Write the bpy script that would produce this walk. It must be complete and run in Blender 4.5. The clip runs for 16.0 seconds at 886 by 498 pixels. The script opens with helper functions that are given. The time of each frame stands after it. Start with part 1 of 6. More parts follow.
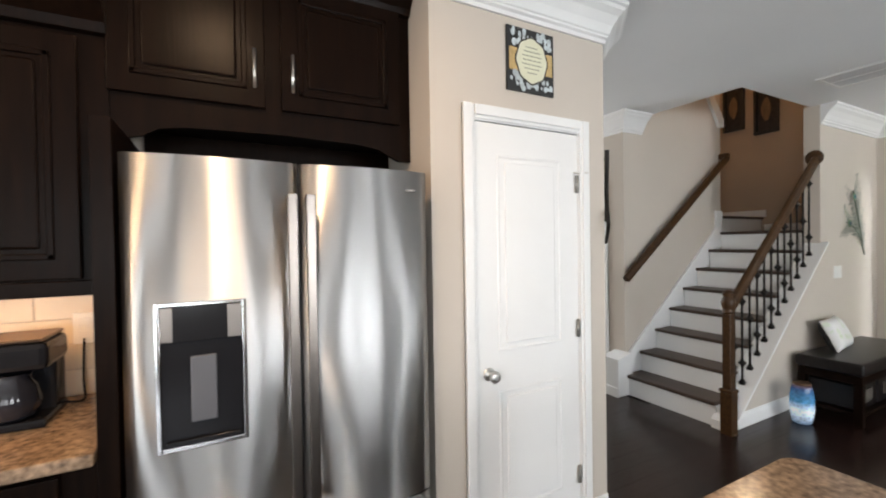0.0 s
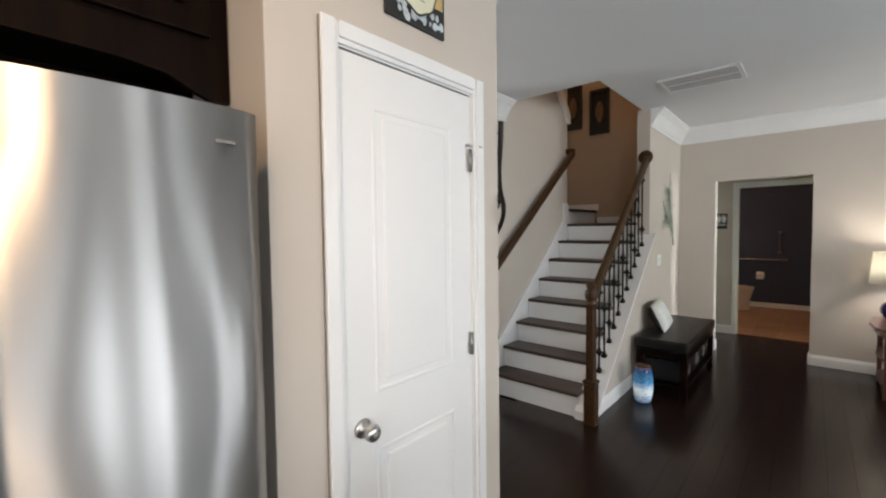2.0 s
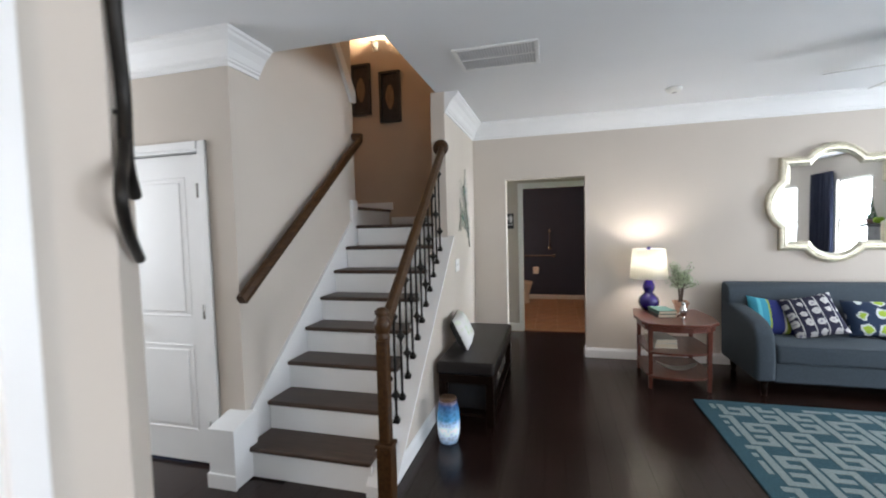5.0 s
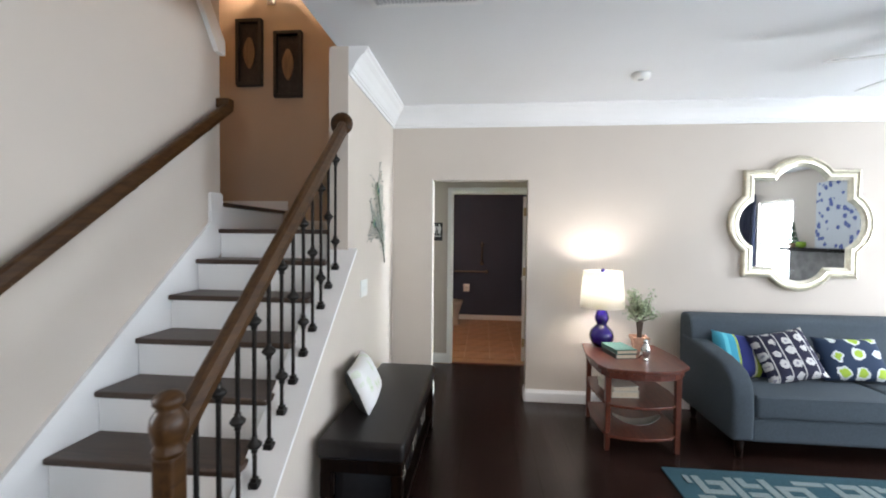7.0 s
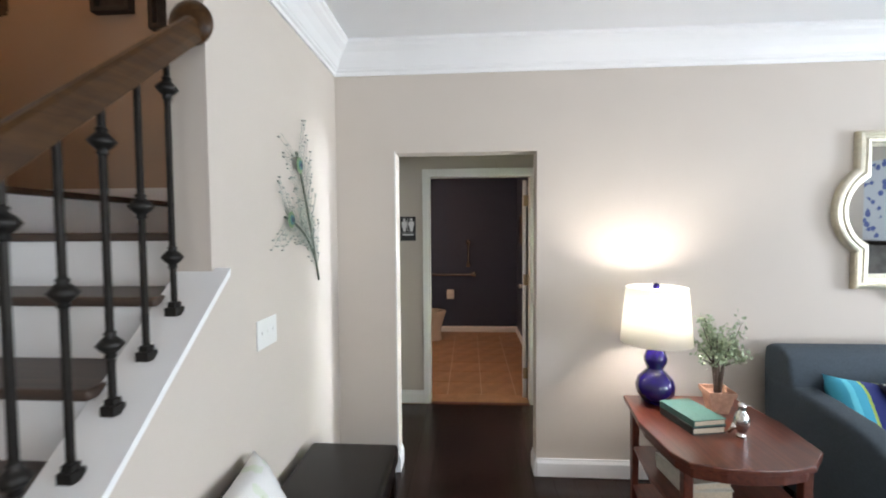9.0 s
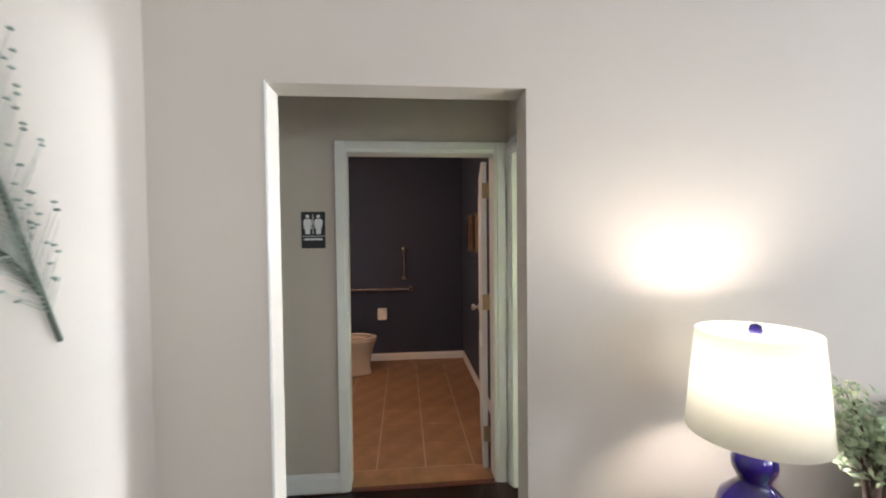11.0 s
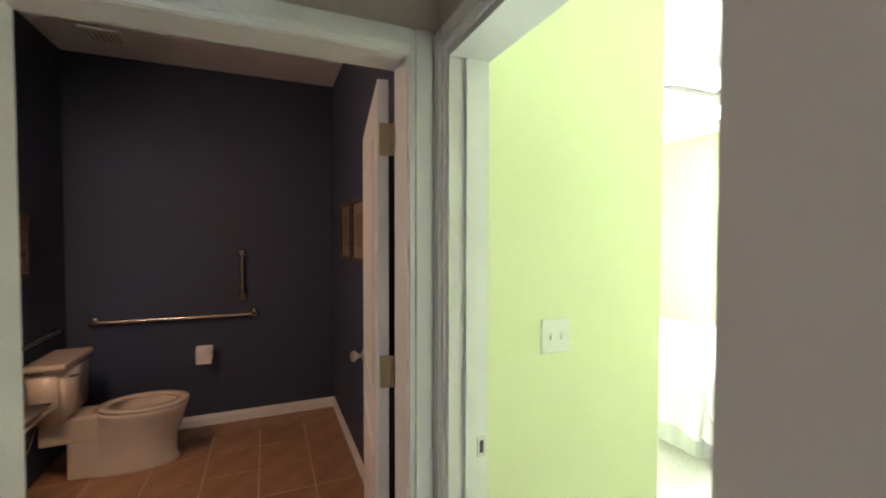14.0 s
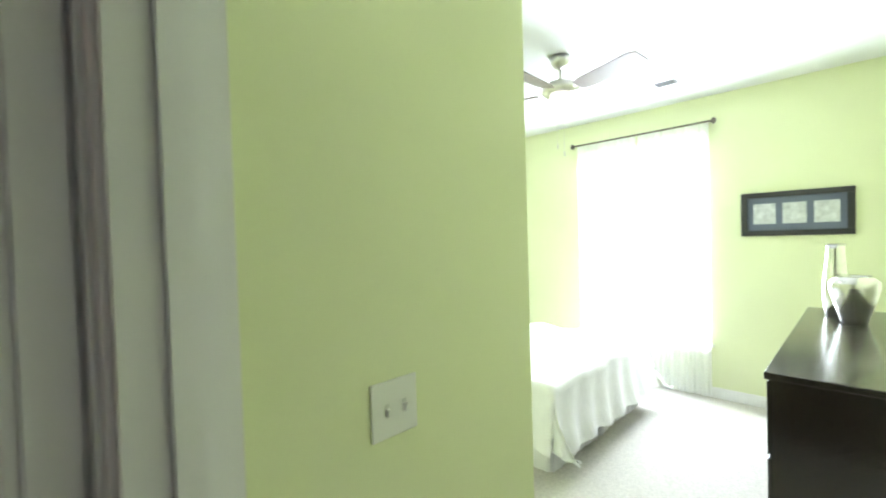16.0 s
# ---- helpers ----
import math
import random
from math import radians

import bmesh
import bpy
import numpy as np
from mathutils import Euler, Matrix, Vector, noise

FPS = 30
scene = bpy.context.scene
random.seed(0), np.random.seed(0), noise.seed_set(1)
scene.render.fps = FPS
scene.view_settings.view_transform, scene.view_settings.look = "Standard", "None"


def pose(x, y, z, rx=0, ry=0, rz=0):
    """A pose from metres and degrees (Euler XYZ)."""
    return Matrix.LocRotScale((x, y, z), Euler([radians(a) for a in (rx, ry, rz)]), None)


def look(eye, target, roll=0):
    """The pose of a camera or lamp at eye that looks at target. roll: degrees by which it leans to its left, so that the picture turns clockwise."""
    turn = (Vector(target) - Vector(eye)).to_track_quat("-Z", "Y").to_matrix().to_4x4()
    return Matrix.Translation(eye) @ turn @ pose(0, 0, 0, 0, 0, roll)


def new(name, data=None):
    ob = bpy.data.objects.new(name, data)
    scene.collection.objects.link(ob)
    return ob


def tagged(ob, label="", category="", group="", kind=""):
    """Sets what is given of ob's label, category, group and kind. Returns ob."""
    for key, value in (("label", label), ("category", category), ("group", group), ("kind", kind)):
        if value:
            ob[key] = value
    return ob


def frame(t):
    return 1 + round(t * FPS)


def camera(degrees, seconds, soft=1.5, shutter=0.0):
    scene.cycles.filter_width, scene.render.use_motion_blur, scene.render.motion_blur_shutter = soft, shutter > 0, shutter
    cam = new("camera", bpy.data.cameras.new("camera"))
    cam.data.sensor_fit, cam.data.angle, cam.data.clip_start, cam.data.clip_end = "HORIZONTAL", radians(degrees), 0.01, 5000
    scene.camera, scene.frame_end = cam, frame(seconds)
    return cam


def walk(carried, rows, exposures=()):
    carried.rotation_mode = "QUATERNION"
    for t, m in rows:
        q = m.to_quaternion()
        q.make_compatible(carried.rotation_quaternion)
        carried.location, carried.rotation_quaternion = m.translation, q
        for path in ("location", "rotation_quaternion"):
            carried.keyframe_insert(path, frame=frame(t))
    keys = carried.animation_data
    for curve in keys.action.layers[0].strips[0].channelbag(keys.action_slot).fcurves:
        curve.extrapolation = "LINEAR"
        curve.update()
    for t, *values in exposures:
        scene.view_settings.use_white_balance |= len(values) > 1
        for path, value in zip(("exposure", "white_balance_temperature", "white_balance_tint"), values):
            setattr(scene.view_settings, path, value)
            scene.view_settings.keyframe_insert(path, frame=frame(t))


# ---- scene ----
cam = camera(93.2, 16.0, soft=1.9, shutter=0.4)
PATH = [
    (0, (0.611, 0.141, 1.49), (1.544, 1.909, 1.461), -0.9),
    (0.5, (0.642, 0.302, 1.496), (1.725, 1.983, 1.461), -0.5),
    (1, (0.71, 0.452, 1.491), (1.929, 2.036, 1.439), -0.5),
    (1.5, (0.793, 0.579, 1.502), (2.163, 2.034, 1.429), -0.6),
    (2, (0.886, 0.691, 1.5), (2.385, 2.012, 1.413), -0.7),
    (2.5, (1.013, 0.78, 1.485), (2.638, 1.943, 1.385), -0.8),
    (3, (1.158, 0.829, 1.483), (2.891, 1.823, 1.382), -1.1),
    (3.5, (1.315, 0.894, 1.496), (3.127, 1.735, 1.396), -0.8),
    (4, (1.487, 0.951, 1.517), (3.351, 1.668, 1.41), -0.8),
    (4.5, (1.684, 0.991, 1.514), (3.58, 1.62, 1.408), -1.1),
    (5, (1.9, 1.023, 1.527), (3.83, 1.539, 1.422), -1.5),
    (7.5, (3.251, 1.095, 1.524), (5.244, 1.262, 1.469), 0.6),
    (8, (3.571, 1.102, 1.538), (5.564, 1.256, 1.478), 0.2),
    (8.5, (3.902, 1.11, 1.549), (5.895, 1.254, 1.478), -0.0),
    (9, (4.227, 1.11, 1.562), (6.221, 1.235, 1.477), -0.4),
    (11.5, (5.672, 1.126, 1.534), (7.651, 0.842, 1.492), -0.6),
    (12, (5.909, 1.069, 1.539), (7.873, 0.693, 1.507), -0.7),
    (12.5, (6.155, 1.048, 1.546), (8.099, 0.581, 1.517), -0.6),
    (13, (6.391, 1.02, 1.543), (8.314, 0.47, 1.509), -0.1),
    (13.5, (6.619, 0.985, 1.535), (8.511, 0.339, 1.49), 0.1),
    (14, (6.83, 0.942, 1.534), (8.671, 0.164, 1.476), 0.1),
    (14.5, (7.007, 0.86, 1.519), (8.786, -0.051, 1.461), -0.1),
    (15, (7.133, 0.772, 1.529), (8.826, -0.292, 1.474), -0.7),
    (15.5, (7.242, 0.669, 1.537), (8.81, -0.572, 1.485), -1.3),
    (16, (7.334, 0.54, 1.535), (8.75, -0.872, 1.487), -1.7),
]
walk(cam, [(t, look(eye, target, roll)) for t, eye, target, roll in PATH],
     exposures=[(0, -0.48, 7100, 15), (0.8, -0.62, 7100, 15), (1.5, -0.65, 7100, 15), (3.5, -0.78, 6900, 15), (4.4, -0.56, 6750, 15), (5, -0.35, 6600, 15), (7.5, 0.0, 6550, 15),
                (9, 0.0, 6550, 15), (11.5, -0.1, 6600, 15), (13, -0.2, 6600, 15), (13.6, -0.15, 6600, 15), (14.5, -0.2, 6500, 14), (15.0, -0.48, 6500, 14), (16, -1.15, 6500, 14)])


C = 2.72          # ceiling height
XF = 6.87         # living room far wall
YS = -4.3         # living room window wall

# ---- world and light ----
world = bpy.data.worlds.new("sky")
scene.world = world
world.use_nodes = True
wn = world.node_tree
bg = wn.nodes["Background"]
sky = wn.nodes.new("ShaderNodeTexSky")
sky.sky_type = "NISHITA"
sky.sun_disc = False
sky.sun_elevation = radians(50)
sky.sun_rotation = radians(150)
wn.links.new(sky.outputs[0], bg.inputs[0])
bg.inputs[1].default_value = 0.12
sun = new("sun", bpy.data.lights.new("sun", "SUN"))
sun.data.energy, sun.data.angle, sun.data.color = 3.0, radians(0.5), (1.0, 0.95, 0.88)
sun.matrix_world = look((0, 0, 20), (-8, 6, 0))


def area(name, eye, target, w, h, power, color):
    l = bpy.data.lights.new(name, "AREA")
    l.shape, l.size, l.size_y, l.energy, l.color = "RECTANGLE", w, h, power, color
    ob = new(name, l)
    ob.matrix_world = look(eye, target)
    return ob


def bulb(name, at, power, color, radius=0.04):
    l = bpy.data.lights.new(name, "POINT")
    l.energy, l.color, l.shadow_soft_size = power, color, radius
    ob = new(name, l)
    ob.location = at
    return ob


DAY = (0.80, 0.91, 1.0)
WARM = (1.0, 0.62, 0.32)
# daylight in the window openings
for wx, power in ((-1.6, 60), (0.0, 75), (2.365, 165), (5.6, 185)):
    area("window_daylight", (wx, YS - 0.1, 1.45), (wx, 0, 1.2), 0.9, 1.55, power, DAY)
# added lamp in an unseen west opening, to brighten the risers
area("west_fill", (-3.26, -1.7, 1.10), (0, -1.7, 1.15), 1.7, 1.95, 150, DAY)
area("bedroom_daylight", (9.0, -4.16, 1.4), (7.55, 0, 1.25), 1.2, 1.75, 1500, DAY).data.spread = radians(125)
# second lamp, room side of the curtain, added to brighten the lime wall
area("bedroom_daylight", (8.93, -3.78, 1.35), (8.93, 0, 1.25), 1.2, 1.8, 285, DAY)
# fill lamp added before the closed entry wall, for closet door and stairs
area("entry_fill", (3.3, 5.85, 1.5), (3.3, 0, 1.0), 0.9, 1.6, 95, DAY)
# lamps
bulb("lamp_bulb", (6.55, 0.10, 1.15), 27, (1.0, 0.97, 0.91), 0.07)
bulb("sconce_bulb", (6.66, 3.12, 3.95), 60, (1.0, 0.76, 0.52), 0.03)
bulb("lantern_bulb", (4.715, 1.768, 0.11), 0.5, (0.75, 0.88, 1.0), 0.02)
area("undercabinet_glow", (-0.1, 2.0, 1.35), (-0.1, 2.08, 0.5), 0.6, 0.08, 3.6, (1.0, 0.56, 0.26))
area("kitchen_downlight", (0.6, 0.9, 2.70), (0.6, 0.9, 0), 0.13, 0.13, 26, (1.0, 0.72, 0.45))
area("kitchen_downlight", (-0.8, 0.9, 2.70), (-0.8, 0.9, 0), 0.13, 0.13, 26, (1.0, 0.72, 0.45))
# warm bathroom fill, placed at an unseen fixture added over the sink
area("bath_light", (9.0, 2.15, 2.25), (9.3, 1.4, 1.0), 0.5, 0.12, 28, (1.0, 0.65, 0.44))
bulb("fan_bulb", (8.80, -2.11, 2.38), 8, (1.0, 0.9, 0.75), 0.06)

# ---- materials ----


def mat(name, color, rough=0.6, metal=0.0, vary=0.06, scale=6.0, bump=0.05, fine=120.0, emit=0.0, coat=0.0, spread=0.0):
    """A painted or plain surface: two scales of variation and a fine bump."""
    m = bpy.data.materials.new(name)
    m.use_nodes = True
    n, k = m.node_tree.nodes, m.node_tree.links
    b = n["Principled BSDF"]
    b.inputs["Roughness"].default_value = rough
    b.inputs["Metallic"].default_value = metal
    b.inputs["Coat Weight"].default_value = coat
    co = n.new("ShaderNodeTexCoord")
    big = n.new("ShaderNodeTexNoise")
    big.inputs["Scale"].default_value = scale
    big.inputs["Detail"].default_value = 5
    k.new(co.outputs["Object"], big.inputs["Vector"])
    ramp = n.new("ShaderNodeValToRGB")
    ramp.color_ramp.elements[0].position, ramp.color_ramp.elements[1].position = 0.3, 0.7
    ramp.color_ramp.elements[0].color = (*[c * (1 - vary) for c in color], 1)
    ramp.color_ramp.elements[1].color = (*[min(1, c * (1 + vary)) for c in color], 1)
    k.new(big.outputs["Fac"], ramp.inputs["Fac"])
    out = ramp.outputs["Color"]
    if spread:
        info = n.new("ShaderNodeObjectInfo")
        hsv = n.new("ShaderNodeHueSaturation")
        rng = n.new("ShaderNodeMapRange")
        rng.inputs["To Min"].default_value, rng.inputs["To Max"].default_value = 1 - spread, 1 + spread
        k.new(info.outputs["Random"], rng.inputs["Value"])
        k.new(rng.outputs["Result"], hsv.inputs["Value"])
        k.new(out, hsv.inputs["Color"])
        out = hsv.outputs["Color"]
    k.new(out, b.inputs["Base Color"])
    if bump:
        small = n.new("ShaderNodeTexNoise")
        small.inputs["Scale"].default_value = fine
        small.inputs["Detail"].default_value = 3
        k.new(co.outputs["Object"], small.inputs["Vector"])
        bp = n.new("ShaderNodeBump")
        bp.inputs["Strength"].default_value = bump
        bp.inputs["Distance"].default_value = 0.01
        k.new(small.outputs["Fac"], bp.inputs["Height"])
        k.new(bp.outputs["Normal"], b.inputs["Normal"])
    if emit:
        k.new(out, b.inputs["Emission Color"])
        b.inputs["Emission Strength"].default_value = emit
    return m


def wood(name, a, b2, rough=0.35, axis=0, scale=8.0, coat=0.0, spread=0.0, bump=0.08):
    """Grain stretched along one axis."""
    m = bpy.data.materials.new(name)
    m.use_nodes = True
    n, k = m.node_tree.nodes, m.node_tree.links
    b = n["Principled BSDF"]
    b.inputs["Roughness"].default_value = rough
    b.inputs["Coat Weight"].default_value = coat
    b.inputs["Coat Roughness"].default_value = 0.12
    co = n.new("ShaderNodeTexCoord")
    mp = n.new("ShaderNodeMapping")
    s = [scale * 3] * 3
    s[axis] = scale * 0.22
    mp.inputs["Scale"].default_value = s
    k.new(co.outputs["Object"], mp.inputs["Vector"])
    g = n.new("ShaderNodeTexNoise")
    g.inputs["Scale"].default_value, g.inputs["Detail"].default_value, g.inputs["Distortion"].default_value = 2.0, 8, 0.6
    k.new(mp.outputs["Vector"], g.inputs["Vector"])
    ramp = n.new("ShaderNodeValToRGB")
    ramp.color_ramp.elements[0].position, ramp.color_ramp.elements[1].position = 0.32, 0.68
    ramp.color_ramp.elements[0].color, ramp.color_ramp.elements[1].color = (*a, 1), (*b2, 1)
    k.new(g.outputs["Fac"], ramp.inputs["Fac"])
    out = ramp.outputs["Color"]
    if spread:
        info = n.new("ShaderNodeObjectInfo")
        hsv = n.new("ShaderNodeHueSaturation")
        rng = n.new("ShaderNodeMapRange")
        rng.inputs["To Min"].default_value, rng.inputs["To Max"].default_value = 1 - spread, 1 + spread
        k.new(info.outputs["Random"], rng.inputs["Value"])
        k.new(rng.outputs["Result"], hsv.inputs["Value"])
        k.new(out, hsv.inputs["Color"])
        out = hsv.outputs["Color"]
    k.new(out, b.inputs["Base Color"])
    bp = n.new("ShaderNodeBump")
    bp.inputs["Strength"].default_value, bp.inputs["Distance"].default_value = bump, 0.01
    k.new(g.outputs["Fac"], bp.inputs["Height"])
    k.new(bp.outputs["Normal"], b.inputs["Normal"])
    return m


BEIGE = mat("beige_wall_paint", (0.56, 0.50, 0.435), 0.75, vary=0.03, scale=1.5, bump=0.02, fine=260)
BROWN = mat("tan_stairwell_paint", (0.44, 0.335, 0.245), 0.75, vary=0.03, scale=1.5, bump=0.08, fine=260)
NAVY = mat("slate_wall_paint", (0.042, 0.054, 0.092), 0.7, vary=0.05, scale=1.5, bump=0.08, fine=260)
LIME = mat("lime_wall_paint", (0.71, 0.75, 0.485), 0.75, vary=0.03, scale=1.5, bump=0.08, fine=260)
WHITE = mat("white_trim_paint", (0.80, 0.80, 0.79), 0.4, vary=0.02, scale=3, bump=0.02)
CEIL = mat("white_ceiling_paint", (0.78, 0.79, 0.80), 0.85, vary=0.02, scale=1.2, bump=0.12, fine=200)
ESPRESSO = wood("espresso_cabinet_wood", (0.0046, 0.0024, 0.0016), (0.0095, 0.0046, 0.0028), 0.30, 2, 8, 0.0)
ESPRESSO.node_tree.nodes["Principled BSDF"].inputs["Specular IOR Level"].default_value = 0.06
FLOORWOOD = wood("dark_hardwood", (0.012, 0.006, 0.005), (0.026, 0.013, 0.010), 0.24, 0, 7, 0.05, 0.25)
FLOORWOOD.node_tree.nodes["Principled BSDF"].inputs["Specular IOR Level"].default_value = 0.28
TREADWOOD = wood("dark_stair_wood", (0.030, 0.016, 0.010), (0.065, 0.036, 0.022), 0.4, 1, 8, 0.0)
RAILWOOD = wood("brown_rail_wood", (0.030, 0.0125, 0.0036), (0.066, 0.030, 0.009), 0.40, 0, 8, 0.0, bump=0.02)
RAILWOOD.node_tree.nodes["Principled BSDF"].inputs["Specular IOR Level"].default_value = 0.28
CHERRY = wood("cherry_table_wood", (0.070, 0.015, 0.008), (0.135, 0.034, 0.017), 0.28, 0, 8, 0.3)
IRON = mat("dark_iron", (0.02, 0.018, 0.016), 0.45, 0.7, 0.15, 30, 0.1)
STEEL = mat("brushed_nickel", (0.62, 0.60, 0.57), 0.28, 1.0, 0.05, 20, 0.02)


# ---- building helpers ----
def box(bm, x0, x1, y0, y1, z0, z1, bevel=0.0, segments=2):
    r = bmesh.ops.create_cube(bm, size=1.0)
    vs = r["verts"]
    bmesh.ops.scale(bm, vec=(abs(x1 - x0), abs(y1 - y0), abs(z1 - z0)), verts=vs)
    bmesh.ops.translate(bm, vec=((x0 + x1) / 2, (y0 + y1) / 2, (z0 + z1) / 2), verts=vs)
    if bevel:
        es = list({e for v in vs for e in v.link_edges})
        bmesh.ops.bevel(bm, geom=es, offset=bevel, segments=segments, affect="EDGES", profile=0.5)
    return bm


def boxes(*rows, bevel=0.0):
    bm = bmesh.new()
    for r in rows:
        box(bm, *r, bevel=bevel)
    return bm


def prism(pts, axis, a, b, bevel=0.0):
    """A flat outline pushed along an axis from a to b. pts are (u, v): for x: (y, z), for y: (x, z), for z: (x, y)."""
    bm = bmesh.new()

    def at(u, v, w):
        return {"x": (w, u, v), "y": (u, w, v), "z": (u, v, w)}[axis]
    lo = [bm.verts.new(at(u, v, a)) for u, v in pts]
    hi = [bm.verts.new(at(u, v, b)) for u, v in pts]
    bm.faces.new(lo)
    bm.faces.new(hi)
    for i in range(len(pts)):
        j = (i + 1) % len(pts)
        bm.faces.new((lo[i], lo[j], hi[j], hi[i]))
    bmesh.ops.recalc_face_normals(bm, faces=bm.faces)
    if bevel:
        bmesh.ops.bevel(bm, geom=list(bm.edges), offset=bevel, segments=2, affect="EDGES", profile=0.5)
    return bm


def lathe(profile, steps=28, at=(0, 0, 0), bm=None):
    """Turns (radius, height) pairs round the z axis."""
    bm = bm or bmesh.new()
    rings = []
    for r, z in profile:
        r = max(r, 0.0004)
        rings.append([bm.verts.new((at[0] + r * math.cos(2 * math.pi * i / steps), at[1] + r * math.sin(2 * math.pi * i / steps), at[2] + z)) for i in range(steps)])
    for lo, hi in zip(rings, rings[1:]):
        for i in range(steps):
            j = (i + 1) % steps
            f = bm.faces.new((lo[i], lo[j], hi[j], hi[i]))
            f.smooth = True
    bm.faces.new(rings[0][::-1])
    bm.faces.new(rings[-1])
    return bm


def rod(p, q, r, steps=12, bm=None, r2=None):
    bm = bm or bmesh.new()
    p, q = Vector(p), Vector(q)
    d = q - p
    m = Matrix.Translation((p + q) / 2) @ d.to_track_quat("Z", "Y").to_matrix().to_4x4()
    r_ = bmesh.ops.create_cone(bm, cap_ends=True, segments=steps, radius1=r, radius2=r if r2 is None else r2, depth=d.length, matrix=m)
    for v in r_["verts"]:
        for f in v.link_faces:
            f.smooth = len(f.verts) == 4
    return bm


def tube(pts, r, name="tube", steps=4):
    """A smooth bent bar through points, as a mesh."""
    cu = bpy.data.curves.new(name, "CURVE")
    cu.dimensions, cu.bevel_depth, cu.bevel_resolution, cu.use_fill_caps = "3D", r, 3, True
    sp = cu.splines.new("NURBS")
    sp.points.add(len(pts) - 1)
    for i, p in enumerate(pts):
        sp.points[i].co = (*p, 1)
    sp.use_endpoint_u, sp.order_u, sp.resolution_u = True, min(4, len(pts)), steps
    ob = bpy.data.objects.new("tmp", cu)
    me = bpy.data.meshes.new_from_object(ob)
    bpy.data.objects.remove(ob)
    bm = bmesh.new()
    bm.from_mesh(me)
    for f in bm.faces:
        f.smooth = True
    return bm


def mesh(name, bm, material):
    me = bpy.data.meshes.new(name)
    bm.to_mesh(me)
    bm.free()
    for m in material if isinstance(material, (list, tuple)) else [material]:
        me.materials.append(m)
    return me


def part(name, bm, material, parent, label=""):
    ob = new(name, mesh(name, bm, material))
    ob.parent = parent
    if parent is not None:
        ob.matrix_parent_inverse = parent_matrix(parent).inverted()
    return tagged(ob, label)


def parent_matrix(ob):
    m = ob.matrix_basis.copy()
    while ob.parent is not None:
        m = ob.parent.matrix_basis @ ob.matrix_parent_inverse @ m
        ob = ob.parent
    return m


def thing(name, at, label, category, group=""):
    ob = new(name)
    ob.empty_display_size = 0.1
    ob.location = at
    return tagged(ob, label, category, group)


def solid(name, bm, material, label, category="", group="", kind=""):
    """A thing or a piece of the setting that is one mesh."""
    return tagged(new(name, mesh(name, bm, material)), label, category, group, kind)


def setting(name, bm, material, label=""):
    return solid(name, bm, material, label or name.replace("_", " "), "", "", "structure")


def smooth(bm):
    for f in bm.faces:
        f.smooth = True
    return bm


# ---- structure ----
# floors
setting("floor", boxes((-3.2, 7.97, YS - 0.1, 2.4, -0.2, -0.012), (2.4, 6.85, 2.4, 6.0, -0.2, -0.012), (7.0, 7.97, 2.4, 2.9, -0.2, -0.012)), FLOORWOOD, "dark espresso hardwood floor")
GROUT = mat("grey_grout", (0.52, 0.40, 0.30), 0.9)
setting("bath_floor", boxes((7.97, 10.8, 0.3, 2.4, -0.2, 0.001)), GROUT, "tan grout bed under the bathroom tiles")
CARPET = mat("cream_carpet", (0.66, 0.63, 0.58), 1.0, vary=0.1, scale=60, bump=0.6, fine=420)
setting("bedroom_floor", boxes((6.9, 11.2, -4.1, 0.40, -0.2, 0.006)), CARPET, "cream cut-pile carpet")

# far living-room wall with the square opening
OY0, OY1, OZ = 0.690, 1.572, 2.055
setting("wall_east", boxes((XF, 7.0, YS, OY0, 0, C), (XF, 7.0, OY1, 2.9, 0, C), (XF, 7.0, OY0, OY1, OZ, C)), BEIGE, "beige painted living-room wall with a square opening")
# south wall with windows
WIN = [(-2.1, -1.1), (-0.5, 0.5), (1.9, 2.83), (5.1, 6.1)]
rows = []
xs = -3.2
for a, b in WIN:
    rows += [(xs, a, YS - 0.15, YS, 0, C), (a, b, YS - 0.15, YS, 0, 0.65), (a, b, YS - 0.15, YS, 2.25, C)]
    xs = b
rows.append((xs, XF + 0.15, YS - 0.15, YS, 0, C))
setting("wall_south", boxes(*rows), BEIGE, "beige painted window wall")
# opening added here only to let light in from the west
setting("wall_west", boxes((-3.35, -3.2, YS, -2.6, 0, C), (-3.35, -3.2, -0.8, 2.4, 0, C), (-3.35, -3.2, -2.6, -0.8, 2.1, C)), BEIGE, "beige painted kitchen wall with an unseen opening added for light")
setting("wall_kitchen", boxes((-3.2, 1.40, 2.26, 2.4, 0, C)), BEIGE, "beige kitchen wall behind the cabinets")
# pantry: front wall with the door opening, chamfered corner, sides
PX0, PX1, PZ = 1.615, 2.25, 2.045
setting("wall_pantry", boxes((1.40, PX0, 1.735, 1.86, 0, C), (PX1, 2.44, 1.735, 1.86, 0, C), (PX0, PX1, 1.735, 1.86, PZ, C), (1.40, 1.52, 1.86, 2.4, 0, C)), BEIGE, "beige pantry wall with a door opening")
setting("wall_pantry_corner", prism([(2.44, 1.735), (2.63, 1.925), (2.63, 6.0), (2.40, 6.0), (2.40, 1.86), (2.44, 1.86)], "z", 0, C), BEIGE, "beige pantry wall with a clipped corner")
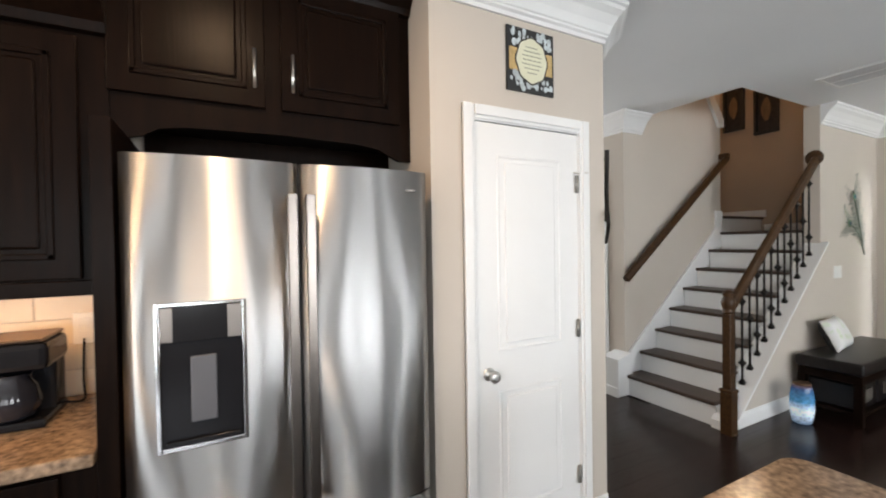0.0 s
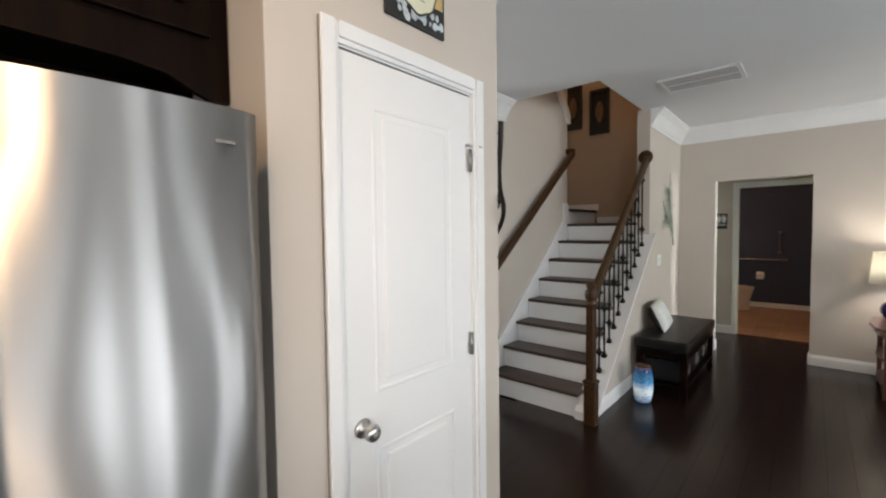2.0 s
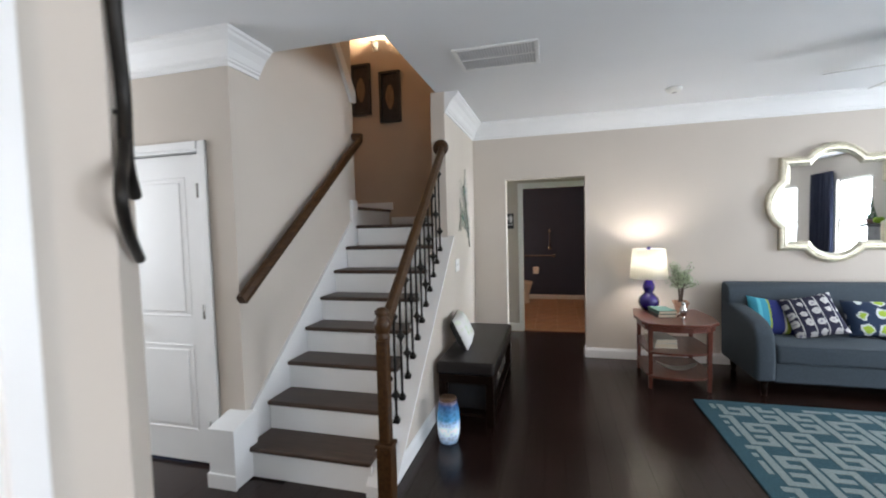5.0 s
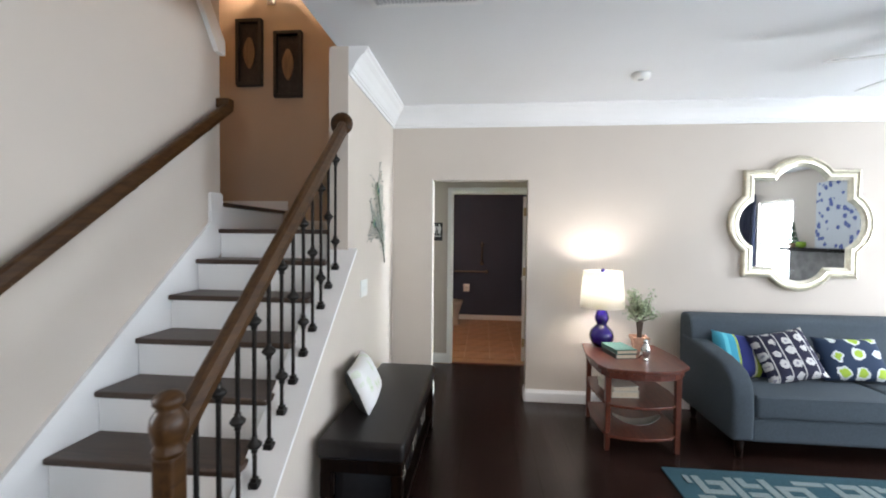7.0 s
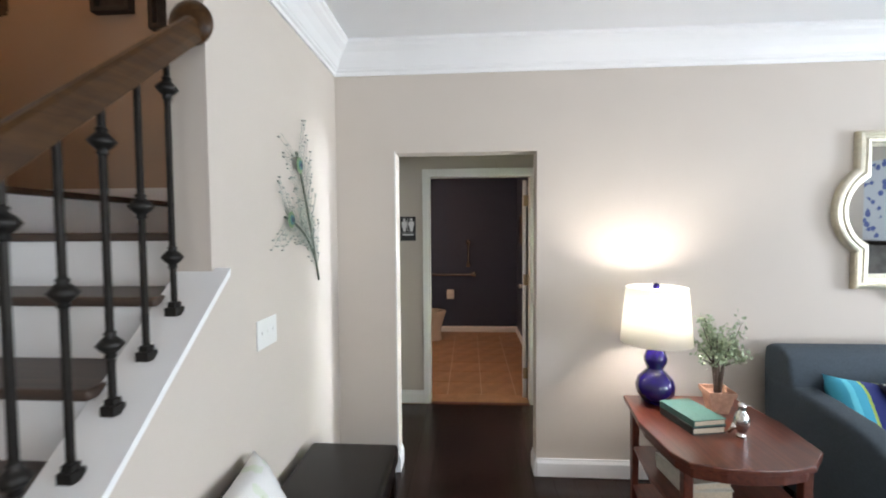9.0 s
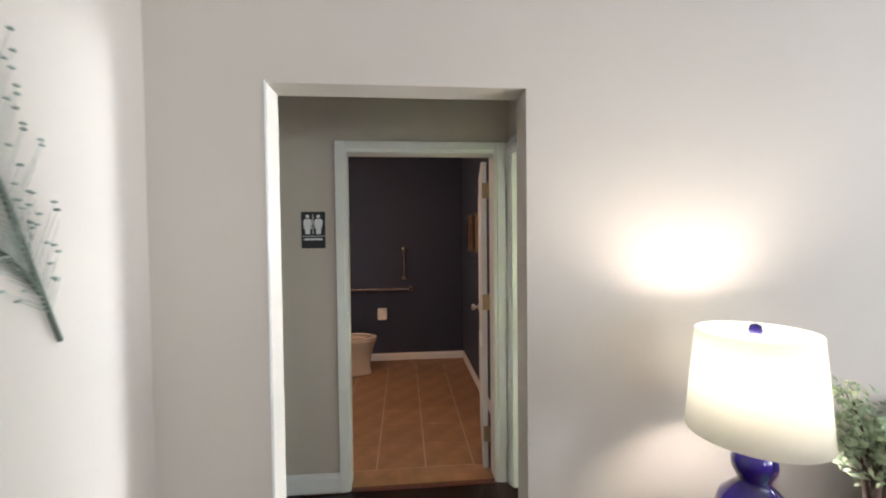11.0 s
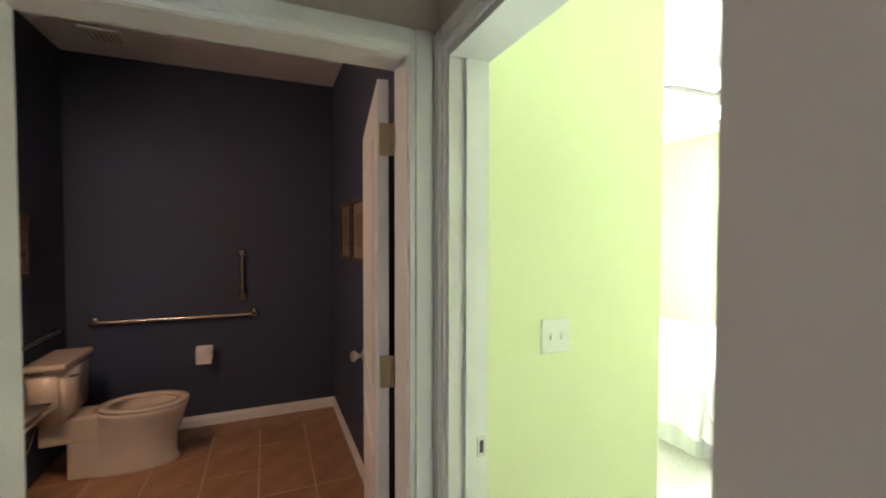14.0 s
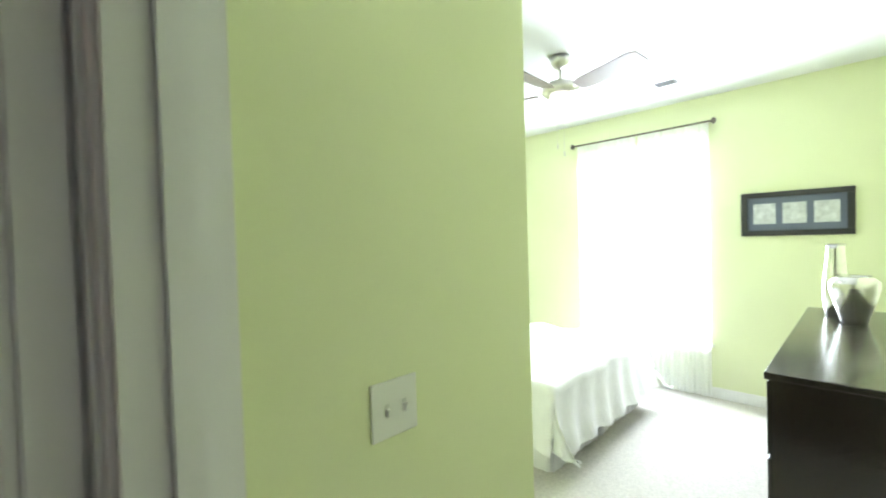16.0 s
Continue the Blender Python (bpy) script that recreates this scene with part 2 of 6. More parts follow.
# entry passage, closet wall, stair walls
CX = 4.08
YL = 2.93         # stair wall, left of the climb
YR = 1.955        # stair wall, living-room side
CD0, CD1 = 3.183, 3.885
setting("wall_closet", boxes((CX, CX + 0.12, YL, CD0, 0, C), (CX, CX + 0.12, CD1, 6.0, 0, C), (CX, CX + 0.12, CD0, CD1, 2.05, C)), BEIGE, "beige closet wall with a door opening")
setting("wall_entry", boxes((2.4, CX + 0.12, 5.9, 6.0, 0, C)), BEIGE, "beige wall closing the entry passage")
setting("wall_stair_left", boxes((CX + 0.12, 5.72, YL, YL + 0.12, 0, 5.2)), BEIGE, "beige stairwell wall with the wall rail")
setting("wall_stair_back", boxes((6.8, 6.868, 2.08, 5.0, 0, 5.2), (5.60, 6.8, 4.9, 5.0, 0, 5.2), (5.60, 5.72, YL + 0.12, 4.9, 0, 5.2)), BROWN, "tan stairwell wall")
SX = 5.55
setting("wall_stair_right", boxes((SX, XF, YR, 2.08, 0, C)), BEIGE, "beige wall beside the stairs")
setting("wall_stair_upper", boxes((4.3, XF, 2.03, 2.08, C + 0.25, 5.2), (4.25, 4.38, 2.08, YL, C + 0.25, 5.2)), BEIGE, "beige upper stairwell wall")
# knee wall below the balustrade
RISE, RUN, T0 = 0.1955, 0.234, 4.02
slope = RISE / RUN


def cap_z(x):
    """Top of the sloped cap that carries the balusters."""
    return 1.316 + 0.885 * (x - 5.415)


setting("wall_knee", prism([(4.02, 0), (SX, 0), (SX, cap_z(SX) - 0.03), (4.02, cap_z(4.02) - 0.03)], "y", YR, 2.055), BEIGE, "beige knee wall below the balusters")
setting("trim_knee_cap", prism([(4.005, 0), (4.02, 0), (4.02, cap_z(4.02) - 0.024), (SX + 0.012, cap_z(SX + 0.012) - 0.024), (SX + 0.012, cap_z(SX + 0.012)), (4.005, cap_z(4.005))], "y", 1.898, 1.952), WHITE, "white overhanging edge of the cap board")
setting("trim_knee_cap_back", prism([(4.005, 0), (4.02, 0), (4.02, cap_z(4.02) - 0.03), (SX, cap_z(SX) - 0.03), (SX, cap_z(SX)), (4.005, cap_z(4.005))], "y", 1.952, 2.075), WHITE, "white sloped cap board on the knee wall")

# ceilings
setting("ceiling", boxes((-3.2, XF, YS, 2.03, C, C + 0.25), (-3.2, 4.38, 2.03, 6.0, C, C + 0.25), (4.38, 5.60, YL + 0.121, 6.0, C, C + 0.25)), CEIL, "white painted ceiling with the stair opening")
setting("ceiling_upper", boxes((4.2, 6.9, 2.0, 5.0, 5.2, 5.3)), CEIL, "white upper stairwell ceiling")
setting("ceiling_hall", boxes((7.0, 7.97, 0.475, 2.9, 2.72, 2.8)), CEIL, "white hall ceiling")
CB = 2.86
setting("ceiling_bath", boxes((7.9, 10.8, 0.3, 2.4, CB, CB + 0.1)), CEIL, "white bathroom ceiling")
setting("ceiling_bedroom", boxes((6.9, 8.0, 0.30, 0.415, 2.76, 2.86), (6.9, 11.2, -4.1, 0.30, 2.76, 2.86)), CEIL, "white bedroom ceiling")

# hall behind the opening
HX = 7.97         # wall with the bathroom door
BY0, BY1, BZ = 0.556, 1.480, 2.045
BH = BZ + 0.016    # rough head of the bathroom opening
HY = 0.475        # wall with the bedroom door
DX0, DX1 = 7.09, 7.905
setting("wall_hall_bath", boxes((HX, HX + 0.06, HY - 0.1, BY0, 0, 2.72), (HX, HX + 0.06, BY1, 2.9, 0, 2.72), (HX, HX + 0.06, BY0, BY1, BH, 2.72)), BEIGE, "beige hall wall with the bathroom door")
setting("wall_bath_front", boxes((HX + 0.06, HX + 0.12, 0.36, BY0, 0, CB), (HX + 0.06, HX + 0.12, BY1, 2.4, 0, CB), (HX + 0.06, HX + 0.12, BY0, BY1, BH, CB)), NAVY, "dark slate bathroom wall round the door")
setting("wall_hall_bedroom", boxes((7.0, DX0, HY - 0.06, HY, 0, 2.72), (DX1, HX, HY - 0.06, HY, 0, 2.72), (DX0, DX1, HY - 0.06, HY, BZ, 2.72)), BEIGE, "beige hall wall with the bedroom door")
setting("wall_bedroom_door", boxes((6.95, DX0, 0.355, HY - 0.06, 0, 2.76), (DX1, 8.035, 0.355, HY - 0.06, 0, 2.76), (DX0, DX1, 0.355, HY - 0.06, BZ, 2.76)), LIME, "lime bedroom wall round the door")
setting("wall_hall_end", boxes((7.0, 7.97, 2.8, 2.9, 0, 2.72)), BEIGE, "beige hall end wall")
# bathroom
BX, BYR, BYL = 10.67, 0.385, 2.28
setting("wall_bath_back", boxes((BX, BX + 0.1, 0.3, 2.4, 0, CB)), NAVY, "dark slate bathroom wall")
setting("wall_bath_right", boxes((HX + 0.12, BX, BYR - 0.08, BYR, 0, CB)), NAVY, "dark slate bathroom wall with framed prints")
setting("wall_bath_left", boxes((HX + 0.12, BX, BYL, BYL + 0.08, 0, CB)), NAVY, "dark slate bathroom wall behind the toilet")
# bedroom
GX, GY = 8.035, -0.515
WY = -3.9
WX0, WX1 = 8.35, 9.55
setting("wall_lime_return", boxes((GX, GX + 0.12, GY, 0.353, 0, 2.76), (GX + 0.12, 11.1, GY, GY + 0.12, 0, 2.76)), LIME, "lime painted bedroom wall with the light switch")
setting("wall_lime_window", boxes((6.95, WX0, WY - 0.15, WY, 0, 2.76), (WX1, 11.1, WY - 0.15, WY, 0, 2.76), (WX0, WX1, WY - 0.15, WY, 0, 0.5), (WX0, WX1, WY - 0.15, WY, 2.3, 2.76)), LIME, "lime painted bedroom wall with the window")
setting("wall_lime_west", boxes((7.0, 7.05, WY, 0.354, 0, 2.76)), LIME, "lime painted bedroom wall behind the dresser")
setting("wall_lime_east", boxes((11.0, 11.1, WY, GY, 0, 2.76)), LIME, "lime painted bedroom wall at the bed head")
ground = setting("ground", boxes((-300, 300, -300, 300, -0.6, -0.5)), mat("lawn", (0.06, 0.11, 0.03), 0.95, vary=0.4, scale=0.5), "green lawn outside")


# ---- trim ----
BASE_H = 0.115


def baseboard(name, x0, y0, x1, y1, nx, ny, h=BASE_H, t=0.014):
    """A base moulding along a wall face from (x0, y0) to (x1, y1); (nx, ny) points into the room."""
    if nx:
        bm = prism([(0, 0), (nx * t, 0), (nx * t, h - 0.03), (nx * t * 0.55, h - 0.012), (nx * t * 0.45, h), (0, h)], "y", min(y0, y1), max(y0, y1))
        bmesh.ops.translate(bm, vec=(x0, 0, 0.001), verts=bm.verts)
    else:
        bm = prism([(0, 0), (ny * t, 0), (ny * t, h - 0.03), (ny * t * 0.55, h - 0.012), (ny * t * 0.45, h), (0, h)], "x", min(x0, x1), max(x0, x1))
        bmesh.ops.translate(bm, vec=(0, y0, 0.001), verts=bm.verts)
    return setting(name, bm, WHITE, "white moulded baseboard")


def crown_path(name, pts, side, top=C, drop=0.18, out=0.125):
    """A crown moulding mitred round the corners of a wall line; side = 1 when the room lies left of the way along pts."""
    prof = [(0, 0), (out, 0), (out, -0.018), (out * 0.90, -0.026), (out * 0.84, -0.040), (out * 0.62, -0.062), (out * 0.40, -0.100), (out * 0.26, -0.136), (out * 0.20, -0.142), (out * 0.20, -0.152), (out * 0.10, -0.160), (out * 0.10, -drop), (0, -drop)]
    bm = bmesh.new()
    P = [Vector(p) for p in pts]
    rings = []
    for i, p in enumerate(P):
        ns = []
        for a, b in ((i - 1, i), (i, i + 1)):
            if 0 <= a and b < len(P):
                d = (P[b] - P[a]).normalized()
                ns.append(Vector((-d.y, d.x)) * side)
        n = sum(ns, Vector((0, 0)))
        n = n / n.length_squared * len(ns) if len(ns) == 2 else ns[0]
        rings.append([bm.verts.new((p.x + n.x * a, p.y + n.y * a, top - 0.001 + b)) for a, b in prof])
    k = len(prof)
    for a, b in zip(rings, rings[1:]):
        for i in range(k):
            bm.faces.new((a[i], a[(i + 1) % k], b[(i + 1) % k], b[i]))
    bm.faces.new(rings[0])
    bm.faces.new(rings[-1][::-1])
    bmesh.ops.recalc_face_normals(bm, faces=bm.faces)
    return setting(name, bm, WHITE, "white crown moulding under the ceiling")


crown_path("trim_crown_living", [(SX + 0.002, YR), (XF, YR), (XF, YS)], -1)
crown_path("trim_crown_pantry", [(1.40, 1.735), (2.44, 1.735), (2.63, 1.925), (2.63, 5.9)], -1)
crown_path("trim_crown_closet", [(CX, 5.9), (CX, YL), (CX + 0.27, YL)], -1)
baseboard("baseboard_east", XF, YS, XF, OY0 - 0.003, -1, 0)
baseboard("baseboard_east_left", XF, OY1 + 0.003, XF, YR, -1, 0)
baseboard("baseboard_jamb_right", XF - 0.012, OY0, 7.0, OY0, 0, 1)
baseboard("baseboard_jamb_left", XF - 0.012, OY1, 7.0, OY1, 0, -1)
baseboard("baseboard_stair", 4.10, YR, XF - 0.015, YR, 0, -1)
baseboard("baseboard_closet", CX, CD0 - 0.066, CX, YL + 0.02, -1, 0)
baseboard("baseboard_pantry_left", 1.40, 1.735, 1.553, 1.735, 0, -1)
baseboard("baseboard_pantry_right", 2.312, 1.735, 2.44, 1.735, 0, -1)
baseboard("baseboard_hall", HX, 1.522, HX, 2.8, -1, 0)
baseboard("baseboard_bath_back", BX, BYR, BX, BYL, -1, 0, 0.09)
baseboard("baseboard_bath_right", HX + 0.12, BYR, BX - 0.015, BYR, 0, 1, 0.09)
baseboard("baseboard_lime", GX, GY, GX, 0.353, -1, 0, 0.10)
baseboard("baseboard_window", 7.05, WY, 11.0, WY, 0, 1, 0.10)

setting("trim_opening_bead", boxes((XF - 0.004, XF - 0.0005, OY1 + 0.001, OY1 + 0.008, 0.12, OZ + 0.008), bevel=0.0015), WHITE, "white corner bead of the square opening")


def casing(name, axis, face, n, a0, a1, top, w=0.068, t=0.02):
    """Door casing on a wall face: axis 'x' for a wall at y = face. n points into the room."""
    for nm, (p0, p1, q0, q1) in (("side", (a0 - w, a0, 0, top + w)), ("side", (a1, a1 + w, 0, top + w)), ("head", (a0, a1, top, top + w))):
        bm = bmesh.new()
        inner = a0 if p1 <= a0 + 1e-6 else (a1 if p0 >= a1 - 1e-6 else None)
        for k, (i0, i1, tt) in enumerate(((0.0, 1.0, t * 0.6), (0.25, 1.0, t))):
            if nm == "head":
                c0, c1, d0, d1 = p0, p1, q0 + (q1 - q0) * i0, q1
            elif p0 >= a1 - 1e-6:
                c0, c1, d0, d1 = p0 + (p1 - p0) * i0, p1, q0, q1
            else:
                c0, c1, d0, d1 = p0, p1 - (p1 - p0) * i0, q0, q1
            f0, f1 = face + n * 0.0005, face + n * (tt + k * 0.0008)
            lo, hi = min(f0, f1), max(f0, f1)
            if axis == "x":
                box(bm, c0, c1, lo, hi, d0, d1, 0.003)
            else:
                box(bm, lo, hi, c0, c1, d0, d1, 0.003)
        setting(name, bm, WHITE, "white moulded door casing")


def jamb(name, axis, f0, f1, a0, a1, top, t=0.018):
    rows = []
    for p0, p1, q0, q1 in ((a0, a0 + t, 0, top), (a1 - t, a1, 0, top), (a0 + t, a1 - t, top - t, top)):
        rows.append((p0, p1, f0, f1, q0, q1) if axis == "x" else (f0, f1, p0, p1, q0, q1))
    return setting(name, boxes(*rows), WHITE, "white door jamb")


casing("trim_casing_pantry", "x", 1.735, -1, PX0, PX1, PZ, 0.062)
jamb("trim_jamb_pantry", "x", 1.733, 1.862, PX0 - 0.001, PX1 + 0.001, PZ + 0.001, 0.006)
casing("trim_casing_closet", "y", CX, -1, CD0, CD1, 2.04, 0.065)
jamb("trim_jamb_closet", "y", CX - 0.002, CX + 0.122, CD0 - 0.001, CD1 + 0.001, 2.052, 0.012)
casing("trim_casing_bath", "y", HX, -1, BY0 + 0.012, BY1 - 0.022, BZ, 0.068)
jamb("trim_jamb_bath", "y", HX - 0.002, HX + 0.122, BY0 - 0.001, BY1 + 0.001, BH + 0.001)
casing("trim_casing_bedroom", "x", HY, 1, DX0, DX1, BZ, 0.062)
jamb("trim_jamb_bedroom", "x", 0.353, HY + 0.002, DX0 - 0.001, DX1 + 0.001, BZ + 0.001)
setting("trim_corner_filler", boxes((HX - 0.014, HX - 0.0005, 0.482, 0.4995, 0, BZ + 0.066), bevel=0.002), WHITE, "white filler strip between two casings")
setting("trim_stop_bedroom", boxes((DX1 - 0.03, DX1 - 0.0185, 0.395, 0.43, 0, BZ - 0.02)), WHITE, "white door stop")


# ---- doors ----
def knob(at, d, parent, name="knob"):
    """A round satin knob whose axis runs along d from at."""
    bm = lathe([(0.030, 0), (0.031, 0.006), (0.026, 0.010), (0.011, 0.014), (0.010, 0.030), (0.018, 0.036), (0.0265, 0.046), (0.027, 0.056), (0.022, 0.064), (0.010, 0.068)], 24)
    m = Matrix.Translation(at) @ Vector(d).to_track_quat("Z", "Y").to_matrix().to_4x4()
    bmesh.ops.transform(bm, matrix=m, verts=bm.verts)
    return part(name, bm, STEEL, parent, "round satin nickel door knob")


def panel_door(name, w, h, label, knob_right, faces=(-1,), knob_z=0.885, hinge_z=(0.22, 1.03, 1.82), top_rail=0.14):
    """A moulded two-panel leaf: origin at the hinge-side bottom edge, x along the leaf, y through it."""
    t = 0.035
    d = thing(name, (0, 0, 0), label, "door")
    body = part("leaf", boxes((0, w, -t / 2, t / 2, 0.01, h), bevel=0.002), WHITE, d)
    for s in faces:
        for z0, z1 in ((0.22, 0.80), (0.98, h - top_rail)):
            x0, x1 = 0.115, w - 0.115
            y = s * (t / 2)
            bm = bmesh.new()
            for o, hgt in ((0.0, 0.0035),):
                loops = []
                for w_, h_ in ((0.0, -0.001), (0.004, hgt), (0.012, hgt), (0.018, -0.001)):
                    k_ = o + w_
                    loops.append([bm.verts.new((a_, y + s * h_, c_)) for a_, c_ in ((x0 + k_, z0 + k_), (x1 - k_, z0 + k_), (x1 - k_, z1 - k_), (x0 + k_, z1 - k_))])
                for la_, lb_ in zip(loops, loops[1:]):
                    for q_ in range(4):
                        bm.faces.new((la_[q_], la_[(q_ + 1) % 4], lb_[(q_ + 1) % 4], lb_[q_]))
            part("panel_moulding", bm, WHITE, d)
            part("panel", boxes((x0 + 0.045, x1 - 0.045, y - s * 0.006, y + s * 0.0065, z0 + 0.035, z1 - 0.035), bevel=0.006), WHITE, d)
        knob((w - 0.06, s * (t / 2 - 0.001), knob_z), (0, s, 0), d)
    return d


def hinge(parent, at, axis, w=0.032, h=0.09):
    x, y, z = at
    bm = rod((x, y, z - h / 2), (x, y, z + h / 2), 0.008, 12)
    if axis == "x":
        box(bm, x - w / 2, x + w / 2, y - 0.002, y + 0.002, z - h / 2, z + h / 2, 0.001)
    else:
        box(bm, x - 0.002, x + 0.002, y - w / 2, y + w / 2, z - h / 2, z + h / 2, 0.001)
    ob = part("hinge", bm, mat("grey_nickel_hinge", (0.30, 0.29, 0.27), 0.4, 0.7, 0.08, 40, 0.03), parent, "satin nickel butt hinge")
    ob.matrix_parent_inverse = Matrix.Identity(4)
    return ob


pd = panel_door("pantry_door", PX1 - PX0 - 0.012, 2.035, "white moulded two-panel pantry door, closed", True, (1, -1))
pd.matrix_basis = pose(PX1 - 0.006, 1.754, 0, 0, 0, 180)
for hz in (0.28, 1.04, 1.78):
    hinge(pd, (0.012, 0.027, hz), "x", 0.024)
# flip-over security latch above the top hinge
bm = boxes((-0.035, 0.03, 0.018, 0.030, 1.835, 1.845), (-0.052, -0.030, 0.024, 0.044, 1.836, 1.844), bevel=0.002)
part("latch_arm", bm, STEEL, pd, "small nickel latch arm").matrix_parent_inverse = Matrix.Identity(4)

cd = panel_door("closet_door", CD1 - CD0 - 0.026, 2.03, "white moulded two-panel closet door, closed", False, (1,), 0.92)
cd.matrix_basis = pose(CX + 0.030, CD0 + 0.013, 0, 0, 0, 90)
for hz in (0.25, 1.02, 1.80):
    hinge(cd, (0.018, 0.020, hz), "x", 0.022)

bm = rod((0.616, 0.078, 0.92), (0.520, 0.080, 0.915), 0.009, 12, None, 0.007)
part("lever", bm, STEEL, cd, "satin nickel door lever").matrix_parent_inverse = Matrix.Identity(4)

bd = panel_door("bathroom_door", 0.82, 2.02, "white moulded panel door standing open into the bathroom", True, (1, -1), 0.95)
bd.matrix_basis = pose(HX + 0.137, 0.605, 0, 0, 0, -9.0)
HINGE = mat("brass_hinge", (0.46, 0.36, 0.22), 0.38, 0.8, 0.08, 40, 0.05)
for hz in (0.24, 1.11, 1.835):
    part("hinge", boxes((-0.008, 0.0, -0.024, 0.012, hz - 0.05, hz + 0.05), (-0.012, -0.004, -0.034, -0.022, hz - 0.05, hz + 0.05), bevel=0.0015), HINGE, bd, "satin nickel butt hinge").matrix_parent_inverse = Matrix.Identity(4)
strike = solid("strike_plate", boxes((DX1 - 0.0215, DX1 - 0.0185, 0.362, 0.388, 0.90, 0.96), bevel=0.001), STEEL, "small nickel strike plate on the white door jamb", "strike plate")
part("latch_hole", boxes((DX1 - 0.0222, DX1 - 0.0212, 0.369, 0.381, 0.912, 0.948)), mat("dark_latch_hole", (0.02, 0.02, 0.02), 0.7, bump=0), strike, "dark latch hole")

# ---- stairs ----
stairs = tagged(thing("staircase", (T0, 2.5, 0), "staircase with dark stained treads and white painted risers", "staircase"), kind="structure")
rb = mesh("riser", boxes((0.025, 0.045, 2.056, YL - 0.03, 0, RISE - 0.03)), WHITE)
tb = bmesh.new()
box(tb, 0, RUN + 0.04, 2.056, YL - 0.025, -0.03, 0, 0.010, 3)
tb = mesh("tread", tb, TREADWOOD)
for i in range(8):
    x, z = T0 + RUN * i, RISE * (i + 1)
    r = new("riser", rb)
    r.parent, r.matrix_parent_inverse, r.location = stairs, parent_matrix(stairs).inverted(), (x, 0, z - RISE)
    if i < 7:
        r = new("tread", tb)
        r.parent, r.matrix_parent_inverse, r.location = stairs, parent_matrix(stairs).inverted(), (x, 0, z)
    else:
        part("landing", boxes((x, 5.722, 2.082, YL - 0.025, z - 0.03, z), (5.722, 6.80, 2.082, 3.9, z - 0.03, z - 0.0005), bevel=0.006), TREADWOOD, stairs, "dark stained landing boards")
# first step turns into a wider white plinth on the wall side
part("plinth", prism([(3.895, 0), (4.10, 0), (4.10, 0.40), (4.06, 0.40), (3.895, 0.36)], "y", 2.86, 3.045, 0.004), WHITE, stairs, "white boxed plinth at the foot of the wall skirt")
part("plinth_shoe", boxes((3.885, 3.896, 2.85, 3.055, 0, 0.09), (3.896, 4.08, 3.0455, 3.056, 0, 0.09), bevel=0.003), WHITE, stairs, "white base shoe round the plinth")
part("wall_skirt", prism([(4.12, 0.0), (5.46, 1.18), (5.715, 1.42), (5.715, 1.795), (5.70, 1.81), (5.605, 1.81), (5.59, 1.795), (5.59, 1.605), (4.06, 0.345), (3.99, 0.345)], "y", YL - 0.024, YL - 0.001, 0.0), WHITE, stairs, "white skirt board along the wall")
# the next step turns left off the landing
wz = RISE * 9
part("tread", boxes((5.722, 6.795, 2.985, 3.9, wz - 0.03, wz), bevel=0.008), TREADWOOD, stairs, "dark tread turning off the landing")
part("riser", boxes((5.722, 6.795, 3.01, 3.03, RISE * 8 + 0.001, wz - 0.031)), WHITE, stairs, "white riser off the landing")
part("back_skirt", boxes((6.782, 6.799, 2.084, 2.98, RISE * 8, RISE * 8 + 0.10), (6.782, 6.799, 2.96, 3.9, wz + 0.001, wz + 0.09)), WHITE, stairs, "white skirt along the back wall")
part("upper_skirt", prism([(5.735, 2.765), (5.735, 2.86), (5.25, 3.47), (5.155, 3.47), (5.66, 2.765)], "y", YL - 0.035, YL - 0.001), WHITE, stairs, "white sloped stringer of the upper flight")


def rail_profile(w=0.030, h=0.030):
    return [(-w, -h), (w, -h), (w * 1.05, -h * 0.2), (w * 0.75, h * 0.75), (w * 0.35, h), (-w * 0.35, h), (-w * 0.75, h * 0.75), (-w * 1.05, -h * 0.2)]


def rail_bar(p, q, w, h):
    """A moulded handrail bar with upright section between two points."""
    bm = bmesh.new()
    p, q = Vector(p), Vector(q)
    d = (q - p).normalized()
    side = d.cross(Vector((0, 0, 1))).normalized()
    up = side.cross(d)
    ends = [[bm.verts.new(c + side * a + up * b) for a, b in rail_profile(w, h)] for c in (p, q)]
    n = len(ends[0])
    for i in range(n):
        f = bm.faces.new((ends[0][i], ends[0][(i + 1) % n], ends[1][(i + 1) % n], ends[1][i]))
    bm.faces.new(ends[0][::-1])
    bm.faces.new(ends[1])
    bmesh.ops.recalc_face_normals(bm, faces=bm.faces)
    return bm


wr = thing("wall_handrail", (4.1, 2.86, 1.15), "dark brown wooden handrail on the stairwell wall", "handrail")
part("rail", rail_bar((4.012, 2.86, 1.118), (5.71, 2.86, 2.408), 0.028, 0.031), RAILWOOD, wr)
for bx in (4.30, 4.95, 5.55):
    bz = 1.118 + (bx - 4.012) * (1.290 / 1.698)
    part("bracket", tube([(bx, 2.86, bz - 0.03), (bx, 2.865, bz - 0.07), (bx, 2.90, bz - 0.085), (bx, 2.929, bz - 0.085)], 0.006), IRON, wr, "small dark metal bracket")
part("rail_return", boxes((5.672, 5.735, 2.832, 2.929, 2.395, 2.458), bevel=0.006), RAILWOOD, wr, "short brown return into the wall")

bal = thing("balustrade", (4.05, 1.985, 0), "stair balustrade with brown handrail and dark iron balusters", "balustrade")
rz0, rz1 = 0.945, 2.21


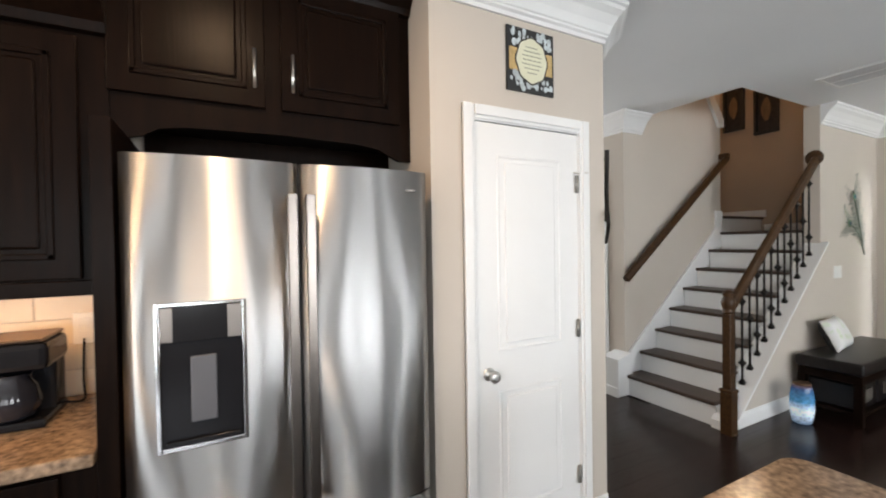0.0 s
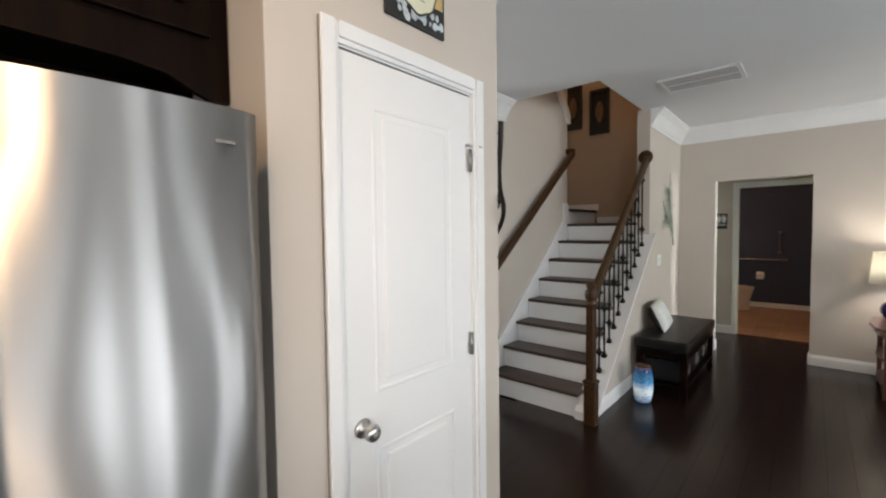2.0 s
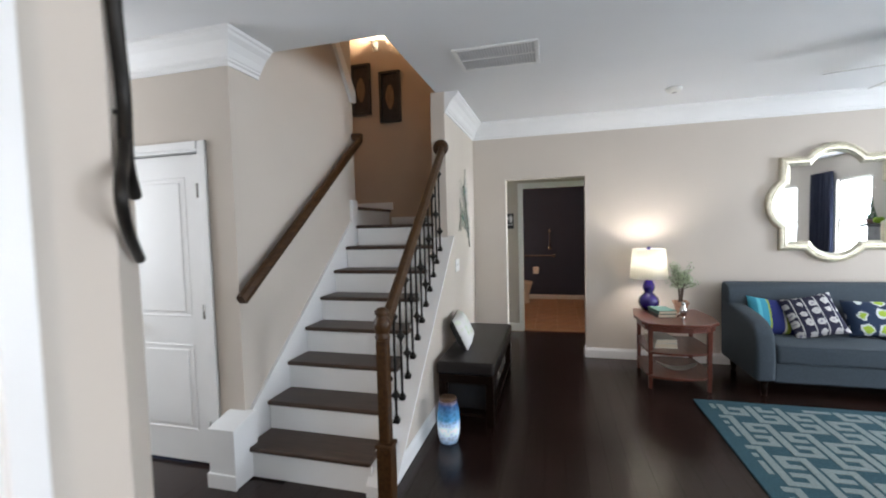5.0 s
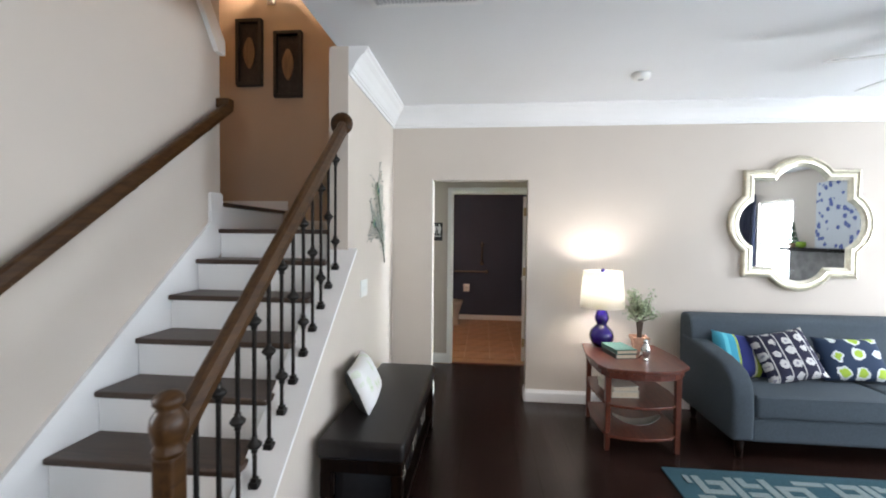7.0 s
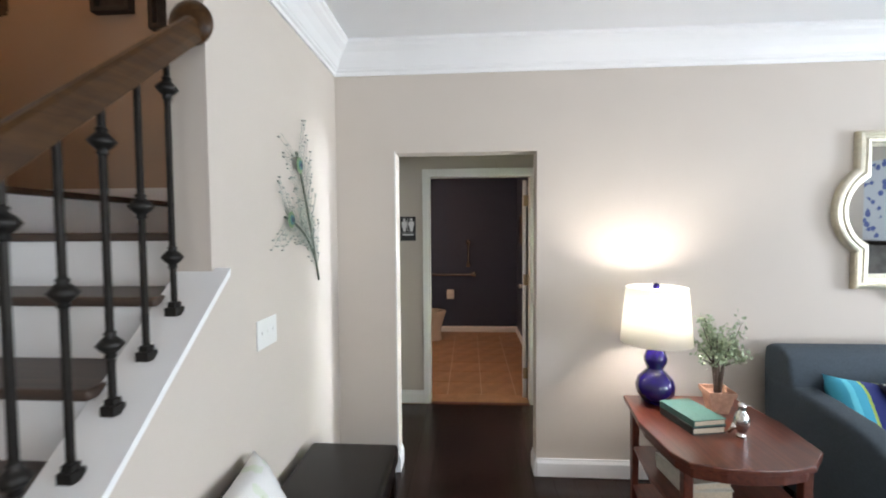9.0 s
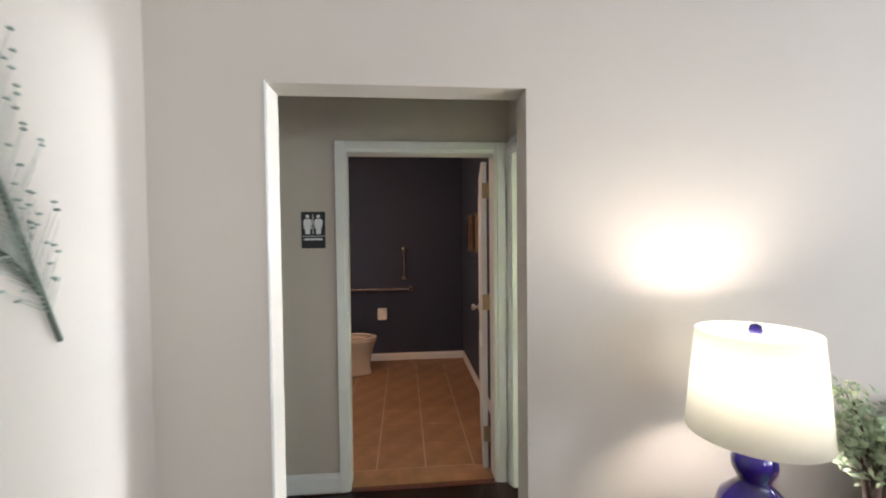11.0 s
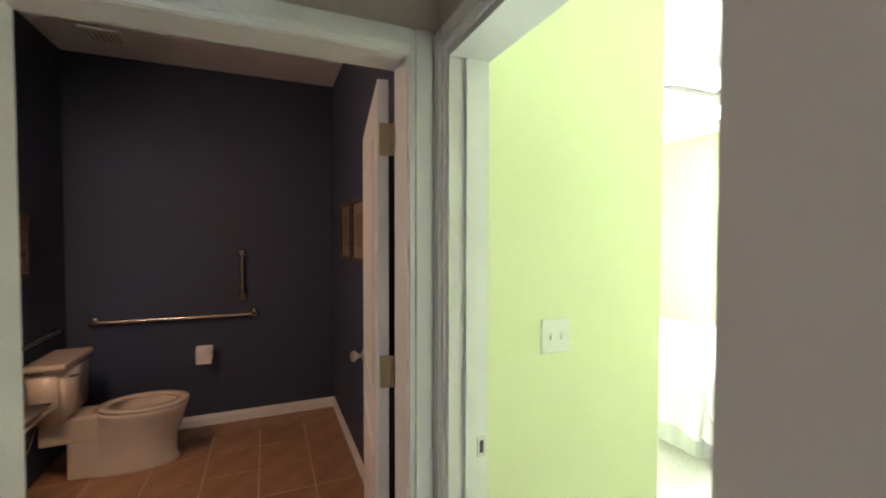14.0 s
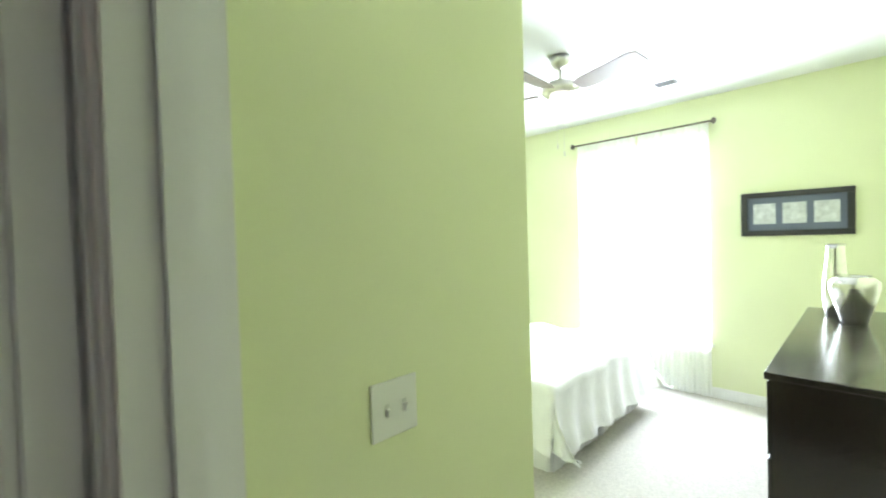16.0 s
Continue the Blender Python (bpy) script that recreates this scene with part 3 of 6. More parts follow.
def rail_z(x):
    return rz0 + (rz1 - rz0) * (x - 4.05) / (5.53 - 4.05)


part("handrail", rail_bar((4.025, 1.965, rail_z(4.025)), (5.535, 1.985, rail_z(5.535)), 0.028, 0.034), RAILWOOD, bal, "glossy brown moulded handrail")
bm = lathe([(0.072, 0), (0.072, 0.010), (0.060, 0.016), (0.055, 0.022), (0.030, 0.026)], 28)
bmesh.ops.transform(bm, matrix=Matrix.Translation((5.549, 1.995, rail_z(5.55) + 0.005)) @ Matrix.Rotation(radians(-90), 4, "Y"), verts=bm.verts)
part("rosette", bm, RAILWOOD, bal, "round brown rosette on the wall end")
# newel post: square base, slimmer shaft, turned head
nw = part("newel_post", boxes((3.957, 4.043, 1.897, 1.983, 0.0, 0.32), bevel=0.006), RAILWOOD, bal, "dark brown square newel base")
part("newel_collar", boxes((3.950, 4.050, 1.890, 1.990, 0.32, 0.345), bevel=0.008), RAILWOOD, bal)
bm = bmesh.new()
box(bm, 3.968, 4.032, 1.908, 1.972, 0.345, 0.925, 0.010)
part("newel_shaft", bm, RAILWOOD, bal)
part("newel_head", lathe([(0.028, 0.915), (0.040, 0.926), (0.043, 0.938), (0.034, 0.950), (0.043, 0.972), (0.048, 1.000), (0.046, 1.025), (0.034, 1.044), (0.030, 1.052), (0.040, 1.064), (0.039, 1.080), (0.024, 1.094), (0.004, 1.100)], 28, (4.0, 1.94, 0)), RAILWOOD, bal, "turned brown newel head")


def baluster_mesh(length, knobs):
    bm = bmesh.new()
    box(bm, -0.0065, 0.0065, -0.0065, 0.0065, 0, length, 0.001)
    # square shoe at the foot
    lathe([(0.017, 0), (0.019, 0.012), (0.018, 0.024), (0.010, 0.034)], 4, (0, 0, 0), bm)
    box(bm, -0.019, 0.019, -0.019, 0.019, 0, 0.026, 0.003)
    box(bm, -0.013, 0.013, -0.013, 0.013, 0.026, 0.042, 0.003)
    for kz in knobs:
        lathe([(0.007, kz - 0.036), (0.014, kz - 0.029), (0.011, kz - 0.022), (0.022, kz - 0.012), (0.031, kz), (0.022, kz + 0.012), (0.011, kz + 0.022), (0.014, kz + 0.029), (0.007, kz + 0.036)], 8, (0, 0, 0), bm)
    return bm


for i in range(12):
    bx = 5.415 - 0.113 * i
    if bx < 4.10:
        break
    z0 = cap_z(bx)
    L = rail_z(bx) - 0.03 - z0
    kn = (0.174, 0.667) if i % 2 == 0 else (0.418,)
    bm = baluster_mesh(L, kn)
    bmesh.ops.translate(bm, vec=(bx, 1.988, z0), verts=bm.verts)
    part("baluster", bm, IRON, bal)

setting("threshold_bath", prism([(HX - 0.02, 0.0), (HX + 0.02, 0.0), (HX + 0.012, 0.010), (HX - 0.012, 0.010)], "y", BY0 + 0.019, BY1 - 0.019), CHERRY, "reddish wooden threshold at the bathroom door")


# ---- kitchen ----
GRANITE = mat("brown_granite", (0.23, 0.155, 0.10), 0.16, vary=0.55, scale=55, bump=0.01)
FRIDGE = bpy.data.materials.new("brushed_stainless")
FRIDGE.use_nodes = True
_n, _k = FRIDGE.node_tree.nodes, FRIDGE.node_tree.links
_b = _n["Principled BSDF"]
_b.inputs["Base Color"].default_value = (0.62, 0.61, 0.60, 1)
_b.inputs["Metallic"].default_value = 1.0
_b.inputs["Roughness"].default_value = 0.47
_b.inputs["Anisotropic"].default_value = 0.98
_b.inputs["Anisotropic Rotation"].default_value = 0.25
_co, _mp, _g, _bp = _n.new("ShaderNodeTexCoord"), _n.new("ShaderNodeMapping"), _n.new("ShaderNodeTexNoise"), _n.new("ShaderNodeBump")
_mp.inputs["Scale"].default_value = (3.2, 3.2, 0.12)
_g.inputs["Scale"].default_value, _g.inputs["Detail"].default_value = 2.0, 1.0
_bp.inputs["Strength"].default_value, _bp.inputs["Distance"].default_value = 0.30, 0.05
_tg = _n.new("ShaderNodeTangent")
_tg.direction_type, _tg.axis = "RADIAL", "Z"
_k.new(_tg.outputs[0], _b.inputs["Tangent"])
_k.new(_co.outputs["Object"], _mp.inputs["Vector"])
_k.new(_mp.outputs["Vector"], _g.inputs["Vector"])
_k.new(_g.outputs["Fac"], _bp.inputs["Height"])
_k.new(_bp.outputs["Normal"], _b.inputs["Normal"])
GLOSSBLACK = mat("gloss_black_plastic", (0.012, 0.012, 0.014), 0.15, vary=0.1, bump=0.0)
GLOSSBLACK.node_tree.nodes["Principled BSDF"].inputs["Specular IOR Level"].default_value = 0.2
# stainless darkened: the reflection of the dark kitchen is put into its colour
HANDLE = mat("stainless_with_dark_reflection", (0.24, 0.21, 0.19), 0.30, 1.0, 0.05, 20, 0.02)
CHROME = mat("chrome_trim", (0.75, 0.75, 0.76), 0.12, 1.0, 0.02, 10, 0.0)


def bowed_door(x0, x1, y, z0, z1, bulge=0.022, depth=0.05, n=16):
    """A fridge door whose front bows outwards, with rounded edges."""
    bm = bmesh.new()
    rows = []
    for i in range(n + 1):
        u = i / n
        x = x0 + (x1 - x0) * u
        edge = min(u, 1 - u) * n
        yy = y - bulge * (1 - (2 * u - 1) ** 2) + (0.010 if edge < 0.5 else 0)
        rows.append([bm.verts.new((x, yy, z0)), bm.verts.new((x, yy, z1)), bm.verts.new((x, y + depth, z1)), bm.verts.new((x, y + depth, z0))])
    for a, b in zip(rows, rows[1:]):
        for i in range(4):
            f = bm.faces.new((a[i], a[(i + 1) % 4], b[(i + 1) % 4], b[i]))
            f.smooth = i == 0
    bm.faces.new(rows[0])
    bm.faces.new(rows[-1][::-1])
    bmesh.ops.recalc_face_normals(bm, faces=bm.faces)
    return bm


fr = thing("refrigerator", (0.84, 1.9, 0), "stainless steel french-door refrigerator with water dispenser", "refrigerator")
part("cabinet_body", boxes((0.36, 1.32, 1.68, 2.24, 0.03, 1.76), bevel=0.008), mat("grey_fridge_side", (0.06, 0.06, 0.065), 0.5), fr, "dark grey cabinet sides")
ld = part("door", bowed_door(0.349, 0.843, 1.64, 0.515, 1.768), FRIDGE, fr, "brushed stainless door")
rd = part("door", bowed_door(0.852, 1.332, 1.64, 0.515, 1.768), FRIDGE, fr, "brushed stainless door")
dr = part("freezer_drawer", bowed_door(0.349, 1.332, 1.64, 0.06, 0.505, 0.02), FRIDGE, fr, "brushed stainless freezer drawer")
for hx, door in ((0.818, ld), (0.876, rd)):
    part("handle", boxes((hx - 0.016, hx + 0.016, 1.575, 1.592, 0.61, 1.66), (hx - 0.012, hx + 0.012, 1.59, 1.636, 1.62, 1.655), (hx - 0.012, hx + 0.012, 1.59, 1.636, 0.615, 0.65), bevel=0.004), HANDLE, door, "flat stainless bar handle")
part("handle", boxes((0.40, 1.28, 1.572, 1.590, 0.425, 0.455), (0.42, 0.45, 1.588, 1.635, 0.43, 0.45), (1.23, 1.26, 1.588, 1.635, 0.43, 0.45), bevel=0.004), HANDLE, dr)
disp = part("dispenser_bezel", boxes((0.432, 0.445, 1.606, 1.64, 0.88, 1.325), (0.663, 0.676, 1.606, 1.64, 0.88, 1.325), (0.445, 0.663, 1.606, 1.64, 1.312, 1.325), (0.445, 0.663, 1.606, 1.64, 0.88, 0.895), bevel=0.003), CHROME, ld, "chrome dispenser surround")
part("dispenser_panel", boxes((0.445, 0.663, 1.610, 1.64, 1.205, 1.312), bevel=0.002), GLOSSBLACK, ld, "glossy black control panel")
for a, b in ((0.446, 0.476), (0.622, 0.662)):
    part("dispenser_cheek", boxes((a, b, 1.6085, 1.612, 1.208, 1.310), bevel=0.001), HANDLE, ld, "polished silver side of the control panel")
part("dispenser_well", boxes((0.445, 0.663, 1.616, 1.64, 0.895, 1.205)), GLOSSBLACK, ld, "black dispenser recess")
part("dispenser_paddle", boxes((0.52, 0.59, 1.608, 1.622, 0.96, 1.16), bevel=0.004), mat("grey_paddle", (0.10, 0.10, 0.11), 0.3), ld, "dark grey paddle")
part("dispenser_tray", boxes((0.455, 0.653, 1.600, 1.618, 0.896, 0.912), bevel=0.003), GLOSSBLACK, ld)
part("badge", boxes((1.185, 1.275, 1.626, 1.636, 1.690, 1.697)), HANDLE, rd, "small silver badge bar")


def raised_door(parent, x0, x1, y, z0, z1, hand=None, hz=None):
    """A dark raised-panel cabinet door facing -y, with a bar pull."""
    d = part("door", boxes((x0, x1, y - 0.020, y, z0, z1), bevel=0.004), ESPRESSO, parent, "dark stained raised-panel door")
    bm = bmesh.new()
    for q in ((x0 + 0.065, x1 - 0.065, z0 + 0.065, z0 + 0.085), (x0 + 0.065, x1 - 0.065, z1 - 0.085, z1 - 0.065), (x0 + 0.065, x0 + 0.085, z0 + 0.065, z1 - 0.065), (x1 - 0.085, x1 - 0.065, z0 + 0.065, z1 - 0.065)):
        box(bm, q[0], q[1], y - 0.028, y - 0.018, q[2], q[3], 0.004)
    part("panel_bead", bm, ESPRESSO, d)
    part("panel", boxes((x0 + 0.10, x1 - 0.10, y - 0.026, y - 0.016, z0 + 0.10, z1 - 0.10), bevel=0.008), ESPRESSO, d)
    if hand is not None:
        bm = rod((hand, y - 0.048, hz - 0.075), (hand, y - 0.048, hz + 0.075), 0.0065, 10)
        rod((hand, y - 0.048, hz - 0.055), (hand, y - 0.018, hz - 0.055), 0.005, 8, bm)
        rod((hand, y - 0.048, hz + 0.055), (hand, y - 0.018, hz + 0.055), 0.005, 8, bm)
        part("handle", bm, STEEL, d, "satin nickel bar pull")
    return d


uc = thing("fridge_cabinet", (0.82, 2.1, 1.87), "dark espresso cabinet with two doors above the refrigerator", "cabinet")
part("body", boxes((0.236, 1.398, 1.962, 2.255, 1.96, 2.62)), ESPRESSO, uc)
# added dark sheet over the beige wall: shade of the refrigerator gap
part("gap_shade_sheet", boxes((0.34, 1.398, 2.232, 2.2585, 1.2, 1.959)), ESPRESSO, uc, "dark sheet added as the shade in the gap above the refrigerator")
arch = [(0.236, 1.875), (0.33, 1.875), (0.37, 1.885), (0.42, 1.915), (0.50, 1.928), (0.82, 1.935), (1.14, 1.928), (1.24, 1.915), (1.30, 1.885), (1.34, 1.868), (1.398, 1.868), (1.398, 2.62), (0.236, 2.62)]
part("face_frame", prism(arch, "y", 1.945, 1.965), ESPRESSO, uc, "dark face frame with an arched valance")
raised_door(uc, 0.275, 0.775, 1.944, 2.03, 2.55, 0.735, 2.17)
raised_door(uc, 0.835, 1.345, 1.944, 2.03, 2.55, 0.875, 2.17)
part("crown", prism([(1.945, 2.53), (1.925, 2.535), (1.915, 2.56), (1.885, 2.60), (1.865, 2.625), (1.865, 2.65), (1.965, 2.65)], "x", 0.21, 1.399), ESPRESSO, uc, "dark stepped crown moulding")
solid("fridge_side_panel", boxes((0.284, 0.336, 1.655, 2.258, 0, 1.868), bevel=0.002), ESPRESSO, "dark espresso end panel beside the refrigerator", "cabinet panel")
lc = thing("wall_cabinet", (-0.3, 2.1, 1.37), "dark espresso wall cabinet above the granite counter", "cabinet")
part("body", boxes((-0.90, 0.282, 1.94, 2.255, 1.365, 2.30)), ESPRESSO, lc)
raised_door(lc, -0.30, 0.200, 1.939, 1.39, 2.19)
raised_door(lc, -0.86, -0.32, 1.939, 1.39, 2.19)
part("light_rail", boxes((-0.90, 0.2815, 1.915, 1.938, 1.335, 1.385), bevel=0.004), ESPRESSO, lc)
part("crown", prism([(1.945, 2.205), (1.915, 2.21), (1.905, 2.24), (1.875, 2.28), (1.855, 2.305), (1.855, 2.33), (1.965, 2.33)], "x", -0.92, 0.2815), ESPRESSO, lc, "dark stepped crown moulding")
bc = thing("base_cabinet", (-0.3, 1.95, 0), "dark espresso base cabinet below the counter", "cabinet")
part("body", boxes((-0.90, 0.282, 1.67, 2.255, 0.0, 0.878)), ESPRESSO, bc)
raised_door(bc, -0.34, 0.20, 1.668, 0.12, 0.70, -0.30, 0.58)
part("drawer_front", boxes((-0.34, 0.20, 1.648, 1.669, 0.72, 0.86), bevel=0.004), ESPRESSO, bc)
solid("countertop", boxes((-0.95, 0.282, 1.625, 2.256, 0.879, 0.918), bevel=0.007), GRANITE, "brown speckled granite countertop on the base cabinet", "countertop")
isl = thing("kitchen_island", (1.6, -0.4, 0), "dark kitchen island with granite top", "kitchen island")
part("body", boxes((1.30, 1.90, -1.5, 0.655, 0, 0.875), bevel=0.003), ESPRESSO, isl)
bm = boxes((1.25, 1.945, -1.55, 0.700, 0.876, 0.912))
ve = [e for e in bm.edges if abs(e.verts[0].co.z - e.verts[1].co.z) > 0.01]
bmesh.ops.bevel(bm, geom=ve, offset=0.06, segments=6, affect="EDGES", profile=0.5)
bmesh.ops.bevel(bm, geom=[e for e in bm.edges if abs(e.verts[0].co.z - e.verts[1].co.z) < 1e-5 and abs(e.verts[0].co.z - 0.912) < 1e-5], offset=0.005, segments=2, affect="EDGES")
part("countertop", bm, GRANITE, isl, "speckled tan granite top with rounded corners")

# coffee maker on the counter
cm = thing("coffee_maker", (0.02, 2.0, 0.918), "black drip coffee maker with a bronze lid on the counter", "coffee maker")
part("body", boxes((-0.10, 0.095, 2.04, 2.15, 0.919, 1.17), bevel=0.012), GLOSSBLACK, cm)
part("head", boxes((-0.11, 0.105, 1.93, 2.15, 1.10, 1.19), bevel=0.02), GLOSSBLACK, cm)
part("lid", boxes((-0.10, 0.095, 1.94, 2.14, 1.191, 1.203), bevel=0.005), mat("bronze_lid", (0.07, 0.038, 0.02), 0.4, 0.3), cm, "bronze-brown lid")
part("base", boxes((-0.105, 0.10, 1.92, 2.15, 0.9185, 0.945), bevel=0.008), GLOSSBLACK, cm)
part("carafe", lathe([(0.055, 0.947), (0.070, 0.96), (0.076, 1.00), (0.066, 1.05), (0.048, 1.075), (0.052, 1.09)], 24, (0.0, 1.985, 0)), mat("dark_carafe_glass", (0.02, 0.02, 0.025), 0.05, vary=0.02, bump=0), cm, "dark glass carafe")
part("cord", tube([(0.09, 2.10, 0.95), (0.13, 2.12, 0.922), (0.16, 2.18, 0.922), (0.12, 2.22, 0.94), (0.13, 2.24, 1.15)], 0.004), GLOSSBLACK, cm)
PLATE = mat("white_plastic", (0.74, 0.74, 0.71), 0.35, vary=0.01, bump=0)
DARK = mat("dark_slot", (0.03, 0.03, 0.03), 0.6, bump=0)
ol = thing("outlet", (0.13, 2.238, 1.18), "white wall outlet on the tiled backsplash", "outlet")
part("plate", boxes((0.095, 0.170, 2.236, 2.243, 1.12, 1.24), bevel=0.003), PLATE, ol)
part("socket", boxes((0.115, 0.150, 2.233, 2.237, 1.19, 1.22), bevel=0.002), PLATE, ol)
part("socket", boxes((0.115, 0.150, 2.233, 2.237, 1.14, 1.17), bevel=0.002), PLATE, ol)

# framed print above the pantry door
pp = thing("framed_print", (1.94, 1.73, 2.35), "square print with floral border and cream oval text", "picture")
px0, px1, pz0, pz1 = 1.796, 2.079, 2.20, 2.50
part("board", boxes((px0, px1, 1.722, 1.734, pz0, pz1), bevel=0.002), mat("black_border", (0.02, 0.02, 0.02), 0.5), pp)
TAN = mat("tan_print", (0.55, 0.38, 0.16), 0.6, vary=0.2, scale=30)
part("middle_band", boxes((px0 + 0.012, px1 - 0.012, 1.7195, 1.7225, pz0 + 0.095, pz1 - 0.10)), TAN, pp, "tan band")
BLOSSOM = mat("pale_blossom", (0.50, 0.56, 0.58), 0.6, vary=0.2, scale=40)
rng = random.Random(4)
bm = bmesh.new()
for k in range(90):
    u = rng.uniform(px0 + 0.02, px1 - 0.02)
    v = rng.choice((rng.uniform(pz0 + 0.015, pz0 + 0.085), rng.uniform(pz1 - 0.09, pz1 - 0.015)))
    bmesh.ops.create_circle(bm, cap_ends=True, segments=7, radius=rng.uniform(0.009, 0.018), matrix=Matrix.Translation((u, 1.7185 - 0.0001 * (k % 9), v)) @ Matrix.Rotation(radians(90), 4, "X") @ Matrix.Scale(rng.uniform(0.5, 0.9), 4, (1, 0, 0)))
part("blossoms", bm, BLOSSOM, pp, "pale grey-blue painted blossoms")


def scallop(cx, cz, rx, rz, y, wob, n=48):
    bm = bmesh.new()
    bm.faces.new([bm.verts.new((cx + rx * (1 + wob * math.cos(8 * a)) * math.cos(a), y, cz + rz * (1 + wob * math.cos(8 * a)) * math.sin(a))) for a in [2 * math.pi * i / n for i in range(n)]])
    return bm


part("medallion_rim", scallop(1.938, 2.35, 0.098, 0.112, 1.7170, 0.03), mat("dark_rim", (0.05, 0.045, 0.035), 0.6), pp)
part("medallion", scallop(1.938, 2.35, 0.090, 0.104, 1.7160, 0.03), mat("cream_paper", (0.70, 0.69, 0.52), 0.7, vary=0.03), pp, "cream oval with lines of writing")
bm = bmesh.new()
for k, wd in enumerate((0.07, 0.10, 0.12, 0.11, 0.12, 0.09, 0.06)):
    z = 2.41 - 0.020 * k
    box(bm, 1.938 - wd / 2, 1.938 + wd / 2, 1.7150, 1.7158, z, z + 0.004)
part("writing", bm, mat("faded_ink", (0.32, 0.32, 0.24), 0.7), pp, "faint lines of small writing")

# curled iron ornament on the clipped pantry corner
io = thing("iron_wall_ornament", (2.47, 1.75, 1.9), "dark wrought iron branch ornament hung on the wall", "wall decor")


def on_corner(s, z, off=0.009):
    return (2.44 + 0.7071 * s + 0.7071 * off, 1.735 + 0.7071 * s - 0.7071 * off, z)


part("stem", tube([on_corner(q, z, 0.016) for q, z in ((-0.005, 1.975), (0.0, 1.94), (0.005, 1.88), (0.055, 1.79), (0.05, 1.73), (0.02, 1.66), (0.055, 1.63), (0.12, 1.605))], 0.012), IRON, io)
part("curl", tube([on_corner(q, z, 0.016) for q, z in ((0.03, 1.69), (0.0, 1.65), (-0.04, 1.625), (-0.055, 1.59), (-0.04, 1.555), (0.03, 1.515), (0.135, 1.48))], 0.010), IRON, io)
for q, z in ((0.006, 1.925), (0.052, 1.745)):
    part("wall_hook", rod(on_corner(q, z, -0.004), on_corner(q, z, 0.016), 0.005, 8), IRON, io)

# ---- ceiling fittings ----
av = thing("ceiling_air_return", (4.92, 1.4, C), "white louvred return air grille in the ceiling", "vent")
part("frame", boxes((4.72, 5.12, 1.11, 1.14, C - 0.012, C - 0.001), (4.72, 5.12, 1.655, 1.685, C - 0.012, C - 0.001), (4.72, 4.75, 1.14, 1.655, C - 0.012, C - 0.001), (5.09, 5.12, 1.14, 1.655, C - 0.012, C - 0.001), (4.91, 4.93, 1.14, 1.655, C - 0.011, C - 0.001), bevel=0.003), WHITE, av)
sl = mesh("slat", prism([(-0.007, -0.004), (-0.005, -0.001), (0.007, -0.009), (0.005, -0.011)], "x", 4.75, 5.09), mat("grey_white_slat", (0.55, 0.55, 0.56), 0.5))
for k in range(26):
    s_ = new("slat", sl)
    s_.parent, s_.matrix_parent_inverse, s_.location = av, parent_matrix(av).inverted(), (0, 1.15 + 0.0198 * k, C)
sd = thing("smoke_detector", (6.15, -0.03, C), "round white smoke detector on the ceiling", "smoke detector")
part("body", lathe([(0.066, -0.001), (0.066, -0.018), (0.058, -0.034), (0.030, -0.040)][::-1], 28, (6.15, -0.03, C)), PLATE, sd)
part("vent_ring", lathe([(0.018, -0.044), (0.022, -0.041), (0.020, -0.039)], 28, (6.15, -0.03, C)), mat("grey_plastic", (0.4, 0.4, 0.4), 0.5, bump=0), sd)


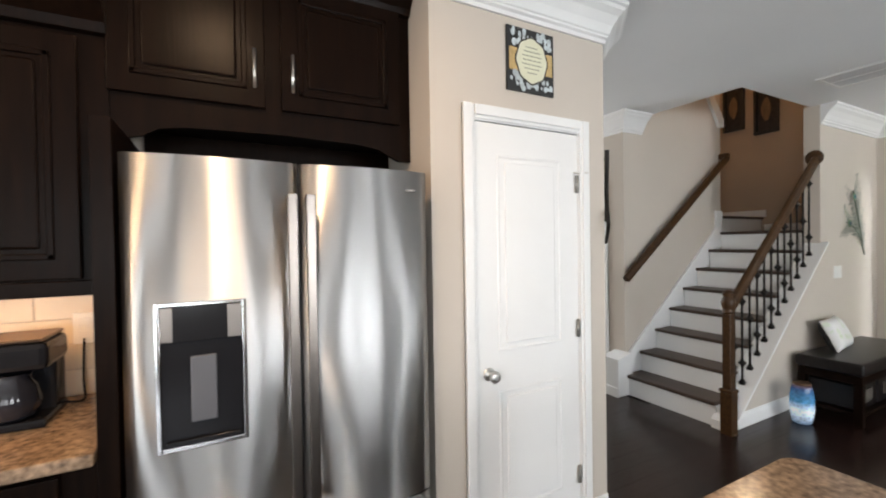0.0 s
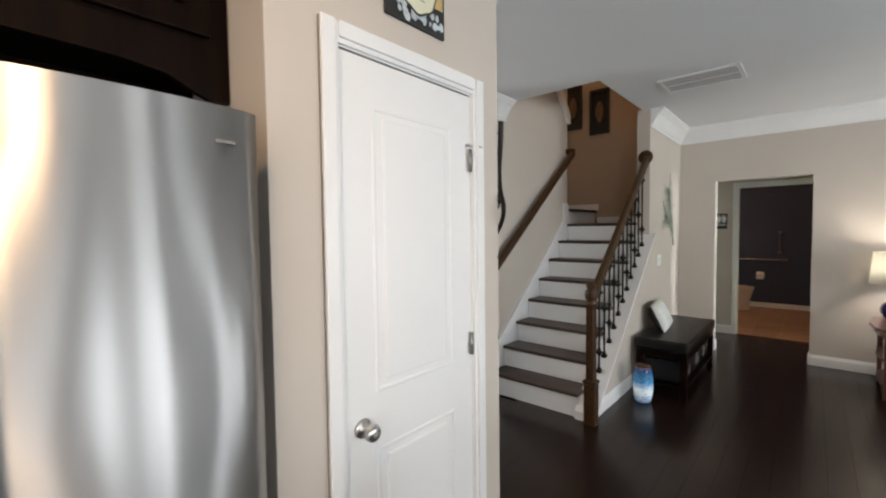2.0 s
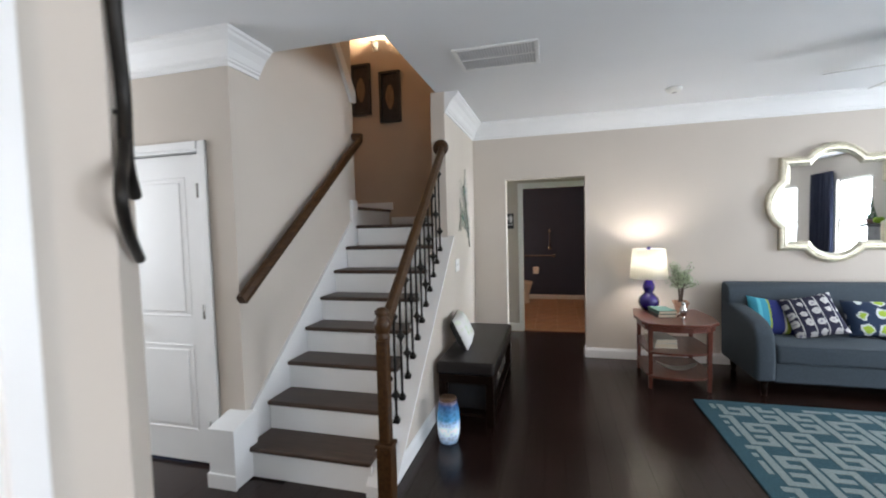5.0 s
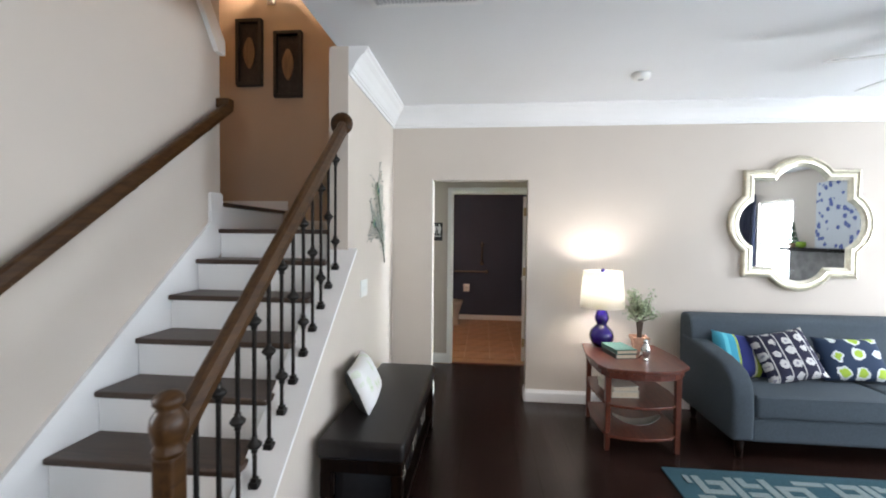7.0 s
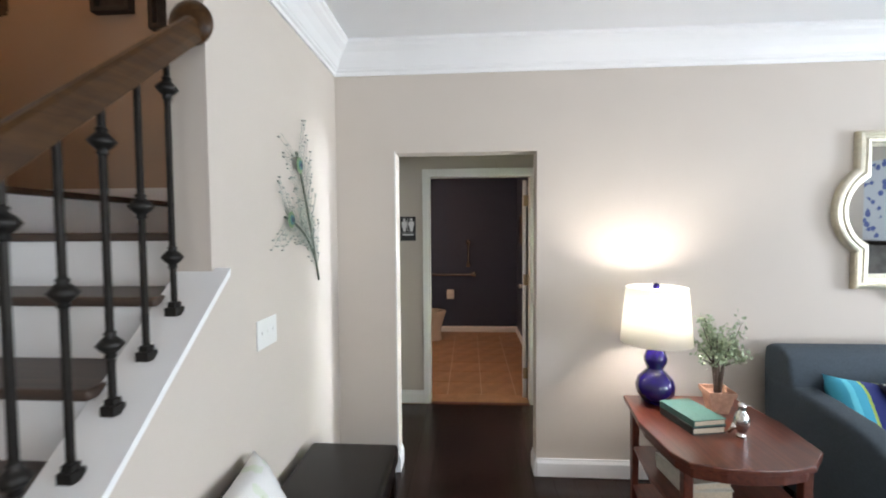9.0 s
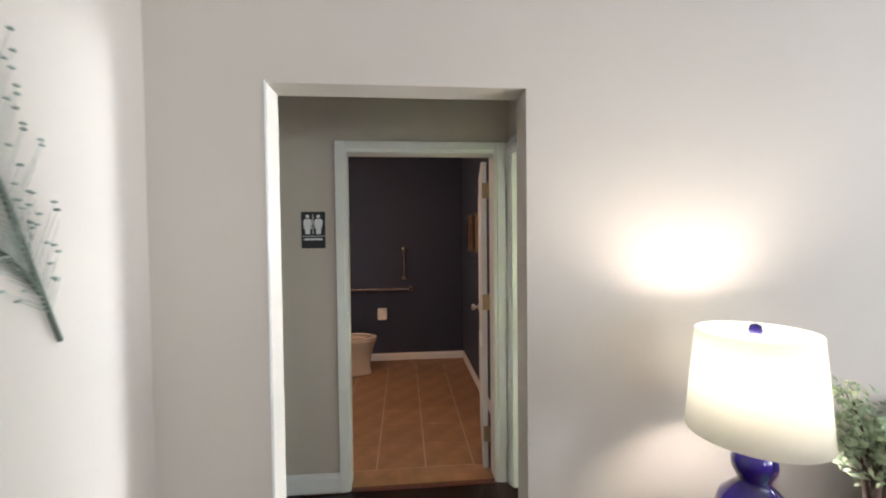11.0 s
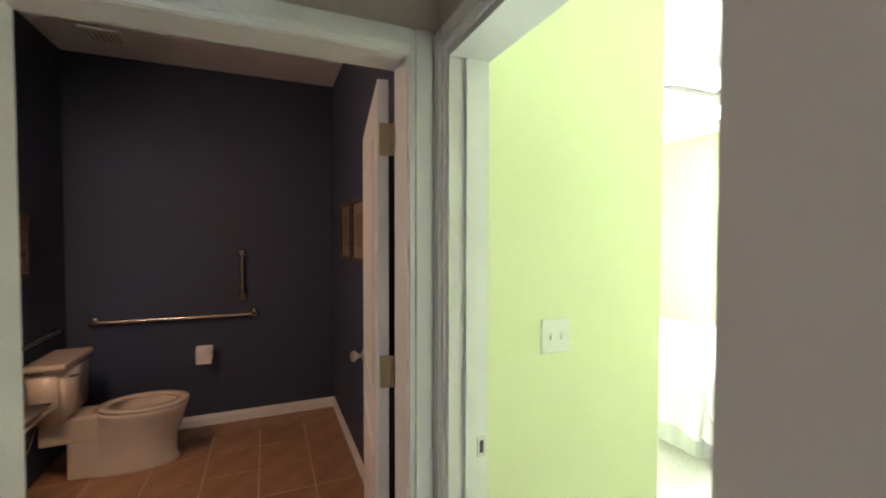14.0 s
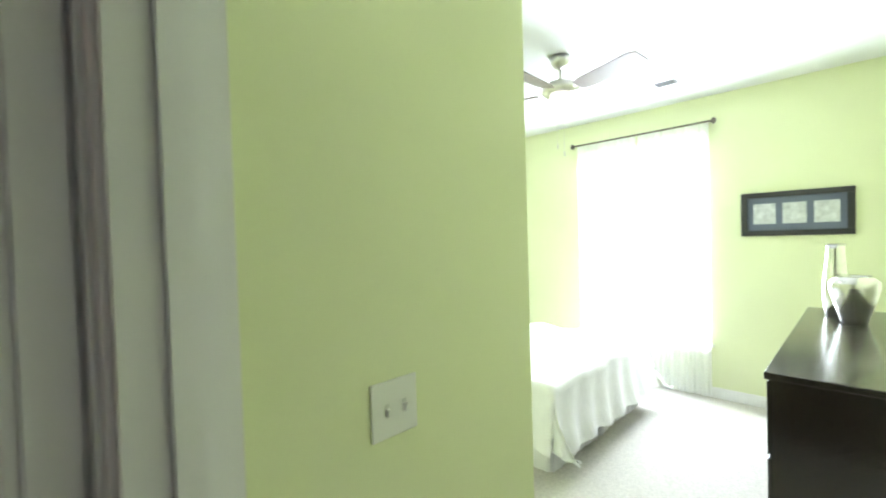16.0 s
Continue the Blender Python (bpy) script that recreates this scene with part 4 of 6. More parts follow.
def ceiling_fan(at, r, spin, drop, blade_mat, label, bowl_r=0.10):
    x, y, z = at
    f = thing("ceiling_fan", (x, y, z), label, "ceiling fan")
    part("canopy", lathe([(0.012, -0.085), (0.035, -0.080), (0.062, -0.045), (0.068, -0.001)], 24, at), STEEL, f)
    part("downrod", rod((x, y, z - drop), (x, y, z - 0.07), 0.012), STEEL, f)
    part("motor", lathe([(0.05, -drop - 0.11), (0.09, -drop - 0.10), (0.125, -drop - 0.075), (0.13, -drop - 0.045), (0.10, -drop - 0.015), (0.03, -drop + 0.01)], 28, at), STEEL, f, "satin nickel motor housing")
    part("light_bowl", lathe([(0.004, -drop - 0.235), (0.05, -drop - 0.225), (bowl_r * 0.85, -drop - 0.19), (bowl_r, -drop - 0.15), (bowl_r * 0.8, -drop - 0.118)], 28, at), mat("frosted_bowl", (0.95, 0.92, 0.85), 0.4, vary=0.01, bump=0, emit=6.0), f, "lit frosted glass bowl")
    for k in range(5):
        a = radians(spin + 72 * k)
        bl = prism([(0.16, -0.045), (0.22, -0.062), (r - 0.05, -0.075), (r, -0.055), (r, 0.055), (r - 0.05, 0.075), (0.22, 0.062), (0.16, 0.045)], "z", -0.004, 0.004)
        m = Matrix.Translation((x, y, z - drop - 0.075)) @ Matrix.Rotation(a, 4, "Z") @ Matrix.Rotation(radians(-14), 4, "X")
        bmesh.ops.transform(bl, matrix=m, verts=bl.verts)
        b_ = part("blade", bl, blade_mat, f)
        arm = boxes((0.09, 0.20, -0.012, 0.012, 0.004, 0.010), (0.17, 0.21, -0.03, 0.03, 0.004, 0.010), bevel=0.002)
        bmesh.ops.transform(arm, matrix=m, verts=arm.verts)
        part("blade_iron", arm, STEEL, b_)
    for dx, ln in ((0.03, 0.20), (-0.02, 0.26)):
        bm = rod((x + dx, y, z - drop - 0.22), (x + dx, y, z - drop - 0.22 - ln), 0.0012, 6)
        rod((x + dx, y, z - drop - 0.22 - ln - 0.03), (x + dx, y, z - drop - 0.22 - ln), 0.005, 8, bm)
        part("pull_chain", bm, STEEL, f)
    return f


# ---- living room ----
COUCH = mat("charcoal_blue_upholstery", (0.050, 0.068, 0.085), 0.92, vary=0.12, scale=90, bump=0.35, fine=600)
so = thing("sofa", (6.4, -1.7, 0), "charcoal blue fabric sofa with sloped arms and dark feet", "sofa")
SY0, SY1 = -2.85, -0.62
part("base", boxes((5.985, 6.70, SY0 + 0.14, SY1 - 0.14, 0.13, 0.30), bevel=0.02), COUCH, so)
part("backrest", prism([(6.46, 0.28), (6.78, 0.28), (6.80, 0.80), (6.79, 0.875), (6.74, 0.905), (6.66, 0.895), (6.61, 0.86), (6.52, 0.50)], "y", SY0 + 0.01, SY1 - 0.01, 0.018), COUCH, so, "low sloped sofa back")
armp = [(5.962, 0.14), (6.76, 0.14), (6.76, 0.72), (6.62, 0.712), (6.42, 0.692), (6.24, 0.668), (6.12, 0.640), (6.04, 0.600), (5.99, 0.54), (5.967, 0.46), (5.96, 0.34)]
for y0 in (SY1 - 0.15, SY0):
    bm = prism(armp, "y", y0, y0 + 0.15)
    bmesh.ops.bevel(bm, geom=list(bm.edges), offset=0.034, segments=4, affect="EDGES", profile=0.55)
    part("arm", smooth(bm), COUCH, so, "sloped padded arm")
half = (SY0 + SY1) / 2
for a, b in ((SY0 + 0.155, half - 0.004), (half + 0.004, SY1 - 0.155)):
    bm = boxes((5.97, 6.55, a, b, 0.295, 0.455))
    bmesh.ops.bevel(bm, geom=list(bm.edges), offset=0.035, segments=4, affect="EDGES", profile=0.6)
    c_ = part("seat_cushion", smooth(bm), COUCH, so)
    bm = tube([(5.976, a + 0.03, 0.445), (5.976, b - 0.03, 0.445)], 0.006)
    part("piping", bm, COUCH, c_)
for fx in (6.04, 6.68):
    for fy in (SY0 + 0.09, SY1 - 0.09):
        part("foot", rod((fx, fy, 0.0), (fx, fy, 0.135), 0.022, 12, None, 0.032), ESPRESSO, so, "dark tapered wooden foot")


def cushion(name, w, h, t, material, label, back=None, n=14, seed=0):
    """A stuffed square pillow in its own xz plane, front towards -y."""
    bm = bmesh.new()
    rg = random.Random(seed)
    grid = {}
    for s in (0, 1):
        for i in range(n + 1):
            for j in range(n + 1):
                u, v = 2 * i / n - 1, 2 * j / n - 1
                edge = i in (0, n) or j in (0, n)
                if s and edge:
                    grid[s, i, j] = grid[0, i, j]
                    continue
                puff = ((1 - u ** 4) * (1 - v ** 4)) ** 0.6 * t / 2
                pin = 1 - 0.07 * (1 - u * u) * abs(v) ** 6
                pin2 = 1 - 0.07 * (1 - v * v) * abs(u) ** 6
                grid[s, i, j] = bm.verts.new((u * w / 2 * pin2, (1 if s else -1) * puff + rg.uniform(-0.002, 0.002), v * h / 2 * pin))
    for s in (0, 1):
        for i in range(n):
            for j in range(n):
                q = [grid[s, i, j], grid[s, i + 1, j], grid[s, i + 1, j + 1], grid[s, i, j + 1]]
                f = bm.faces.new(q if s == 0 else q[::-1])
                f.smooth = True
                f.material_index = s if back else 0
    return bm


def flower_print(name, ground, petal, scale, stem=True, accent=None, core=0.10, loose=0.25):
    """Printed cloth: rows of blossoms on a ground colour, from repeated cells."""
    m = bpy.data.materials.new(name)
    m.use_nodes = True
    n, k = m.node_tree.nodes, m.node_tree.links
    b = n["Principled BSDF"]
    b.inputs["Roughness"].default_value = 0.9
    co, v = n.new("ShaderNodeTexCoord"), n.new("ShaderNodeTexVoronoi")
    mp = n.new("ShaderNodeMapping")
    mp.inputs["Scale"].default_value = (scale, 0.01, scale)
    v.inputs["Scale"].default_value = 1.0
    v.inputs["Randomness"].default_value = loose
    k.new(co.outputs["Object"], mp.inputs["Vector"])
    k.new(mp.outputs["Vector"], v.inputs["Vector"])
    w = n.new("ShaderNodeTexNoise")
    w.inputs["Scale"].default_value = scale * 4
    k.new(co.outputs["Object"], w.inputs["Vector"])
    ad = n.new("ShaderNodeMath")
    ad.operation = "MULTIPLY_ADD"
    ad.inputs[1].default_value, ad.inputs[2].default_value = 0.35, -0.17
    k.new(w.outputs["Fac"], ad.inputs[0])
    sm = n.new("ShaderNodeMath")
    sm.operation = "ADD"
    k.new(v.outputs["Distance"], sm.inputs[0])
    k.new(ad.outputs[0], sm.inputs[1])
    r = n.new("ShaderNodeValToRGB")
    r.color_ramp.interpolation = "CONSTANT"
    els = r.color_ramp.elements
    els[0].position, els[0].color = 0.0, (*(accent or ground), 1)
    els[1].position, els[1].color = core, (*petal, 1)
    e = els.new(0.34)
    e.color = (*ground, 1)
    k.new(sm.outputs[0], r.inputs["Fac"])
    out = r.outputs["Color"]
    if stem:
        # a thin upright stem through each column of blossoms
        sx = n.new("ShaderNodeSeparateXYZ")
        k.new(mp.outputs["Vector"], sx.inputs[0])
        last = sx.outputs[0]
        for op, val in (("FRACT", 0), ("SUBTRACT", 0.5), ("ABSOLUTE", 0), ("LESS_THAN", 0.045)):
            q = n.new("ShaderNodeMath")
            q.operation, q.inputs[1].default_value = op, val
            k.new(last, q.inputs[0])
            last = q.outputs[0]
        mx = n.new("ShaderNodeMix")
        mx.data_type = "RGBA"
        k.new(last, mx.inputs[0])
        k.new(out, mx.inputs[6])
        mx.inputs[7].default_value = (*petal, 1)
        out = mx.outputs[2]
    k.new(out, b.inputs["Base Color"])
    return m


def bands(name, stops, axis=0, length=1.0, rough=0.9):
    """Cloth with straight stripes along one axis of the object; stops: (position, colour)."""
    m = bpy.data.materials.new(name)
    m.use_nodes = True
    n, k = m.node_tree.nodes, m.node_tree.links
    b = n["Principled BSDF"]
    b.inputs["Roughness"].default_value = rough
    co, sp, mr, r = n.new("ShaderNodeTexCoord"), n.new("ShaderNodeSeparateXYZ"), n.new("ShaderNodeMapRange"), n.new("ShaderNodeValToRGB")
    mr.inputs["From Min"].default_value, mr.inputs["From Max"].default_value = -length / 2, length / 2
    k.new(co.outputs["Object"], sp.inputs[0])
    k.new(sp.outputs[axis], mr.inputs["Value"])
    k.new(mr.outputs["Result"], r.inputs["Fac"])
    r.color_ramp.interpolation = "CONSTANT"
    els = r.color_ramp.elements
    els[0].position, els[0].color = stops[0][0], (*stops[0][1], 1)
    els[1].position, els[1].color = stops[1][0], (*stops[1][1], 1)
    for p, c in stops[2:]:
        e = els.new(p)
        e.color = (*c, 1)
    k.new(r.outputs["Color"], b.inputs["Base Color"])
    return m


def place_pillow(name, bm, mats, label, m):
    ob = solid(name, bm, mats, label, "pillow")
    ob.matrix_basis = m
    return ob


STRIPE = bands("striped_cloth", [(0.0, (0.04, 0.32, 0.45)), (0.16, (0.10, 0.50, 0.60)), (0.22, (0.04, 0.32, 0.45)), (0.34, (0.35, 0.45, 0.08)), (0.38, (0.02, 0.03, 0.16)), (0.62, (0.60, 0.62, 0.50)), (0.66, (0.30, 0.40, 0.06)), (0.74, (0.02, 0.03, 0.16))], 0, 0.46)
NAVYFLOWER = flower_print("navy_floral_cloth", (0.018, 0.018, 0.045), (0.58, 0.57, 0.56), 11.0, True, (0.25, 0.25, 0.30))
CIRCLES = flower_print("circle_print_cloth", (0.012, 0.03, 0.07), (0.62, 0.66, 0.66), 7.5, False, (0.35, 0.50, 0.05), 0.24)
# leaning against arm and back, front towards the room
place_pillow("throw_pillow", cushion("p", 0.42, 0.36, 0.15, STRIPE, ""), STRIPE, "turquoise navy and lime striped throw pillow on the sofa", pose(6.49, -0.955, 0.60, -30, 10, -80))
place_pillow("throw_pillow", cushion("p", 0.41, 0.40, 0.16, NAVYFLOWER, "", seed=2), NAVYFLOWER, "navy throw pillow with pale flower print", pose(6.38, -1.225, 0.635, -34, -12, -92))
place_pillow("throw_pillow", cushion("p", 0.46, 0.34, 0.15, CIRCLES, "", seed=3), CIRCLES, "navy throw pillow with lime and white circles", pose(6.42, -1.71, 0.615, -28, 0, -92))

# rug
RUGBLUE = mat("teal_rug_pile", (0.023, 0.082, 0.108), 1.0, vary=0.18, scale=70, bump=0.5, fine=500)
RUGCREAM = mat("pale_rug_pile", (0.235, 0.29, 0.29), 1.0, vary=0.15, scale=70, bump=0.5, fine=500)
rug = thing("area_rug", (4.6, -1.6, 0), "teal area rug with a pale greek key pattern", "rug")
RX0, RX1, RY0, RY1 = 3.3, 5.82, -3.2, -0.10
part("rug_base", boxes((RX0, RX1, RY0, RY1, 0.0, 0.012), bevel=0.003), RUGBLUE, rug)
bm = bmesh.new()
u = 0.066
key = [(1, 1.5), (2, 1.5), (2, 3), (0, 3), (0, -3), (-2, -3), (-2, -1.5), (-1, -1.5)]


def strip(bm, a, b, w, z):
    """A flat raised band of pile, clipped to the border."""
    x0, x1 = min(a[0], b[0]) - w / 2, max(a[0], b[0]) + w / 2
    y0, y1 = min(a[1], b[1]) - w / 2, max(a[1], b[1]) + w / 2
    x0, x1 = max(x0, RX0 + 0.09), min(x1, RX1 - 0.09)
    y0, y1 = max(y0, RY0 + 0.09), min(y1, RY1 - 0.09)
    if x1 - x0 > 0.01 and y1 - y0 > 0.01:
        box(bm, x0, x1, y0, y1, 0.010, z)


for i in range(-26, 27):
    for j in range(-20, 21):
        cx, cy = (RX0 + RX1) / 2 + (1.6 * i + 7.0 * j) * u, (RY0 + RY1) / 2 + 3.0 * i * u
        if not (RX0 - 0.3 < cx < RX1 + 0.3 and RY0 - 0.3 < cy < RY1 + 0.3):
            continue
        for k, ((a, b), (c, d)) in enumerate(zip(key, key[1:])):
            strip(bm, (cx + b * u, cy + a * u), (cx + d * u, cy + c * u), 0.046, 0.0145 + 0.0002 * (k % 2))
tagged(part("key_pattern", bm, RUGCREAM, rug, "pale raised greek key bands"), kind="stuff")

# end table
et = thing("end_table", (6.3, -0.05, 0), "cherry wood end table with bowed top and two shelves", "table")
top = [(6.64, 0.235), (6.30, 0.285), (6.02, 0.265), (5.935, 0.225), (5.90, 0.10), (5.89, -0.02), (5.90, -0.14), (5.935, -0.26), (6.05, -0.375), (6.32, -0.40), (6.64, -0.355)]
part("tabletop", prism(top, "z", 0.595, 0.622, 0.005), CHERRY, et, "polished cherry top")
apr = [((x - 6.27) * 0.93 + 6.27, (y + 0.055) * 0.91 - 0.055) for x, y in top]
part("apron", prism(apr, "z", 0.545, 0.594), CHERRY, et)
sh = [((x - 6.27) * 0.88 + 6.27, (y + 0.055) * 0.86 - 0.055) for x, y in top]
for z in (0.335, 0.115):
    part("shelf", prism(sh, "z", z, z + 0.018, 0.003), CHERRY, et)
for lx, ly in ((6.60, 0.185), (6.03, 0.19), (6.03, -0.29), (6.60, -0.30)):
    bm = bmesh.new()
    box(bm, lx - 0.021, lx + 0.021, ly - 0.021, ly + 0.021, 0, 0.596, 0.004)
    for v in bm.verts:
        if v.co.z < 0.1:
            v.co.x, v.co.y = lx + (v.co.x - lx) * 0.75, ly + (v.co.y - ly) * 0.75
    part("leg", bm, CHERRY, et)

# table lamp
COBALT = mat("cobalt_glazed_ceramic", (0.013, 0.005, 0.105), 0.08, vary=0.05, bump=0, coat=0.6)
tl = thing("table_lamp", (6.55, 0.10, 0.622), "cobalt blue gourd lamp with a lit white shade", "lamp")
part("base", lathe([(0.055, 0.623), (0.06, 0.632), (0.075, 0.645), (0.096, 0.68), (0.100, 0.715), (0.088, 0.755), (0.055, 0.790), (0.040, 0.805), (0.046, 0.82), (0.058, 0.845), (0.059, 0.868), (0.048, 0.90), (0.030, 0.935), (0.024, 0.965), (0.027, 0.985)], 32, (6.55, 0.10, 0)), COBALT, tl, "glossy cobalt gourd base")
SHADE = bpy.data.materials.new("lit_linen_shade")
SHADE.use_nodes = True
_n, _k = SHADE.node_tree.nodes, SHADE.node_tree.links
_b = _n["Principled BSDF"]
_b.inputs["Base Color"].default_value = (0.90, 0.88, 0.82, 1)
_b.inputs["Roughness"].default_value = 0.9
_tr, _mx = _n.new("ShaderNodeBsdfTranslucent"), _n.new("ShaderNodeMixShader")
_tr.inputs["Color"].default_value = (0.97, 0.95, 0.86, 1)
_mx.inputs["Fac"].default_value = 0.65
_k.new(_b.outputs[0], _mx.inputs[1])
_k.new(_tr.outputs[0], _mx.inputs[2])
_k.new(_mx.outputs[0], _n["Material Output"].inputs["Surface"])
bm = bmesh.new()
N = 40
ring = []
for r, z in ((0.180, 0.952), (0.1535, 1.252), (0.1515, 1.252), (0.178, 0.952)):
    ring.append([bm.verts.new((6.55 + r * math.cos(2 * math.pi * i / N), 0.10 + r * math.sin(2 * math.pi * i / N), z)) for i in range(N)])
for a, b in zip(ring, ring[1:] + ring[:1]):
    for i in range(N):
        bm.faces.new((a[i], a[(i + 1) % N], b[(i + 1) % N], b[i])).smooth = True
part("shade", bm, SHADE, tl, "cream drum shade glowing from the bulb")
part("socket", rod((6.55, 0.10, 0.98), (6.55, 0.10, 1.02), 0.014, 12), STEEL, tl)
for k in range(3):
    a = 2 * math.pi * k / 3
    part("shade_spoke", rod((6.55, 0.10, 1.237), (6.55 + 0.153 * math.cos(a), 0.10 + 0.153 * math.sin(a), 1.242), 0.002, 6), STEEL, tl)
part("finial", lathe([(0.006, 1.235), (0.017, 1.245), (0.020, 1.256), (0.014, 1.270), (0.004, 1.275)], 16, (6.55, 0.10, 0)), COBALT, tl, "cobalt finial")

# books on the table and on its shelf


def book(at, w, d, h, turn, cover, label, rot=0):
    b = thing("book", at, label, "book", "books by the lamp")
    m = Matrix.Translation(at) @ Matrix.Rotation(radians(turn), 4, "Z")
    for nm, rows, mt in (("cover", ((-w / 2, w / 2, -d / 2, d / 2, 0, 0.004), (-w / 2, w / 2, -d / 2, d / 2, h - 0.004, h), (-w / 2, -w / 2 + 0.004, -d / 2, d / 2, 0.004, h - 0.004)), cover), ("pages", ((-w / 2 + 0.006, w / 2 - 0.005, -d / 2 + 0.005, d / 2 - 0.005, 0.0042, h - 0.0042),), PAPER)):
        bm = boxes(*rows)
        bmesh.ops.transform(bm, matrix=m, verts=bm.verts)
        part(nm, bm, mt, b)
    return b


PAPER = mat("aged_paper", (0.55, 0.47, 0.35), 0.9, vary=0.12, scale=90)
TEALC = mat("teal_book_cloth", (0.05, 0.14, 0.115), 0.7, vary=0.1, scale=60)
DARKC = mat("black_book_cloth", (0.025, 0.03, 0.03), 0.6, vary=0.1, scale=60)
GREYC = mat("cream_book_cover", (0.50, 0.47, 0.40), 0.6, vary=0.1, scale=40)
book((6.300, 0.035, 0.6225), 0.165, 0.240, 0.034, -80, DARKC, "black old book lying on the cherry table")
book((6.306, 0.032, 0.6570), 0.165, 0.240, 0.030, -78, TEALC, "teal old book lying on a black book")
book((6.25, 0.05, 0.3535), 0.20, 0.28, 0.045, -85, GREYC, "cream book lying on the table shelf")
book((6.25, 0.055, 0.3990), 0.19, 0.27, 0.035, -80, GREYC, "pale old book lying on another on the table shelf")
bm = bmesh.new()
rows = []
for k in range(17):
    u = -1 + 2 * k / 16
    wd = 0.055 * math.sqrt(max(0.02, 1 - u * u)) + 0.004
    zc = 0.142 + 0.055 * u * u
    rows.append([bm.verts.new((6.17 + a * wd, -0.06 + u * 0.17, zc + b)) for a, b in ((-1, 0.012), (-0.5, 0.002), (0, 0), (0.5, 0.002), (1, 0.012), (0.9, 0.016), (0, 0.006), (-0.9, 0.016))])
for a, b in zip(rows, rows[1:]):
    for k in range(8):
        bm.faces.new((a[k], a[(k + 1) % 8], b[(k + 1) % 8], b[k])).smooth = True
bm.faces.new(rows[0])
bm.faces.new(rows[-1][::-1])
bmesh.ops.recalc_face_normals(bm, faces=bm.faces)
ds = solid("metal_dish", bm, STEEL, "long curved silver dish on the lower table shelf", "dish")

# small potted tree
pt = thing("potted_plant", (6.44, -0.165, 0.622), "small topiary with pale green leaves in terracotta pot", "plant")
TERRA = mat("aged_terracotta", (0.36, 0.20, 0.13), 0.85, vary=0.2, scale=40, bump=0.2)
bm = bmesh.new()
q = [(0.052, 0.6225), (0.078, 0.712), (0.088, 0.713), (0.092, 0.740), (0.080, 0.740), (0.074, 0.722), (0.01, 0.716)]
lathe(q, 4, (6.44, -0.165, 0), bm)
bmesh.ops.rotate(bm, cent=(6.44, -0.165, 0), matrix=Matrix.Rotation(radians(40), 3, "Z"), verts=bm.verts)
for f in bm.faces:
    f.smooth = False
part("pot", bm, TERRA, pt, "square tapered terracotta pot")
rg = random.Random(7)
bm = bmesh.new()
tips = []
for k in range(4):
    a = k * 1.7
    p0 = Vector((6.44 + 0.010 * math.cos(a), -0.165 + 0.010 * math.sin(a), 0.712))
    p1 = p0 + Vector((0.016 * math.cos(a + 1), 0.016 * math.sin(a + 1), 0.15))
    rod(p0, p1, 0.010, 7, bm, 0.008)
    for j in range(6):
        b_ = rg.uniform(0, 6.28)
        p2 = p1 + Vector((rg.uniform(0.03, 0.115) * math.cos(b_), rg.uniform(0.03, 0.115) * math.sin(b_), rg.uniform(0.02, 0.25)))
        rod(p1, p2, 0.0035, 5, bm, 0.0015)
        tips.append((p1, p2))
part("trunk", bm, mat("plant_bark", (0.09, 0.06, 0.045), 0.9, vary=0.3, scale=60), pt, "thin twisted brown stems")
bm = bmesh.new()
for k in range(900):
    a, b_ = rg.choice(tips)
    c_ = a.lerp(b_, rg.uniform(0.45, 1.1)) + Vector((rg.gauss(0, 0.02), rg.gauss(0, 0.02), rg.gauss(0, 0.018)))
    m = Matrix.Translation(c_) @ Euler((rg.uniform(0, 6.28), rg.uniform(0, 6.28), rg.uniform(0, 6.28))).to_matrix().to_4x4()
    L, W = rg.uniform(0.018, 0.030), rg.uniform(0.006, 0.0095)
    bm.faces.new([bm.verts.new(m @ Vector(p)) for p in ((-L / 2, 0, 0), (0, -W, 0.002), (L / 2, 0, 0), (0, W, 0.002))])
LEAFY = mat("pale_green_leaf", (0.36, 0.43, 0.28), 0.6, vary=0.4, scale=45, bump=0)
tagged(part("leaves", bm, LEAFY, pt, "small pale green leaves"), kind="stuff")
# silver bird figure
bm = lathe([(0.020, 0.6225), (0.021, 0.632), (0.012, 0.640), (0.020, 0.652), (0.031, 0.680), (0.032, 0.705), (0.024, 0.730), (0.014, 0.745), (0.0155, 0.756), (0.017, 0.766), (0.012, 0.777), (0.003, 0.782)], 20, (6.165, -0.115, 0))
rod((6.158, -0.128, 0.768), (6.150, -0.150, 0.772), 0.006, 8, bm, 0.001)
rod((6.170, -0.095, 0.680), (6.190, -0.072, 0.632), 0.014, 8, bm, 0.006)
bf = solid("bird_figurine", smooth(bm), mat("mercury_silver", (0.66, 0.66, 0.64), 0.12, 1.0, 0.1, 60, 0.2), "small silver bird figurine on the cherry table", "figurine")

# quatrefoil mirror
CHAMP = mat("champagne_silver_leaf", (0.62, 0.58, 0.46), 0.30, 0.75, 0.12, 25, 0.08)
qm = thing("wall_mirror", (XF, -1.622, 1.665), "quatrefoil wall mirror in a champagne stepped frame", "mirror")


